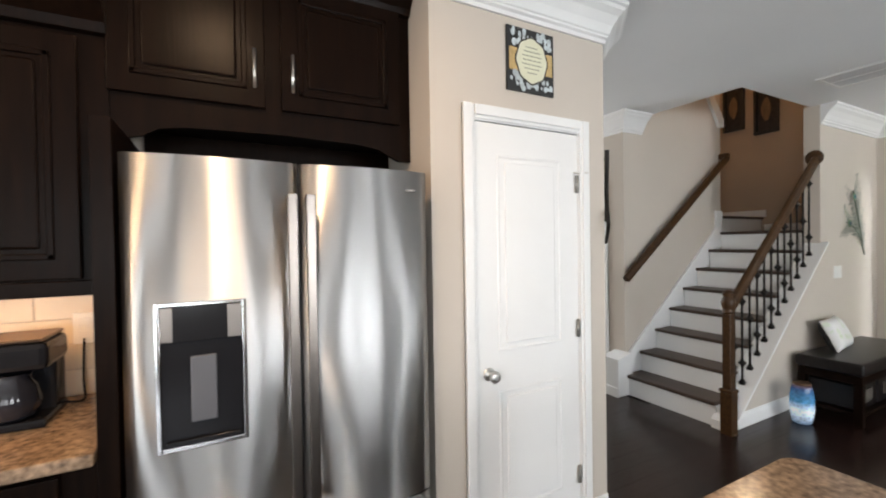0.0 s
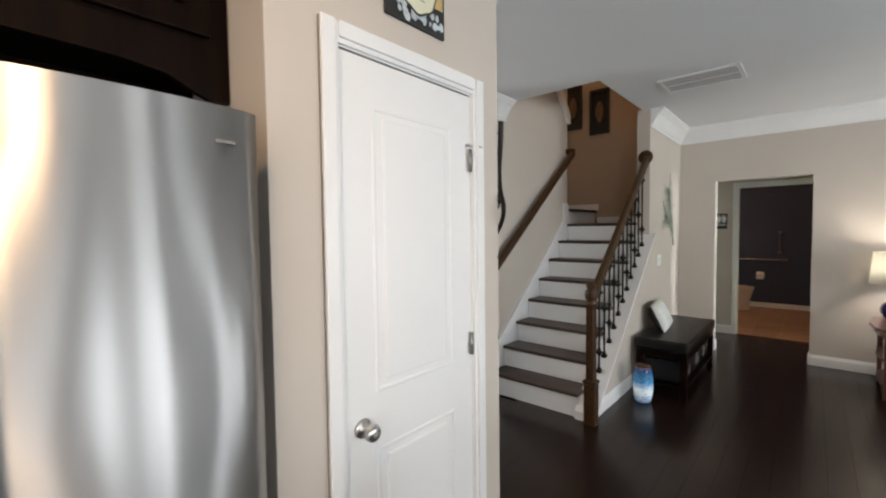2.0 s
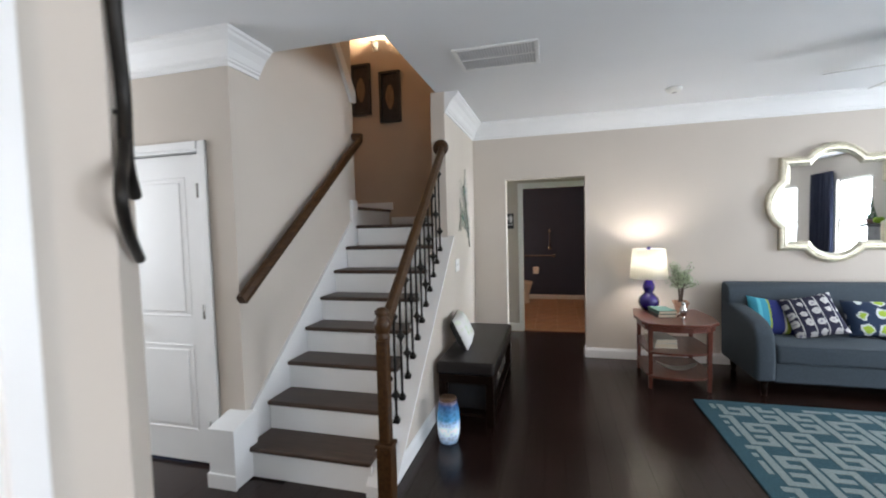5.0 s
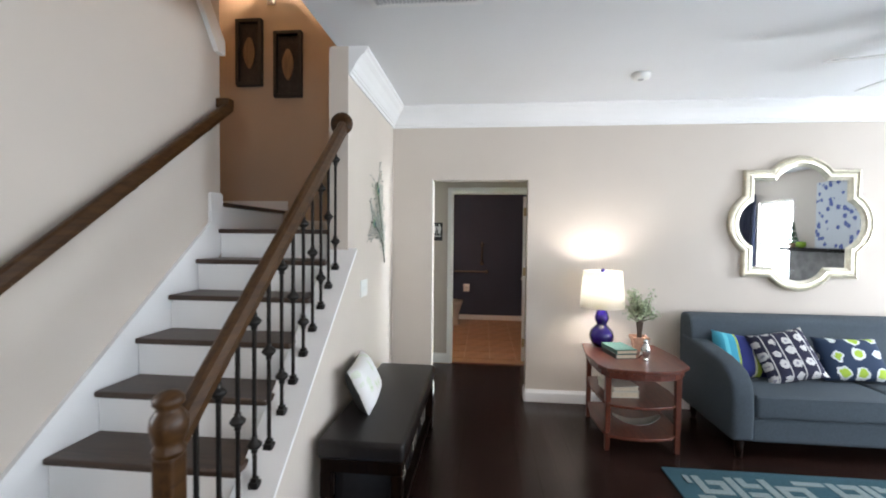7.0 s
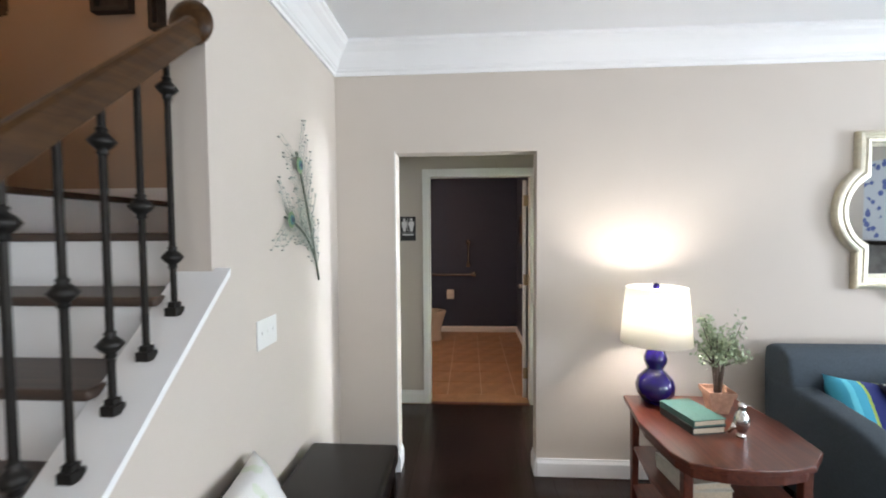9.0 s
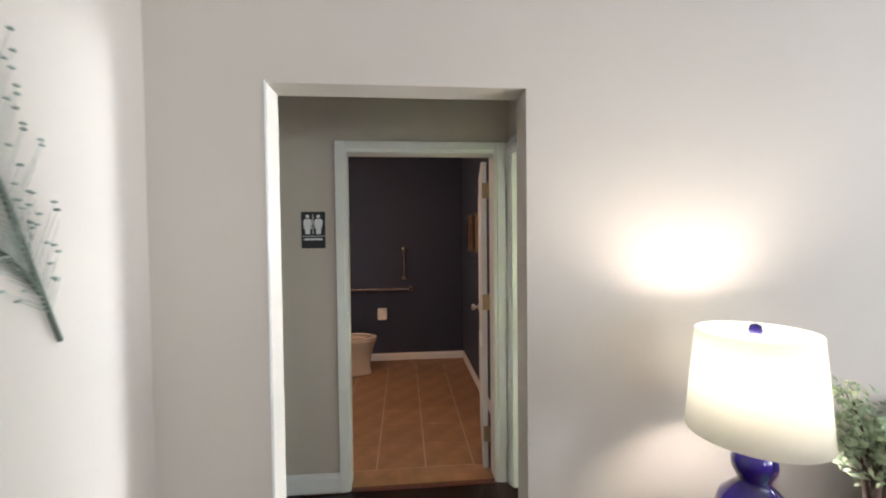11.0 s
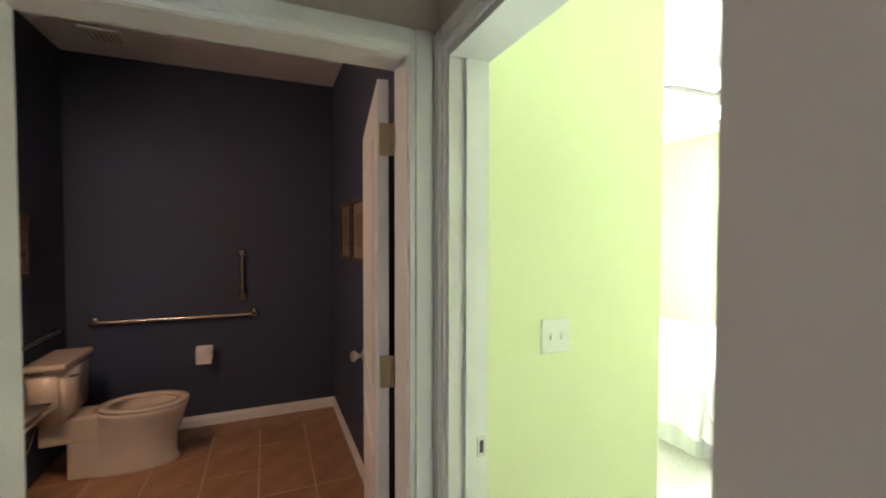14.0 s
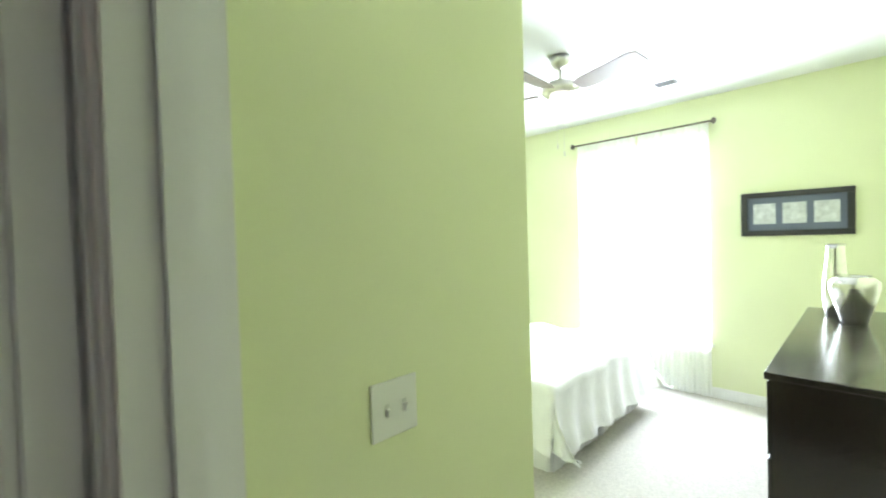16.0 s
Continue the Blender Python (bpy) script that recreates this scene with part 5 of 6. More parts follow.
def quatrefoil(w, n=14):
    H, R, d = 0.464 - w, 0.312 - w, 0.272
    hh = math.sqrt(max(R * R - (H - d) ** 2, 1e-6))
    th = math.atan2(hh, H - d)
    pts = []
    for q in range(4):
        c, s = math.cos(q * math.pi / 2), math.sin(q * math.pi / 2)
        loc = [(d + R * math.cos(-th + 2 * th * i / n), R * math.sin(-th + 2 * th * i / n)) for i in range(n + 1)] + [(H, H)]
        pts += [(a * c - b * s, a * s + b * c) for a, b in loc]
    return pts


bm = bmesh.new()
rings = []
for w, o in ((0, 0.001), (0, 0.030), (0.008, 0.042), (0.022, 0.046), (0.030, 0.034), (0.040, 0.034), (0.048, 0.042), (0.064, 0.040), (0.072, 0.026), (0.088, 0.018), (0.092, 0.010)):
    rings.append([bm.verts.new((XF - o, -1.622 - a, 1.665 + b)) for a, b in quatrefoil(w)])
for a, b in zip(rings, rings[1:]):
    for i in range(len(a)):
        bm.faces.new((a[i], a[(i + 1) % len(a)], b[(i + 1) % len(a)], b[i]))
bmesh.ops.recalc_face_normals(bm, faces=bm.faces)
part("frame", bm, CHAMP, qm, "champagne silver stepped frame")
bm = bmesh.new()
bm.faces.new([bm.verts.new((XF - 0.011, -1.622 - a, 1.665 + b)) for a, b in quatrefoil(0.088)])
bm.faces.new([bm.verts.new((XF - 0.006, -1.622 - a, 1.665 + b)) for a, b in quatrefoil(0.088)])
MIRROR = mat("mirror_glass", (0.88, 0.90, 0.89), 0.02, 1.0, 0.0, 5, 0)
part("glass", bm, MIRROR, qm, "clear mirror glass")

# leather bench with storage and a pillow
LEATHER = mat("black_leather", (0.010, 0.008, 0.008), 0.34, vary=0.2, scale=40, bump=0.12, fine=300)
LEATHER.node_tree.nodes["Principled BSDF"].inputs["Specular IOR Level"].default_value = 0.3
be = thing("storage_bench", (5.7, 1.7, 0), "black leather padded bench with dark wooden base", "bench")
bx0, bx1, by0, by1 = 4.95, 6.28, 1.47, 1.915
bm = boxes((bx0, bx1, by0, by1, 0.395, 0.495))
bmesh.ops.bevel(bm, geom=list(bm.edges), offset=0.028, segments=4, affect="EDGES", profile=0.6)
part("cushion", smooth(bm), LEATHER, be, "black leather seat pad")
part("apron", boxes((bx0 + 0.015, bx1 - 0.015, by0 + 0.015, by1 - 0.015, 0.33, 0.394), bevel=0.003), ESPRESSO, be)
for lx in (bx0 + 0.04, bx1 - 0.04):
    for ly in (by0 + 0.04, by1 - 0.04):
        part("leg", boxes((lx - 0.028, lx + 0.028, ly - 0.028, ly + 0.028, 0, 0.331), bevel=0.004), ESPRESSO, be)
part("shelf", boxes((bx0 + 0.02, bx1 - 0.02, by0 + 0.02, by1 - 0.02, 0.075, 0.10), bevel=0.003), ESPRESSO, be)
WICK = mat("grey_brown_wicker", (0.09, 0.075, 0.06), 0.9, vary=0.5, scale=70, bump=0.8, fine=160)
for k in range(3):
    a = bx0 + 0.09 + k * 0.385
    bk = thing("storage_basket", (a + 0.17, 1.7, 0.10), "dark basket with a woven grey front under the bench", "basket", "baskets under the bench")
    part("body", boxes((a, a + 0.345, by0 + 0.06, by1 - 0.06, 0.101, 0.30), bevel=0.01), LEATHER, bk)
    part("front_label", boxes((a + 0.10, a + 0.245, by0 + 0.050, by0 + 0.061, 0.16, 0.26), bevel=0.004), WICK, bk, "woven grey-brown front panel")
LEAFPRINT = flower_print("leaf_print_cloth", (0.72, 0.72, 0.70), (0.64, 0.69, 0.58), 13.0, False, (0.50, 0.58, 0.40), 0.10, 0.7)
bp_ = cushion("p", 0.46, 0.29, 0.14, LEAFPRINT, "", True, seed=5)
place_pillow("bench_pillow", bp_, [LEAFPRINT, mat("black_pillow_back", (0.02, 0.02, 0.02), 0.9)], "white pillow with green leaf print on the bench", pose(5.49, 1.825, 0.618, -26, 0, 7))

# blue crackle lantern
LANT = bpy.data.materials.new("blue_crackle_glass")
LANT.use_nodes = True
_n, _k = LANT.node_tree.nodes, LANT.node_tree.links
_b = _n["Principled BSDF"]
_b.inputs["Roughness"].default_value = 0.12
_co, _v, _r, _s = _n.new("ShaderNodeTexCoord"), _n.new("ShaderNodeTexVoronoi"), _n.new("ShaderNodeValToRGB"), _n.new("ShaderNodeSeparateXYZ")
_v.inputs["Scale"].default_value = 42
_k.new(_co.outputs["Object"], _v.inputs["Vector"])
_k.new(_co.outputs["Object"], _s.inputs[0])
_mr = _n.new("ShaderNodeMapRange")
_mr.inputs["From Min"].default_value, _mr.inputs["From Max"].default_value = 0.0, 0.33
_k.new(_s.outputs[2], _mr.inputs["Value"])
_k.new(_mr.outputs["Result"], _r.inputs["Fac"])
els = _r.color_ramp.elements
els[0].position, els[0].color = 0.0, (0.10, 0.20, 0.34, 1)
els[1].position, els[1].color = 1.0, (0.20, 0.10, 0.05, 1)
for p, c in ((0.33, (0.60, 0.72, 0.80, 1)), (0.55, (0.05, 0.22, 0.42, 1)), (0.85, (0.02, 0.06, 0.16, 1))):
    e = els.new(p)
    e.color = c
_mu = _n.new("ShaderNodeMath")
_mu.operation = "MULTIPLY_ADD"
_mu.inputs[1].default_value, _mu.inputs[2].default_value = 1.1, 0.05
_k.new(_v.outputs["Distance"], _mu.inputs[0])
_k.new(_r.outputs["Color"], _b.inputs["Base Color"])
_k.new(_r.outputs["Color"], _b.inputs["Emission Color"])
_k.new(_mu.outputs[0], _b.inputs["Emission Strength"])
la = thing("lantern", (4.715, 1.768, 0), "blue crackle glass lantern glowing on the floor", "lantern")
bm = lathe([(0.054, 0.001), (0.064, 0.010), (0.077, 0.065), (0.081, 0.145), (0.078, 0.225), (0.068, 0.285), (0.059, 0.306)], 30)
ob = part("glass", bm, LANT, la, "lit blue crackle glass body")
ob.matrix_parent_inverse = Matrix.Identity(4)
bm = lathe([(0.058, 0.306), (0.062, 0.316), (0.060, 0.323), (0.03, 0.325)], 30, (4.715, 1.768, 0))
part("rim", bm, mat("bronze_rim", (0.12, 0.07, 0.04), 0.4, 0.6), la, "bronze rim")

# feather wall ornament
pk = thing("feather_wall_art", (6.3, YR, 1.6), "metal peacock feather wall art in grey green", "wall decor")
FEATH = mat("grey_green_metal", (0.34, 0.38, 0.33), 0.5, 0.3, 0.35, 30, 0.1)
fy = YR - 0.014
stems = [[(6.49, 1.30), (6.43, 1.45), (6.37, 1.62), (6.30, 1.78), (6.22, 1.95)], [(6.44, 1.42), (6.36, 1.53), (6.24, 1.60), (6.08, 1.63)]]
rg = random.Random(11)
for si, st in enumerate(stems):
    q = part("stem", tube([(x, fy, z) for x, z in st], 0.006), mat("dark_green_metal", (0.10, 0.12, 0.09), 0.5, 0.5), pk, "dark green stem")
    fronds = bmesh.new()
    n = 44
    for k in range(n):
        tpos = 0.12 + 0.86 * k / n
        f_ = tpos * (len(st) - 1)
        i = min(int(f_), len(st) - 2)
        w = f_ - i
        x = st[i][0] * (1 - w) + st[i + 1][0] * w
        z = st[i][1] * (1 - w) + st[i + 1][1] * w
        dx, dz = st[i + 1][0] - st[i][0], st[i + 1][1] - st[i][1]
        l = math.hypot(dx, dz)
        dx, dz = dx / l, dz / l
        for s in (-1, 1):
            ln = rg.uniform(0.07, 0.19) * (0.6 + 0.8 * tpos)
            ax, az = dx * 0.75 - s * dz * 0.7, dz * 0.75 + s * dx * 0.7
            p0, p1 = (x, fy - 0.002, z), (x + ax * ln, fy - rg.uniform(0.0, 0.008), z + az * ln)
            rod(p0, p1, 0.0013, 4, fronds, 0.0007)
            if rg.random() < 0.8:
                lathe([(0.005, -0.003), (0.007, 0.0), (0.005, 0.003)], 6, p1, fronds)
    tagged(part("feather_vane", fronds, FEATH, pk, "fine grey-green metal barbs"), kind="stuff")
    x, z = st[-1]
    for r_, yy, c in ((0.040, 0.006, (0.16, 0.24, 0.12)), (0.026, 0.009, (0.05, 0.16, 0.17)), (0.013, 0.012, (0.02, 0.03, 0.08))):
        bm = bmesh.new()
        bmesh.ops.create_cone(bm, cap_ends=True, segments=20, radius1=r_, radius2=r_ * 0.8, depth=0.004, matrix=Matrix.Translation((x + (0.03 if si == 0 else 0.06), fy - yy, z - (0.06 if si == 0 else 0.01))) @ Matrix.Rotation(radians(90), 4, "X"))
        part("eye_spot", bm, mat("feather_eye", c, 0.4, 0.3), pk)


def toggle_plate(name, at, n, axis, label):
    """A wall plate with toggle switches; the plate lies in a wall, n points out of it."""
    x, y, z = at
    w = 0.046 * n + 0.028
    sp = thing(name, at, label, "light switch")
    if axis == "y":
        part("plate", boxes((x - w / 2, x + w / 2, y - 0.007, y - 0.0005, z - 0.06, z + 0.06), bevel=0.003), PLATE, sp)
        for k in range(n):
            cx = x + (k - (n - 1) / 2) * 0.046
            part("toggle", boxes((cx - 0.004, cx + 0.004, y - 0.011, y - 0.006, z - 0.003, z + 0.014), bevel=0.002), PLATE, sp)
    else:
        part("plate", boxes((x - 0.007, x - 0.0005, y - w / 2, y + w / 2, z - 0.06, z + 0.06), bevel=0.003), PLATE, sp)
        for k in range(n):
            cy = y + (k - (n - 1) / 2) * 0.046
            part("toggle_slot", boxes((x - 0.0076, x - 0.0066, cy - 0.006, cy + 0.006, z - 0.013, z + 0.013)), mat("grey_slot", (0.60, 0.60, 0.58), 0.5, bump=0), sp)
            part("toggle", boxes((x - 0.018, x - 0.006, cy - 0.0045, cy + 0.0045, z - 0.012, z + 0.004), bevel=0.002), PLATE, sp)
    return sp


toggle_plate("light_switch", (5.905, YR, 1.148), 3, "y", "white triple light switch plate on the beige wall")
toggle_plate("light_switch", (GX, 0.002, 1.185), 2, "x", "white double light switch plate on the lime wall")

# shadow-box art on the stairwell wall
for y0, y1, z0, z1 in ((3.20, 3.455, 2.94, 3.56), (2.81, 3.08, 2.825, 3.435)):
    ar = thing("shadow_box_art", (6.78, (y0 + y1) / 2, z0), "dark shadow box frame with a carved leaf", "picture", "art on the stairwell wall")
    FRB = mat("black_frame", (0.015, 0.013, 0.012), 0.5, vary=0.2, scale=40)
    part("frame", boxes((6.745, 6.799, y0, y0 + 0.03, z0, z1), (6.745, 6.799, y1 - 0.03, y1, z0, z1), (6.745, 6.799, y0 + 0.03, y1 - 0.03, z0, z0 + 0.03), (6.745, 6.799, y0 + 0.03, y1 - 0.03, z1 - 0.03, z1), bevel=0.003), FRB, ar)
    part("backing", boxes((6.785, 6.798, y0 + 0.03, y1 - 0.03, z0 + 0.03, z1 - 0.03)), mat("dark_backing", (0.03, 0.025, 0.022), 0.8, vary=0.3, scale=30), ar)
    cy, cz = (y0 + y1) / 2, (z0 + z1) / 2
    bm = bmesh.new()
    vs = [bm.verts.new((6.772 - 0.012 * math.sin(math.pi * i / 20), cy + s_ * 0.055 * math.sin(math.pi * i / 20) ** 0.8, cz - 0.16 + 0.32 * i / 20)) for s_ in (1, -1) for i in (range(1, 20) if s_ > 0 else range(19, 0, -1))]
    f = bm.faces.new(vs)
    ex = bmesh.ops.extrude_face_region(bm, geom=[f])
    bmesh.ops.translate(bm, vec=(0.012, 0, 0), verts=[v for v in ex["geom"] if isinstance(v, bmesh.types.BMVert)])
    part("leaf", bm, wood("carved_leaf", (0.11, 0.065, 0.035), (0.20, 0.12, 0.065), 0.6, 2, 12), ar, "carved tan wooden leaf")

# wall sconce in the stairwell
sc = thing("wall_sconce", (6.78, 3.12, 3.8), "wall sconce with a lit frosted glass cup", "lamp")
part("back_plate", boxes((6.785, 6.799, 3.08, 3.16, 3.70, 3.82), bevel=0.006), STEEL, sc)
part("arm", tube([(6.79, 3.12, 3.74), (6.72, 3.12, 3.70), (6.66, 3.12, 3.73), (6.66, 3.12, 3.79)], 0.008), STEEL, sc)
part("glass_cup", lathe([(0.02, 3.785), (0.04, 3.79), (0.055, 3.82), (0.075, 3.90), (0.073, 3.90), (0.052, 3.822), (0.02, 3.795)], 24, (6.66, 3.12, 0)), mat("lit_frosted_glass", (1.0, 0.86, 0.62), 0.4, vary=0.02, bump=0, emit=5.0), sc, "lit frosted cup")
FANWHITE = mat("white_fan_blade", (0.62, 0.62, 0.60), 0.4, vary=0.05, scale=10, bump=0.02)


# ---- bathroom ----
PORC = mat("biscuit_porcelain", (0.66, 0.56, 0.46), 0.10, vary=0.02, bump=0, coat=0.5)
SATIN = mat("satin_steel_bar", (0.52, 0.45, 0.38), 0.25, 1.0, 0.05, 20, 0.02)


def oval_loft(rows, n=28):
    """Ovals stacked along z: rows of (cx, cy, rx, ry, z)."""
    bm = bmesh.new()
    rings = [[bm.verts.new((cx + rx * math.cos(2 * math.pi * i / n), cy + ry * math.sin(2 * math.pi * i / n), z)) for i in range(n)] for cx, cy, rx, ry, z in rows]
    for a, b in zip(rings, rings[1:]):
        for i in range(n):
            bm.faces.new((a[i], a[(i + 1) % n], b[(i + 1) % n], b[i])).smooth = True
    bm.faces.new(rings[0][::-1])
    bm.faces.new(rings[-1])
    bmesh.ops.recalc_face_normals(bm, faces=bm.faces)
    return bm


tx = 10.19
to = thing("toilet", (tx, 1.9, 0), "biscuit porcelain toilet standing against the dark wall", "toilet")
part("bowl", oval_loft([(tx, 1.79, 0.140, 0.285, 0.001), (tx, 1.79, 0.141, 0.287, 0.03), (tx, 1.785, 0.128, 0.265, 0.07), (tx, 1.78, 0.126, 0.265, 0.18), (tx, 1.755, 0.142, 0.265, 0.26), (tx, 1.72, 0.168, 0.255, 0.34), (tx, 1.715, 0.185, 0.265, 0.385), (tx, 1.715, 0.185, 0.268, 0.405), (tx, 1.715, 0.150, 0.225, 0.406), (tx, 1.715, 0.135, 0.205, 0.35), (tx, 1.73, 0.08, 0.12, 0.25)]), PORC, to, "oval bowl")
bm = bmesh.new()
ri = []
for s, z in ((1.0, 0.408), (1.015, 0.418), (0.99, 0.428), (0.76, 0.428), (0.73, 0.418), (0.75, 0.408)):
    ri.append([bm.verts.new((tx + 0.185 * s * math.cos(a), 1.715 + 0.268 * s * math.sin(a) * (1 if math.sin(a) < 0 else 0.92), z)) for a in [2 * math.pi * i / 32 for i in range(32)]])
for a, b in zip(ri, ri[1:] + ri[:1]):
    for i in range(32):
        bm.faces.new((a[i], a[(i + 1) % 32], b[(i + 1) % 32], b[i])).smooth = True
part("seat", bm, PORC, to, "open-front toilet seat")
part("pedestal", boxes((tx - 0.105, tx + 0.105, 1.80, 2.10, 0.002, 0.30), bevel=0.03), PORC, to)
part("deck", boxes((tx - 0.11, tx + 0.11, 1.93, 2.23, 0.24, 0.405), bevel=0.02), PORC, to)
bm = boxes((tx - 0.215, tx + 0.215, 2.06, 2.255, 0.40, 0.735))
for v in bm.verts:
    if v.co.z < 0.5:
        v.co.x = tx + (v.co.x - tx) * 0.86
bmesh.ops.bevel(bm, geom=list(bm.edges), offset=0.03, segments=4, affect="EDGES")
part("tank", smooth(bm), PORC, to)
part("tank_lid", boxes((tx - 0.225, tx + 0.225, 2.045, 2.262, 0.736, 0.775), bevel=0.014), PORC, to)
bm = rod((tx - 0.14, 2.058, 0.68), (tx - 0.14, 2.035, 0.68), 0.010)
rod((tx - 0.15, 2.035, 0.68), (tx - 0.08, 2.032, 0.672), 0.006, 8, bm)
part("flush_lever", bm, CHROME, to, "chrome flush lever")
for sx in (-0.07, 0.07):
    part("bolt_cap", lathe([(0.014, 0.03), (0.012, 0.045), (0.004, 0.05)], 12, (tx + sx * 1.45, 1.86, 0)), PORC, to)
solid("supply_hose", tube([(tx - 0.20, 2.20, 0.40), (tx - 0.23, 2.22, 0.30), (tx - 0.26, 2.24, 0.20), (tx - 0.26, 2.278, 0.18)], 0.006), SATIN, "braided toilet water supply hose at the wall", "hose")


def grab_bar(p, q, label):
    g = thing("grab_bar", p, label, "grab bar")
    p, q = Vector(p), Vector(q)
    d = (q - p).normalized()
    w = Vector((BX - 0.002, p.y, p.z))
    w2 = Vector((BX - 0.002, q.y, q.z))
    part("bar", tube([w, p - d * 0.004, p + d * 0.01, p.lerp(q, 0.3), p.lerp(q, 0.7), q - d * 0.01, q + d * 0.004, w2], 0.016), SATIN, g)
    for c in (w, w2):
        bm = lathe([(0.038, 0), (0.038, 0.006), (0.020, 0.010)], 20)
        bmesh.ops.transform(bm, matrix=Matrix.Translation(c) @ Matrix.Rotation(radians(-90), 4, "Y"), verts=bm.verts)
        part("flange", bm, SATIN, g)


grab_bar((BX - 0.045, 2.12, 0.895), (BX - 0.045, 1.04, 0.895), "horizontal satin steel grab bar on the dark wall")
grab_bar((BX - 0.045, 1.125, 1.385), (BX - 0.045, 1.125, 1.045), "short upright satin steel grab bar")
gl = thing("grab_bar", (9.9, BYL, 0.9), "satin steel grab bar on the wall behind the toilet", "grab bar")
part("bar", tube([(10.45, BYL - 0.002, 0.89), (10.45, BYL - 0.045, 0.89), (10.40, BYL - 0.045, 0.89), (9.75, BYL - 0.045, 0.89), (9.70, BYL - 0.045, 0.89), (9.70, BYL - 0.002, 0.89)], 0.016), SATIN, gl)
tp = thing("toilet_paper_holder", (BX, 1.40, 0.62), "toilet paper roll on a chrome wall holder", "toilet paper")
bm = rod((BX - 0.055, 1.325, 0.625), (BX - 0.055, 1.475, 0.625), 0.007)
rod((BX - 0.055, 1.328, 0.625), (BX - 0.001, 1.328, 0.625), 0.009, 10, bm)
rod((BX - 0.055, 1.472, 0.625), (BX - 0.001, 1.472, 0.625), 0.009, 10, bm)
part("bracket", bm, CHROME, tp)
bm = rod((BX - 0.062, 1.346, 0.610), (BX - 0.062, 1.454, 0.610), 0.058, 28)
box(bm, BX - 0.122, BX - 0.118, 1.347, 1.453, 0.535, 0.612)
part("roll", bm, mat("tissue", (0.74, 0.70, 0.66), 0.95, vary=0.03, bump=0.1), tp, "white paper roll with a hanging sheet")
sk = thing("wall_sink", (9.0, 2.05, 0.7), "white wall-hung sink in the bathroom", "sink")
bm = boxes((8.72, 9.22, 1.78, 2.279, 0.66, 0.80))
for v in bm.verts:
    if v.co.z < 0.7:
        v.co.y = 2.279 - (2.279 - v.co.y) * 0.7
        v.co.x = 8.97 + (v.co.x - 8.97) * 0.75
bmesh.ops.bevel(bm, geom=list(bm.edges), offset=0.035, segments=4, affect="EDGES")
part("basin", smooth(bm), PORC, sk)
part("faucet", tube([(8.97, 2.20, 0.80), (8.97, 2.20, 0.90), (8.97, 2.12, 0.92), (8.97, 2.07, 0.88)], 0.012), CHROME, sk)
part("drain_pipe", tube([(8.97, 2.0, 0.68), (8.97, 2.0, 0.50), (8.97, 2.1, 0.46), (8.97, 2.279, 0.50)], 0.018), CHROME, sk)
MATTE = mat("cream_mount", (0.20, 0.155, 0.115), 0.8, vary=0.1, scale=20)
PRINT = mat("sepia_print", (0.14, 0.10, 0.08), 0.8, vary=0.6, scale=25)
FRB2 = mat("dark_wood_frame", (0.05, 0.03, 0.02), 0.45, vary=0.2, scale=30)
for x0 in (9.76, 9.30):
    f = thing("framed_print", (x0 + 0.2, BYR, 1.58), "sepia print in a dark frame on the slate wall", "picture", "prints by the bathroom door")
    x1, z0, z1 = x0 + 0.40, 1.37, 1.78
    part("frame", boxes((x0, x1, BYR + 0.001, BYR + 0.022, z0, z0 + 0.025), (x0, x1, BYR + 0.001, BYR + 0.022, z1 - 0.025, z1), (x0, x0 + 0.025, BYR + 0.001, BYR + 0.022, z0 + 0.025, z1 - 0.025), (x1 - 0.025, x1, BYR + 0.001, BYR + 0.022, z0 + 0.025, z1 - 0.025), bevel=0.003), FRB2, f)
    part("mount", boxes((x0 + 0.025, x1 - 0.025, BYR + 0.002, BYR + 0.010, z0 + 0.025, z1 - 0.025)), MATTE, f)
    part("print", boxes((x0 + 0.11, x1 - 0.11, BYR + 0.010, BYR + 0.0115, z0 + 0.10, z1 - 0.10)), PRINT, f)
f = thing("framed_print", (9.9, BYL, 1.5), "dark framed print on the wall behind the toilet", "picture")
part("frame", boxes((9.75, 10.15, BYL - 0.022, BYL - 0.001, 1.28, 1.31), (9.75, 10.15, BYL - 0.022, BYL - 0.001, 1.65, 1.68), (9.75, 9.78, BYL - 0.022, BYL - 0.001, 1.31, 1.65), (10.12, 10.15, BYL - 0.022, BYL - 0.001, 1.31, 1.65), bevel=0.003), FRB2, f)
part("print", boxes((9.78, 10.12, BYL - 0.012, BYL - 0.002, 1.31, 1.65)), PRINT, f)
bv = thing("exhaust_vent", (10.27, 1.91, CB), "square white exhaust vent in the bathroom ceiling", "vent")
part("cover", boxes((10.16, 10.38, 1.80, 2.02, CB - 0.02, CB - 0.001), bevel=0.006), WHITE, bv)
for k in range(6):
    part("slot", boxes((10.20, 10.34, 1.825 + k * 0.03, 1.835 + k * 0.03, CB - 0.0205, CB - 0.0195)), mat("grey_vent_slot", (0.35, 0.33, 0.30), 0.7, bump=0), bv)
# unseen fixture, added to go with the warm bathroom lamp
bl_ = thing("added_bar_light", (9.0, BYL, 2.3), "unseen lit bar light added above the bathroom sink", "lamp")
part("back_plate", boxes((8.72, 9.28, BYL - 0.03, BYL - 0.001, 2.24, 2.32), bevel=0.006), STEEL, bl_)
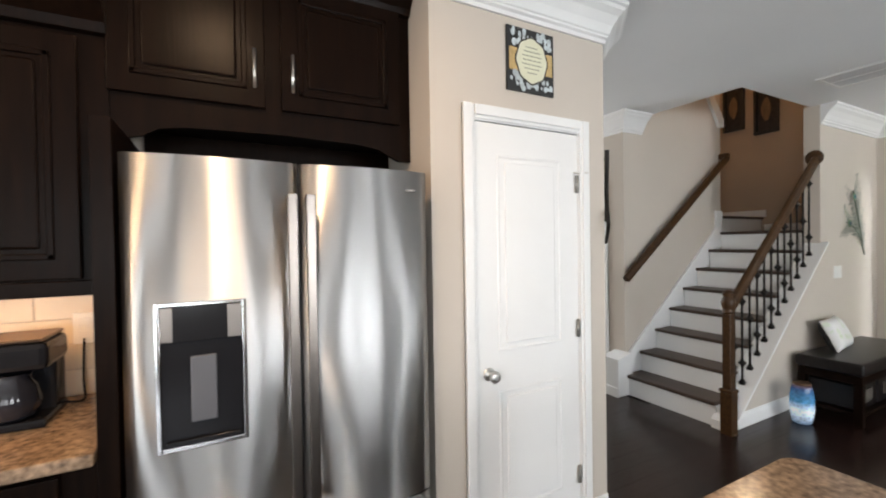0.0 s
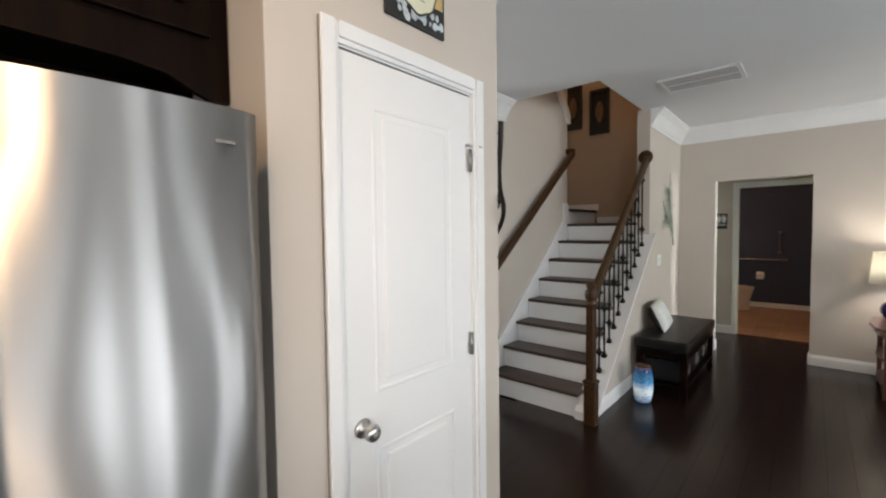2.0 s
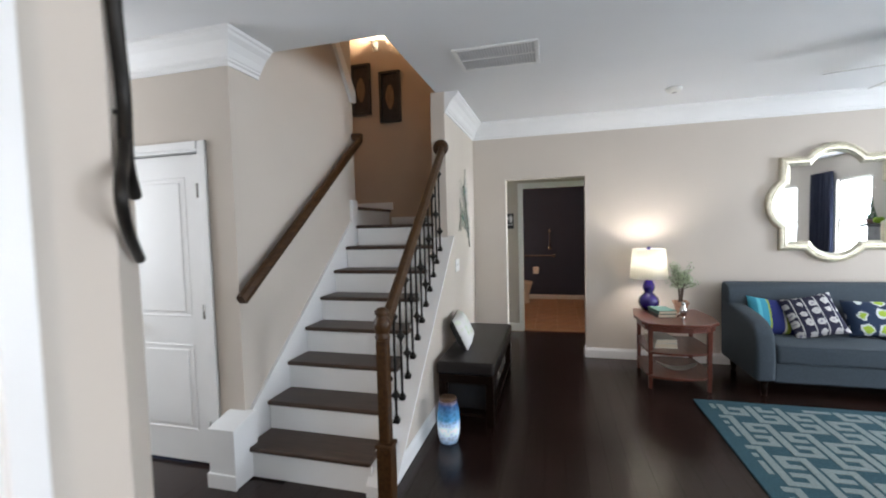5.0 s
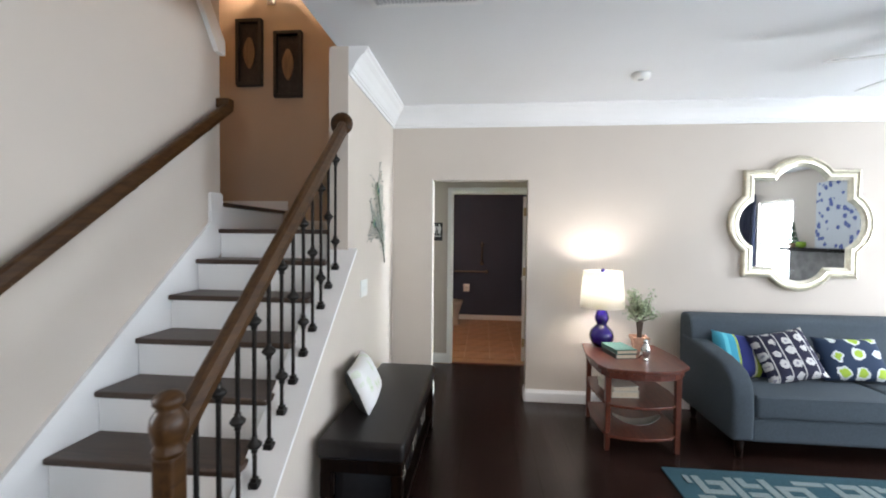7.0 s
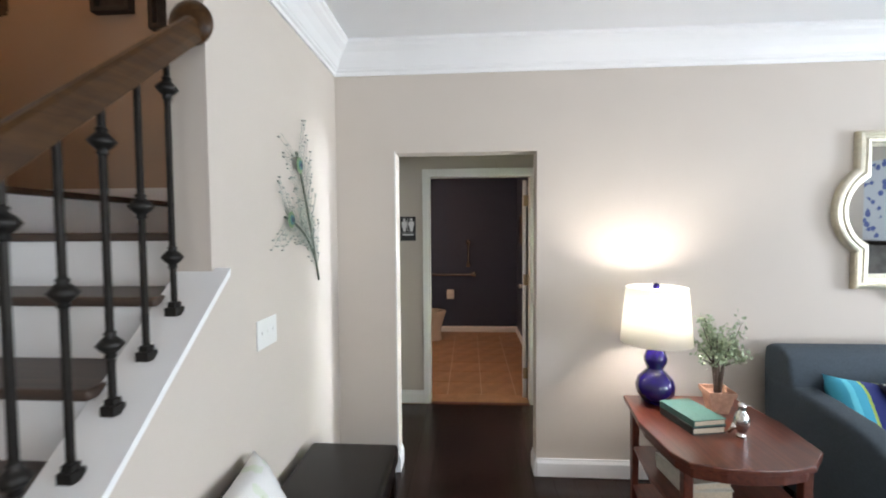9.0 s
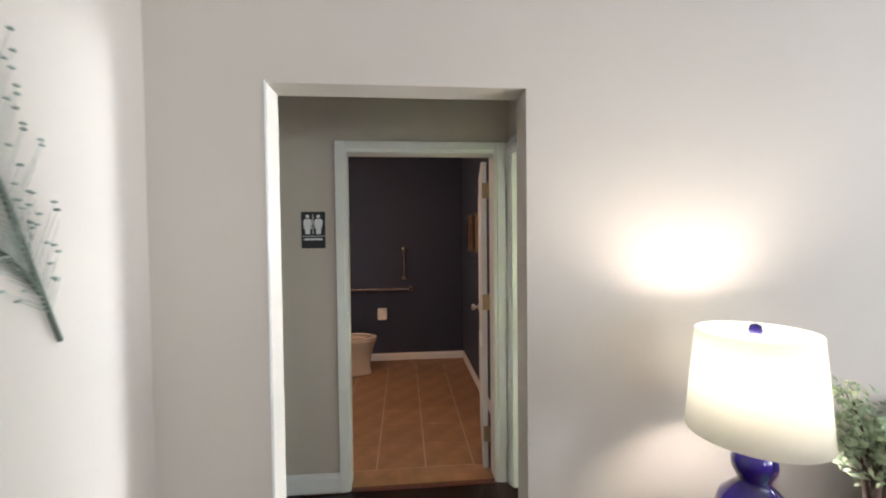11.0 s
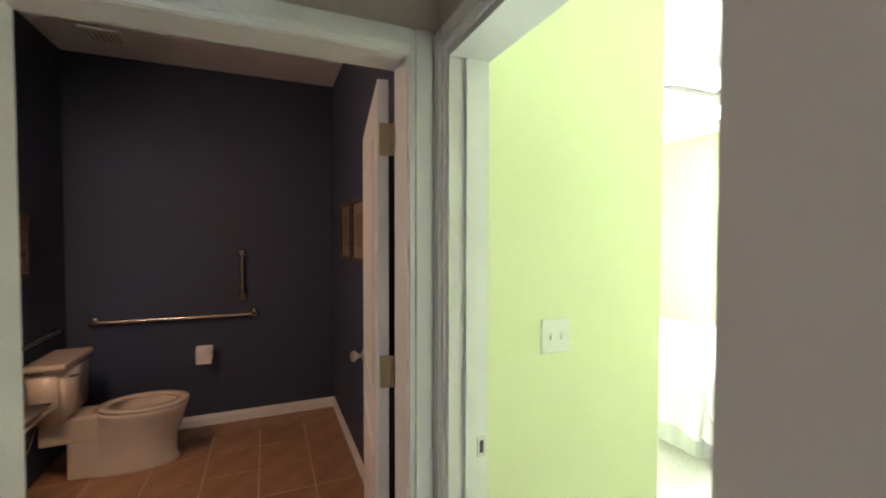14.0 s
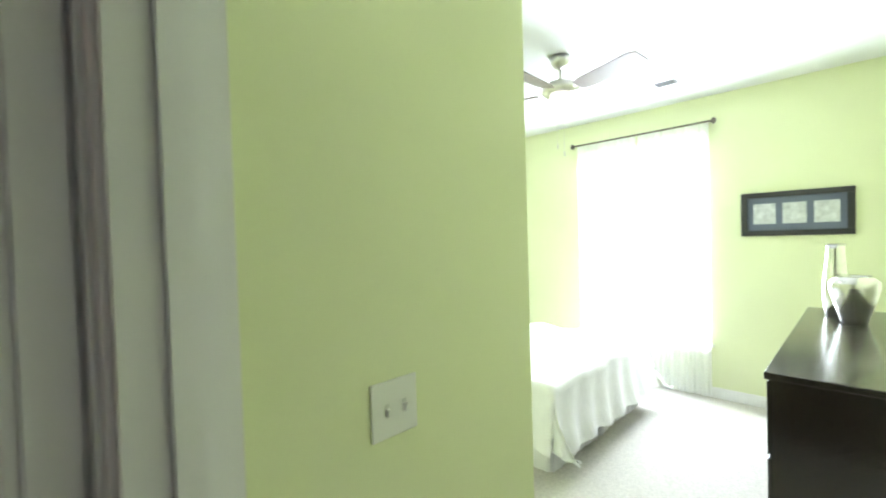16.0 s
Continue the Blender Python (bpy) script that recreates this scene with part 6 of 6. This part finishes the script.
for k in range(3):
    part("globe", lathe([(0.02, 0.03), (0.045, 0.0), (0.055, -0.04), (0.05, -0.08), (0.03, -0.10)][::-1], 20, (8.80 + 0.2 * k, BYL - 0.07, 2.26)), mat("lit_globe", (1.0, 0.80, 0.58), 0.4, bump=0, emit=4.0), bl_)

# restroom sign in the hall
sg = thing("restroom_sign", (HX, 1.66, 1.6), "black restroom sign with white figures on the wall", "sign")
ICON = mat("white_vinyl", (0.78, 0.78, 0.78), 0.5, vary=0.02, bump=0)
sy0, sy1, sz0, sz1 = 1.588, 1.727, 1.478, 1.695
part("plate", boxes((HX - 0.006, HX - 0.0005, sy0, sy1, sz0, sz1), bevel=0.002), mat("black_sign", (0.015, 0.015, 0.016), 0.45, bump=0.02), sg)
fx = HX - 0.0068


def flat(pts):
    bm = bmesh.new()
    bm.faces.new([bm.verts.new((fx, y, z)) for y, z in pts])
    r = bmesh.ops.extrude_face_region(bm, geom=list(bm.faces))
    bmesh.ops.translate(bm, vec=(-0.001, 0, 0), verts=[v for v in r["geom"] if isinstance(v, bmesh.types.BMVert)])
    bmesh.ops.recalc_face_normals(bm, faces=bm.faces)
    return bm


def disc(y, z, r):
    return flat([(y + r * math.cos(2 * math.pi * i / 18), z + r * math.sin(2 * math.pi * i / 18)) for i in range(18)])


for cy, skirt in ((1.690, True), (1.627, False)):
    part("figure_head", disc(cy, 1.667, 0.011), ICON, sg)
    wd = 0.026 if skirt else 0.019
    part("figure_body", flat([(cy - 0.017, 1.652), (cy + 0.017, 1.652), (cy + 0.024, 1.640), (cy + 0.024, 1.612), (cy + 0.018, 1.610), (cy + wd, 1.595), (cy + 0.014, 1.594), (cy + 0.014, 1.562), (cy - 0.014, 1.562), (cy - 0.014, 1.594), (cy - wd, 1.595), (cy - 0.018, 1.610), (cy - 0.024, 1.612), (cy - 0.024, 1.640)]), ICON, sg)
part("divider", flat([(1.6565, 1.562), (1.6605, 1.562), (1.6605, 1.680), (1.6565, 1.680)]), ICON, sg)
part("line", flat([(1.592, 1.548), (1.723, 1.548), (1.723, 1.551), (1.592, 1.551)]), ICON, sg)
part("writing", flat([(1.605, 1.526), (1.710, 1.526), (1.710, 1.537), (1.605, 1.537)]), ICON, sg, "white bar of small lettering")

# ---- bedroom ----
LINEN = mat("white_cotton", (0.80, 0.80, 0.79), 0.95, vary=0.03, scale=12, bump=0.1, fine=200)
bed = thing("bed", (9.8, -2.56, 0), "bed with white comforter and pleated white skirt", "bed")
ex0, ex1, ey0, ey1 = 8.72, 10.85, -3.30, -1.76
part("mattress", boxes((ex0 + 0.04, ex1, ey0 + 0.04, ey1 - 0.04, 0.25, 0.56), bevel=0.05), LINEN, bed)


def skirt_path():
    pts = []
    for i in range(120):
        u = i / 119
        pts.append((ex1 - (ex1 - ex0 - 0.03) * u, ey1 - 0.03, 0, 1))
    for i in range(100):
        u = i / 99
        pts.append((ex0 + 0.03, ey1 - 0.03 - (ey1 - ey0 - 0.06) * u, -1, 0))
    return pts


bm = bmesh.new()
rows = []
for i, (x, y, nx, ny) in enumerate(skirt_path()):
    w = 0.005 * math.sin(i * 0.16) + 0.003 * math.sin(i * 0.9) - (0.03 if i in (44, 45, 118, 119, 120, 121, 165, 166) else 0)
    col = []
    for z, k in ((0.008, 1.4), (0.12, 1.1), (0.27, 0.6), (0.30, 0.3)):
        col.append(bm.verts.new((x + nx * w * k, y + ny * w * k, z)))
    rows.append(col)
for a, b in zip(rows, rows[1:]):
    for j in range(3):
        bm.faces.new((a[j], b[j], b[j + 1], a[j + 1])).smooth = True
part("bed_skirt", bm, LINEN, bed, "pleated white bed skirt")
bm = bmesh.new()
nx_, ny_ = 70, 56
over = 0.46
g = {}
for i in range(nx_ + 1):
    for j in range(ny_ + 1):
        u = (ex0 - over) + (ex1 - ex0 + over) * i / nx_
        v = (ey0 - over) + (ey1 - ey0 + 2 * over) * j / ny_
        x, y, z = u, v, 0.60
        ox, oy = max(0, ex0 - u), max(0, v - ey1, ey0 - v)
        sgn = 1 if v > ey1 else -1
        drop = min(over, math.hypot(ox, oy))
        if ox or oy:
            fold = 0.018 * math.sin(v * 26 + u * 9) * (ox / over) + 0.018 * math.sin(u * 24) * (oy / over)
            x = ex0 - 0.03 * min(1, ox / 0.05) - fold - (0.09 + 0.10 * min(1, oy / 0.2)) * (ox / over) ** 2 if ox else u
            y = (ey1 if sgn > 0 else ey0) + sgn * (0.03 * min(1, oy / 0.05) + fold + 0.05 * (oy / over) ** 2) if oy else v
            z = 0.60 - max(0, drop - 0.03) * 0.93 + 0.01 * math.sin(u * 13 + v * 11)
        z += 0.018 * noise.noise(Vector((u * 4, v * 4, 0))) + 0.010 * noise.noise(Vector((u * 11, v * 11, 3)))
        g[i, j] = bm.verts.new((x, y, z))
for i in range(nx_):
    for j in range(ny_):
        bm.faces.new((g[i, j], g[i + 1, j], g[i + 1, j + 1], g[i, j + 1])).smooth = True
part("comforter", bm, LINEN, bed, "rumpled white comforter")

dk = wood("black_brown_dresser_wood", (0.010, 0.007, 0.006), (0.018, 0.012, 0.010), 0.22, 1, 6, 0.3)
dr_ = thing("dresser", (7.3, -2.3, 0), "long black-brown dresser with a polished top", "dresser")
part("body", boxes((7.06, 7.58, -3.19, -1.43, 0.04, 0.972)), dk, dr_)
part("top", boxes((7.055, 7.60, -3.21, -1.405, 0.973, 1.0), bevel=0.004), dk, dr_, "polished dark top")
part("plinth", boxes((7.07, 7.55, -3.17, -1.45, 0.006, 0.04)), dk, dr_)
for a in range(2):
    for b in range(3):
        y0, z0 = -3.17 + a * 0.87, 0.07 + b * 0.30
        d_ = part("drawer_front", boxes((7.581, 7.597, y0, y0 + 0.85, z0, z0 + 0.285), bevel=0.003), dk, dr_)
        part("handle", boxes((7.597, 7.62, y0 + 0.36, y0 + 0.49, z0 + 0.14, z0 + 0.152), bevel=0.003), STEEL, d_)
SILV = mat("silver_glaze", (0.60, 0.59, 0.57), 0.18, 1.0, 0.12, 14, 0.03)
v1 = solid("tall_vase", lathe([(0.045, 1.001), (0.050, 1.01), (0.062, 1.10), (0.060, 1.20), (0.048, 1.32), (0.042, 1.40), (0.045, 1.435), (0.038, 1.432), (0.035, 1.39)], 28, (7.45, -2.89, 0)), SILV, "tall slim silver vase on the dark dresser", "vase")
v2 = solid("squat_vase", lathe([(0.055, 1.001), (0.060, 1.015), (0.088, 1.12), (0.108, 1.20), (0.106, 1.235), (0.080, 1.258), (0.072, 1.265), (0.064, 1.258), (0.06, 1.23)], 32, (7.37, -2.68, 0)), SILV, "squat round silver vase on the dark dresser", "vase")
tr_ = thing("triptych_frame", (7.73, WY, 1.66), "long black frame holding three pale prints", "picture")
fx0, fx1, fz0, fz1 = 7.37, 8.08, 1.48, 1.845
BLKF = mat("black_lacquer_frame", (0.012, 0.012, 0.013), 0.35, vary=0.1)
part("frame", boxes((fx0, fx1, WY + 0.001, WY + 0.03, fz0, fz0 + 0.045), (fx0, fx1, WY + 0.001, WY + 0.03, fz1 - 0.045, fz1), (fx0, fx0 + 0.045, WY + 0.001, WY + 0.03, fz0 + 0.045, fz1 - 0.045), (fx1 - 0.045, fx1, WY + 0.001, WY + 0.03, fz0 + 0.045, fz1 - 0.045), bevel=0.004), BLKF, tr_)
part("mount", boxes((fx0 + 0.045, fx1 - 0.045, WY + 0.002, WY + 0.014, fz0 + 0.045, fz1 - 0.045)), mat("slate_mount", (0.10, 0.12, 0.16), 0.8, vary=0.05), tr_, "slate grey mount")
for k in range(3):
    a = fx0 + 0.085 + k * 0.195
    part("print", boxes((a, a + 0.15, WY + 0.014, WY + 0.016, fz0 + 0.10, fz1 - 0.095)), mat("pale_print", (0.52, 0.54, 0.53), 0.8, vary=0.25, scale=22), tr_, "pale sketched print")
# sheer curtain on a rod
SHEER = bpy.data.materials.new("white_sheer")
SHEER.use_nodes = True
_n, _k = SHEER.node_tree.nodes, SHEER.node_tree.links
_b = _n["Principled BSDF"]
_b.inputs["Base Color"].default_value = (0.88, 0.89, 0.89, 1)
_b.inputs["Roughness"].default_value = 0.9
_tr, _mx = _n.new("ShaderNodeBsdfTranslucent"), _n.new("ShaderNodeMixShader")
_tr.inputs["Color"].default_value = (0.95, 0.96, 0.97, 1)
_mx.inputs["Fac"].default_value = 0.65
_k.new(_b.outputs[0], _mx.inputs[1])
_k.new(_tr.outputs[0], _mx.inputs[2])
_k.new(_mx.outputs[0], _n["Material Output"].inputs["Surface"])
cu = thing("curtain_rod", (8.94, WY + 0.08, 2.51), "slim nickel curtain rod with finials", "curtain rod")
bm = rod((8.28, WY + 0.08, 2.515), (9.60, WY + 0.08, 2.515), 0.009)
ROD = mat("dark_nickel_rod", (0.16, 0.14, 0.12), 0.35, 0.8, 0.1, 30, 0.02)
part("rod", bm, ROD, cu)
for ex in (8.265, 9.615):
    part("finial", lathe([(0.004, -0.03), (0.018, -0.015), (0.022, 0.0), (0.018, 0.015), (0.004, 0.03)], 14, (ex, WY + 0.08, 2.515)), ROD, cu)
    part("bracket", rod((ex + (0.05 if ex < 9 else -0.05), WY + 0.001, 2.515), (ex + (0.05 if ex < 9 else -0.05), WY + 0.08, 2.515), 0.006), STEEL, cu)


def sheer_panel(x0, x1, y, z0, z1, amp, n=120, seed=0):
    bm = bmesh.new()
    rows = []
    for i in range(n + 1):
        u = i / n
        x = x0 + (x1 - x0) * u
        col = []
        for j in range(9):
            v = j / 8
            a = amp * (0.6 + 0.4 * (1 - v))
            col.append(bm.verts.new((x, y + a * math.sin(u * 60 + seed) + a * 0.5 * math.sin(u * 23 + v * 2), z0 + (z1 - z0) * v)))
        rows.append(col)
    for a, b in zip(rows, rows[1:]):
        for j in range(8):
            bm.faces.new((a[j], b[j], b[j + 1], a[j + 1])).smooth = True
    return bm


for a, b in ((8.30, 8.92), (8.93, 9.56)):
    solid("sheer_curtain", sheer_panel(a, b, WY + 0.085, 0.03, 2.505, 0.014, 90, a), SHEER, "floor-length white sheer curtain glowing with daylight", "curtain", "sheer curtains")


def window(name, x0, x1, yo, yi, z0, z1, bars=2):
    w = tagged(thing(name, ((x0 + x1) / 2, yo, z0), "white framed window with glazing bars", "window"), kind="structure")
    ym = (yo + yi) / 2
    part("window_frame", boxes((x0, x0 + 0.04, ym - 0.03, ym + 0.03, z0, z1), (x1 - 0.04, x1, ym - 0.03, ym + 0.03, z0, z1), (x0 + 0.04, x1 - 0.04, ym - 0.03, ym + 0.03, z0, z0 + 0.045), (x0 + 0.04, x1 - 0.04, ym - 0.03, ym + 0.03, z1 - 0.045, z1), (x0 + 0.04, x1 - 0.04, ym - 0.025, ym + 0.025, (z0 + z1) / 2 - 0.02, (z0 + z1) / 2 + 0.02), bevel=0.003), WHITE, w)
    part("window_sill", boxes((x0 - 0.05, x1 + 0.05, yi, yi + 0.05, z0 - 0.03, z0 - 0.002), bevel=0.004), WHITE, w)
    return w


# unseen door, added to frame the lamp in the west wall
pdoor = tagged(thing("west_light_door", (-3.28, -1.7, 0), "unseen white framed sliding glass door added for light from the west", "door"), kind="structure")
for a, b in ((-2.6, -1.69), (-1.71, -0.8)):
    part("door_frame", boxes((-3.31, -3.27, a, a + 0.05, 0, 2.1), (-3.31, -3.27, b - 0.05, b, 0, 2.1), (-3.31, -3.27, a + 0.05, b - 0.05, 0, 0.08), (-3.31, -3.27, a + 0.05, b - 0.05, 2.04, 2.1), bevel=0.003), WHITE, pdoor)
window("window_1", WX0, WX1, WY - 0.15, WY, 0.5, 2.3)
for k, (a, b) in enumerate(WIN):
    window("window_%d" % (k + 2), a, b, YS - 0.15, YS, 0.65, 2.25)
DRAPE = mat("navy_drape", (0.012, 0.016, 0.040), 0.9, vary=0.15, scale=30, bump=0.2)
for a, b in ((1.25, 1.93), (4.80, 5.12), (6.08, 6.40)):
    solid("drape", sheer_panel(a, b, YS + 0.09, 0.03, 2.42, 0.030, 60, a), DRAPE, "floor-length navy drape beside the window", "curtain", "navy drapes")
# fireplace with mantel, seen in the mirror
fp = thing("fireplace", (3.75, YS, 0), "dark fireplace with a black mantel shelf", "fireplace")
part("surround", boxes((2.98, 4.45, YS + 0.001, YS + 0.14, 0, 1.34)), mat("grey_stone_surround", (0.12, 0.115, 0.11), 0.5, vary=0.4, scale=8, bump=0.2), fp)
part("mantel", boxes((2.87, 4.55, YS + 0.001, YS + 0.24, 1.345, 1.40), bevel=0.006), ESPRESSO, fp)
part("firebox", boxes((3.35, 4.15, YS + 0.139, YS + 0.146, 0.05, 0.85)), DARK, fp)
pa = thing("canvas_painting", (4.0, YS + 0.1, 1.40), "canvas with blue and violet blossoms on the mantel", "painting")
part("canvas", boxes((3.43, 4.23, YS + 0.03, YS + 0.06, 1.401, 2.45), bevel=0.004), flower_print("blue_blossom_paint", (0.56, 0.60, 0.64), (0.09, 0.13, 0.36), 8.5, False, (0.22, 0.20, 0.42), 0.10, 0.95), pa)
tpy = thing("topiary", (3.02, YS + 0.12, 1.40), "small green cone topiary in a pot", "plant")
part("pot", lathe([(0.045, 1.401), (0.06, 1.48), (0.052, 1.48)], 18, (3.02, YS + 0.12, 0)), TERRA, tpy)
bm = bmesh.new()
rg = random.Random(3)
for k in range(420):
    h = rg.random() ** 1.3
    a = rg.uniform(0, 6.28)
    r = 0.085 * (1 - h * 0.85) * rg.uniform(0.75, 1.05)
    c_ = Vector((3.02 + r * math.cos(a), YS + 0.12 + r * math.sin(a), 1.48 + 0.36 * h))
    m = Matrix.Translation(c_) @ Euler((rg.uniform(0, 6.28), rg.uniform(0, 6.28), 0)).to_matrix().to_4x4()
    bm.faces.new([bm.verts.new(m @ Vector(p)) for p in ((-0.02, 0, 0), (0, -0.01, 0), (0.02, 0, 0), (0, 0.01, 0))])
tagged(part("leaves", bm, mat("dark_leaf", (0.03, 0.09, 0.03), 0.7, vary=0.4, scale=40, bump=0), tpy), kind="stuff")
solid("ceramic_apple", lathe([(0.03, 1.401), (0.065, 1.42), (0.075, 1.46), (0.062, 1.50), (0.02, 1.505), (0.006, 1.495)], 22, (3.22, YS + 0.12, 0)), mat("lime_ceramic", (0.25, 0.42, 0.03), 0.2, bump=0), "lime green ceramic apple on the mantel", "ornament")

ceiling_fan((8.80, -2.11, 2.76), 0.64, 18, 0.17, mat("taupe_fan_blade", (0.17, 0.14, 0.135), 0.4, vary=0.1, scale=8, bump=0.02), "taupe and nickel ceiling fan with a lit bowl")
ceiling_fan((5.45, -1.52, C), 0.66, 76, 0.085, FANWHITE, "white and nickel living-room ceiling fan with light")
gv = thing("ceiling_register", (8.47, -3.23, 2.76), "small grey metal ceiling air register", "vent")
part("frame", boxes((8.39, 8.55, -3.28, -3.18, 2.752, 2.7595), bevel=0.002), mat("grey_register", (0.12, 0.12, 0.115), 0.5), gv)
for k in range(5):
    part("slat", boxes((8.40, 8.54, -3.268 + k * 0.018, -3.260 + k * 0.018, 2.748, 2.7525)), mat("register_slat", (0.06, 0.06, 0.06), 0.5, bump=0), gv)

for kx in (0.6, -0.8):
    dl = thing("recessed_light", (kx, 0.9, C), "lit round recessed ceiling light", "lamp")
    part("trim_ring", lathe([(0.085, -0.006), (0.095, -0.004), (0.095, -0.0005), (0.07, -0.001)], 28, (kx, 0.9, C)), WHITE, dl)

# ---- pieces of floors and walls, last ----
floor = bpy.data.objects["floor"]
rng = random.Random(21)
widths = 0.127
meshes = [mesh("plank", boxes((0, L, 0, widths - 0.0016, -0.0118, 0)), FLOORWOOD) for L in (0.9, 1.2, 1.5, 1.8)]
rest = bmesh.new()
y = -2.2
count = 0
while y < 3.2:
    x = 1.2 - rng.uniform(0, 1.2)
    end = 7.96 if y > 0.45 and y < 2.6 else (6.84 if y <= 0.45 else 4.0)
    while x < end - 0.05:
        k = rng.randrange(4)
        L = (0.9, 1.2, 1.5, 1.8)[k]
        if x + L > end or count >= 298 or y < -0.9:
            L = min(L, end - x)
            box(rest, x, x + L - 0.0016, y, y + widths - 0.0016, -0.0118, 0)
        else:
            ob = new("plank", meshes[k])
            ob.parent, ob.location = floor, (x, y, rng.uniform(-0.0003, 0.0))
            ob.scale = ((L - 0.0016) / L, 1, 1)
            count += 1
        x += L
    y += widths
tagged(part("planks", rest, FLOORWOOD, floor, "dark hardwood floor boards"), kind="stuff")

bath = bpy.data.objects["bath_floor"]
TILE = mat("terracotta_beige_tile", (0.34, 0.19, 0.108), 0.38, vary=0.22, scale=7, bump=0.08, fine=60, spread=0.10)
tm = boxes((0.0045, 0.3205, 0.0045, 0.3205, -0.008, 0.005), bevel=0.002)
tm = mesh("tile", tm, TILE)
for i in range(9):
    for j in range(7):
        x, y = 7.98 + 0.325 * i - 0.13, 0.673 - 0.325 + 0.325 * j
        if x < 7.98:
            continue
        if x + 0.32 > BX or y + 0.32 > 2.32:
            continue
        ob = new("tile", tm)
        ob.parent, ob.location = bath, (x, y, 0)
part("edge_tiles", boxes((7.975, 8.17, 0.39, 2.30, -0.008, 0.0035), (10.452, BX - 0.001, 0.39, 2.30, -0.008, 0.0035), (8.17, 10.452, 2.30, 2.31, -0.008, 0.0035)), TILE, bath)

wk = bpy.data.objects["wall_kitchen"]
SUBWAY = mat("cream_subway_tile", (0.62, 0.55, 0.44), 0.25, vary=0.06, scale=6, bump=0.02, spread=0.06)
sm = mesh("tile", boxes((0.002, 0.298, -0.012, 0.0, 0.002, 0.098), bevel=0.003), SUBWAY)
for r in range(5):
    for c in range(5):
        x = 0.283 - 0.30 * (c + 1) - (0.0 if r % 2 else 0.15)
        if x + 0.30 > 0.284:
            continue
        ob = new("tile", sm)
        ob.parent, ob.location = wk, (x, 2.258, 0.919 + 0.1 * r)
part("cut_tiles", boxes(*[(0.285 - 0.15, 0.2825, 2.246, 2.258, 0.921 + 0.1 * r, 1.017 + 0.1 * r) for r in range(5) if r % 2 == 0]), SUBWAY, wk)
part("grout", boxes((-0.9, 0.2828, 2.250, 2.2595, 0.919, 1.364)), mat("pale_grout", (0.50, 0.45, 0.38), 0.9), wk)
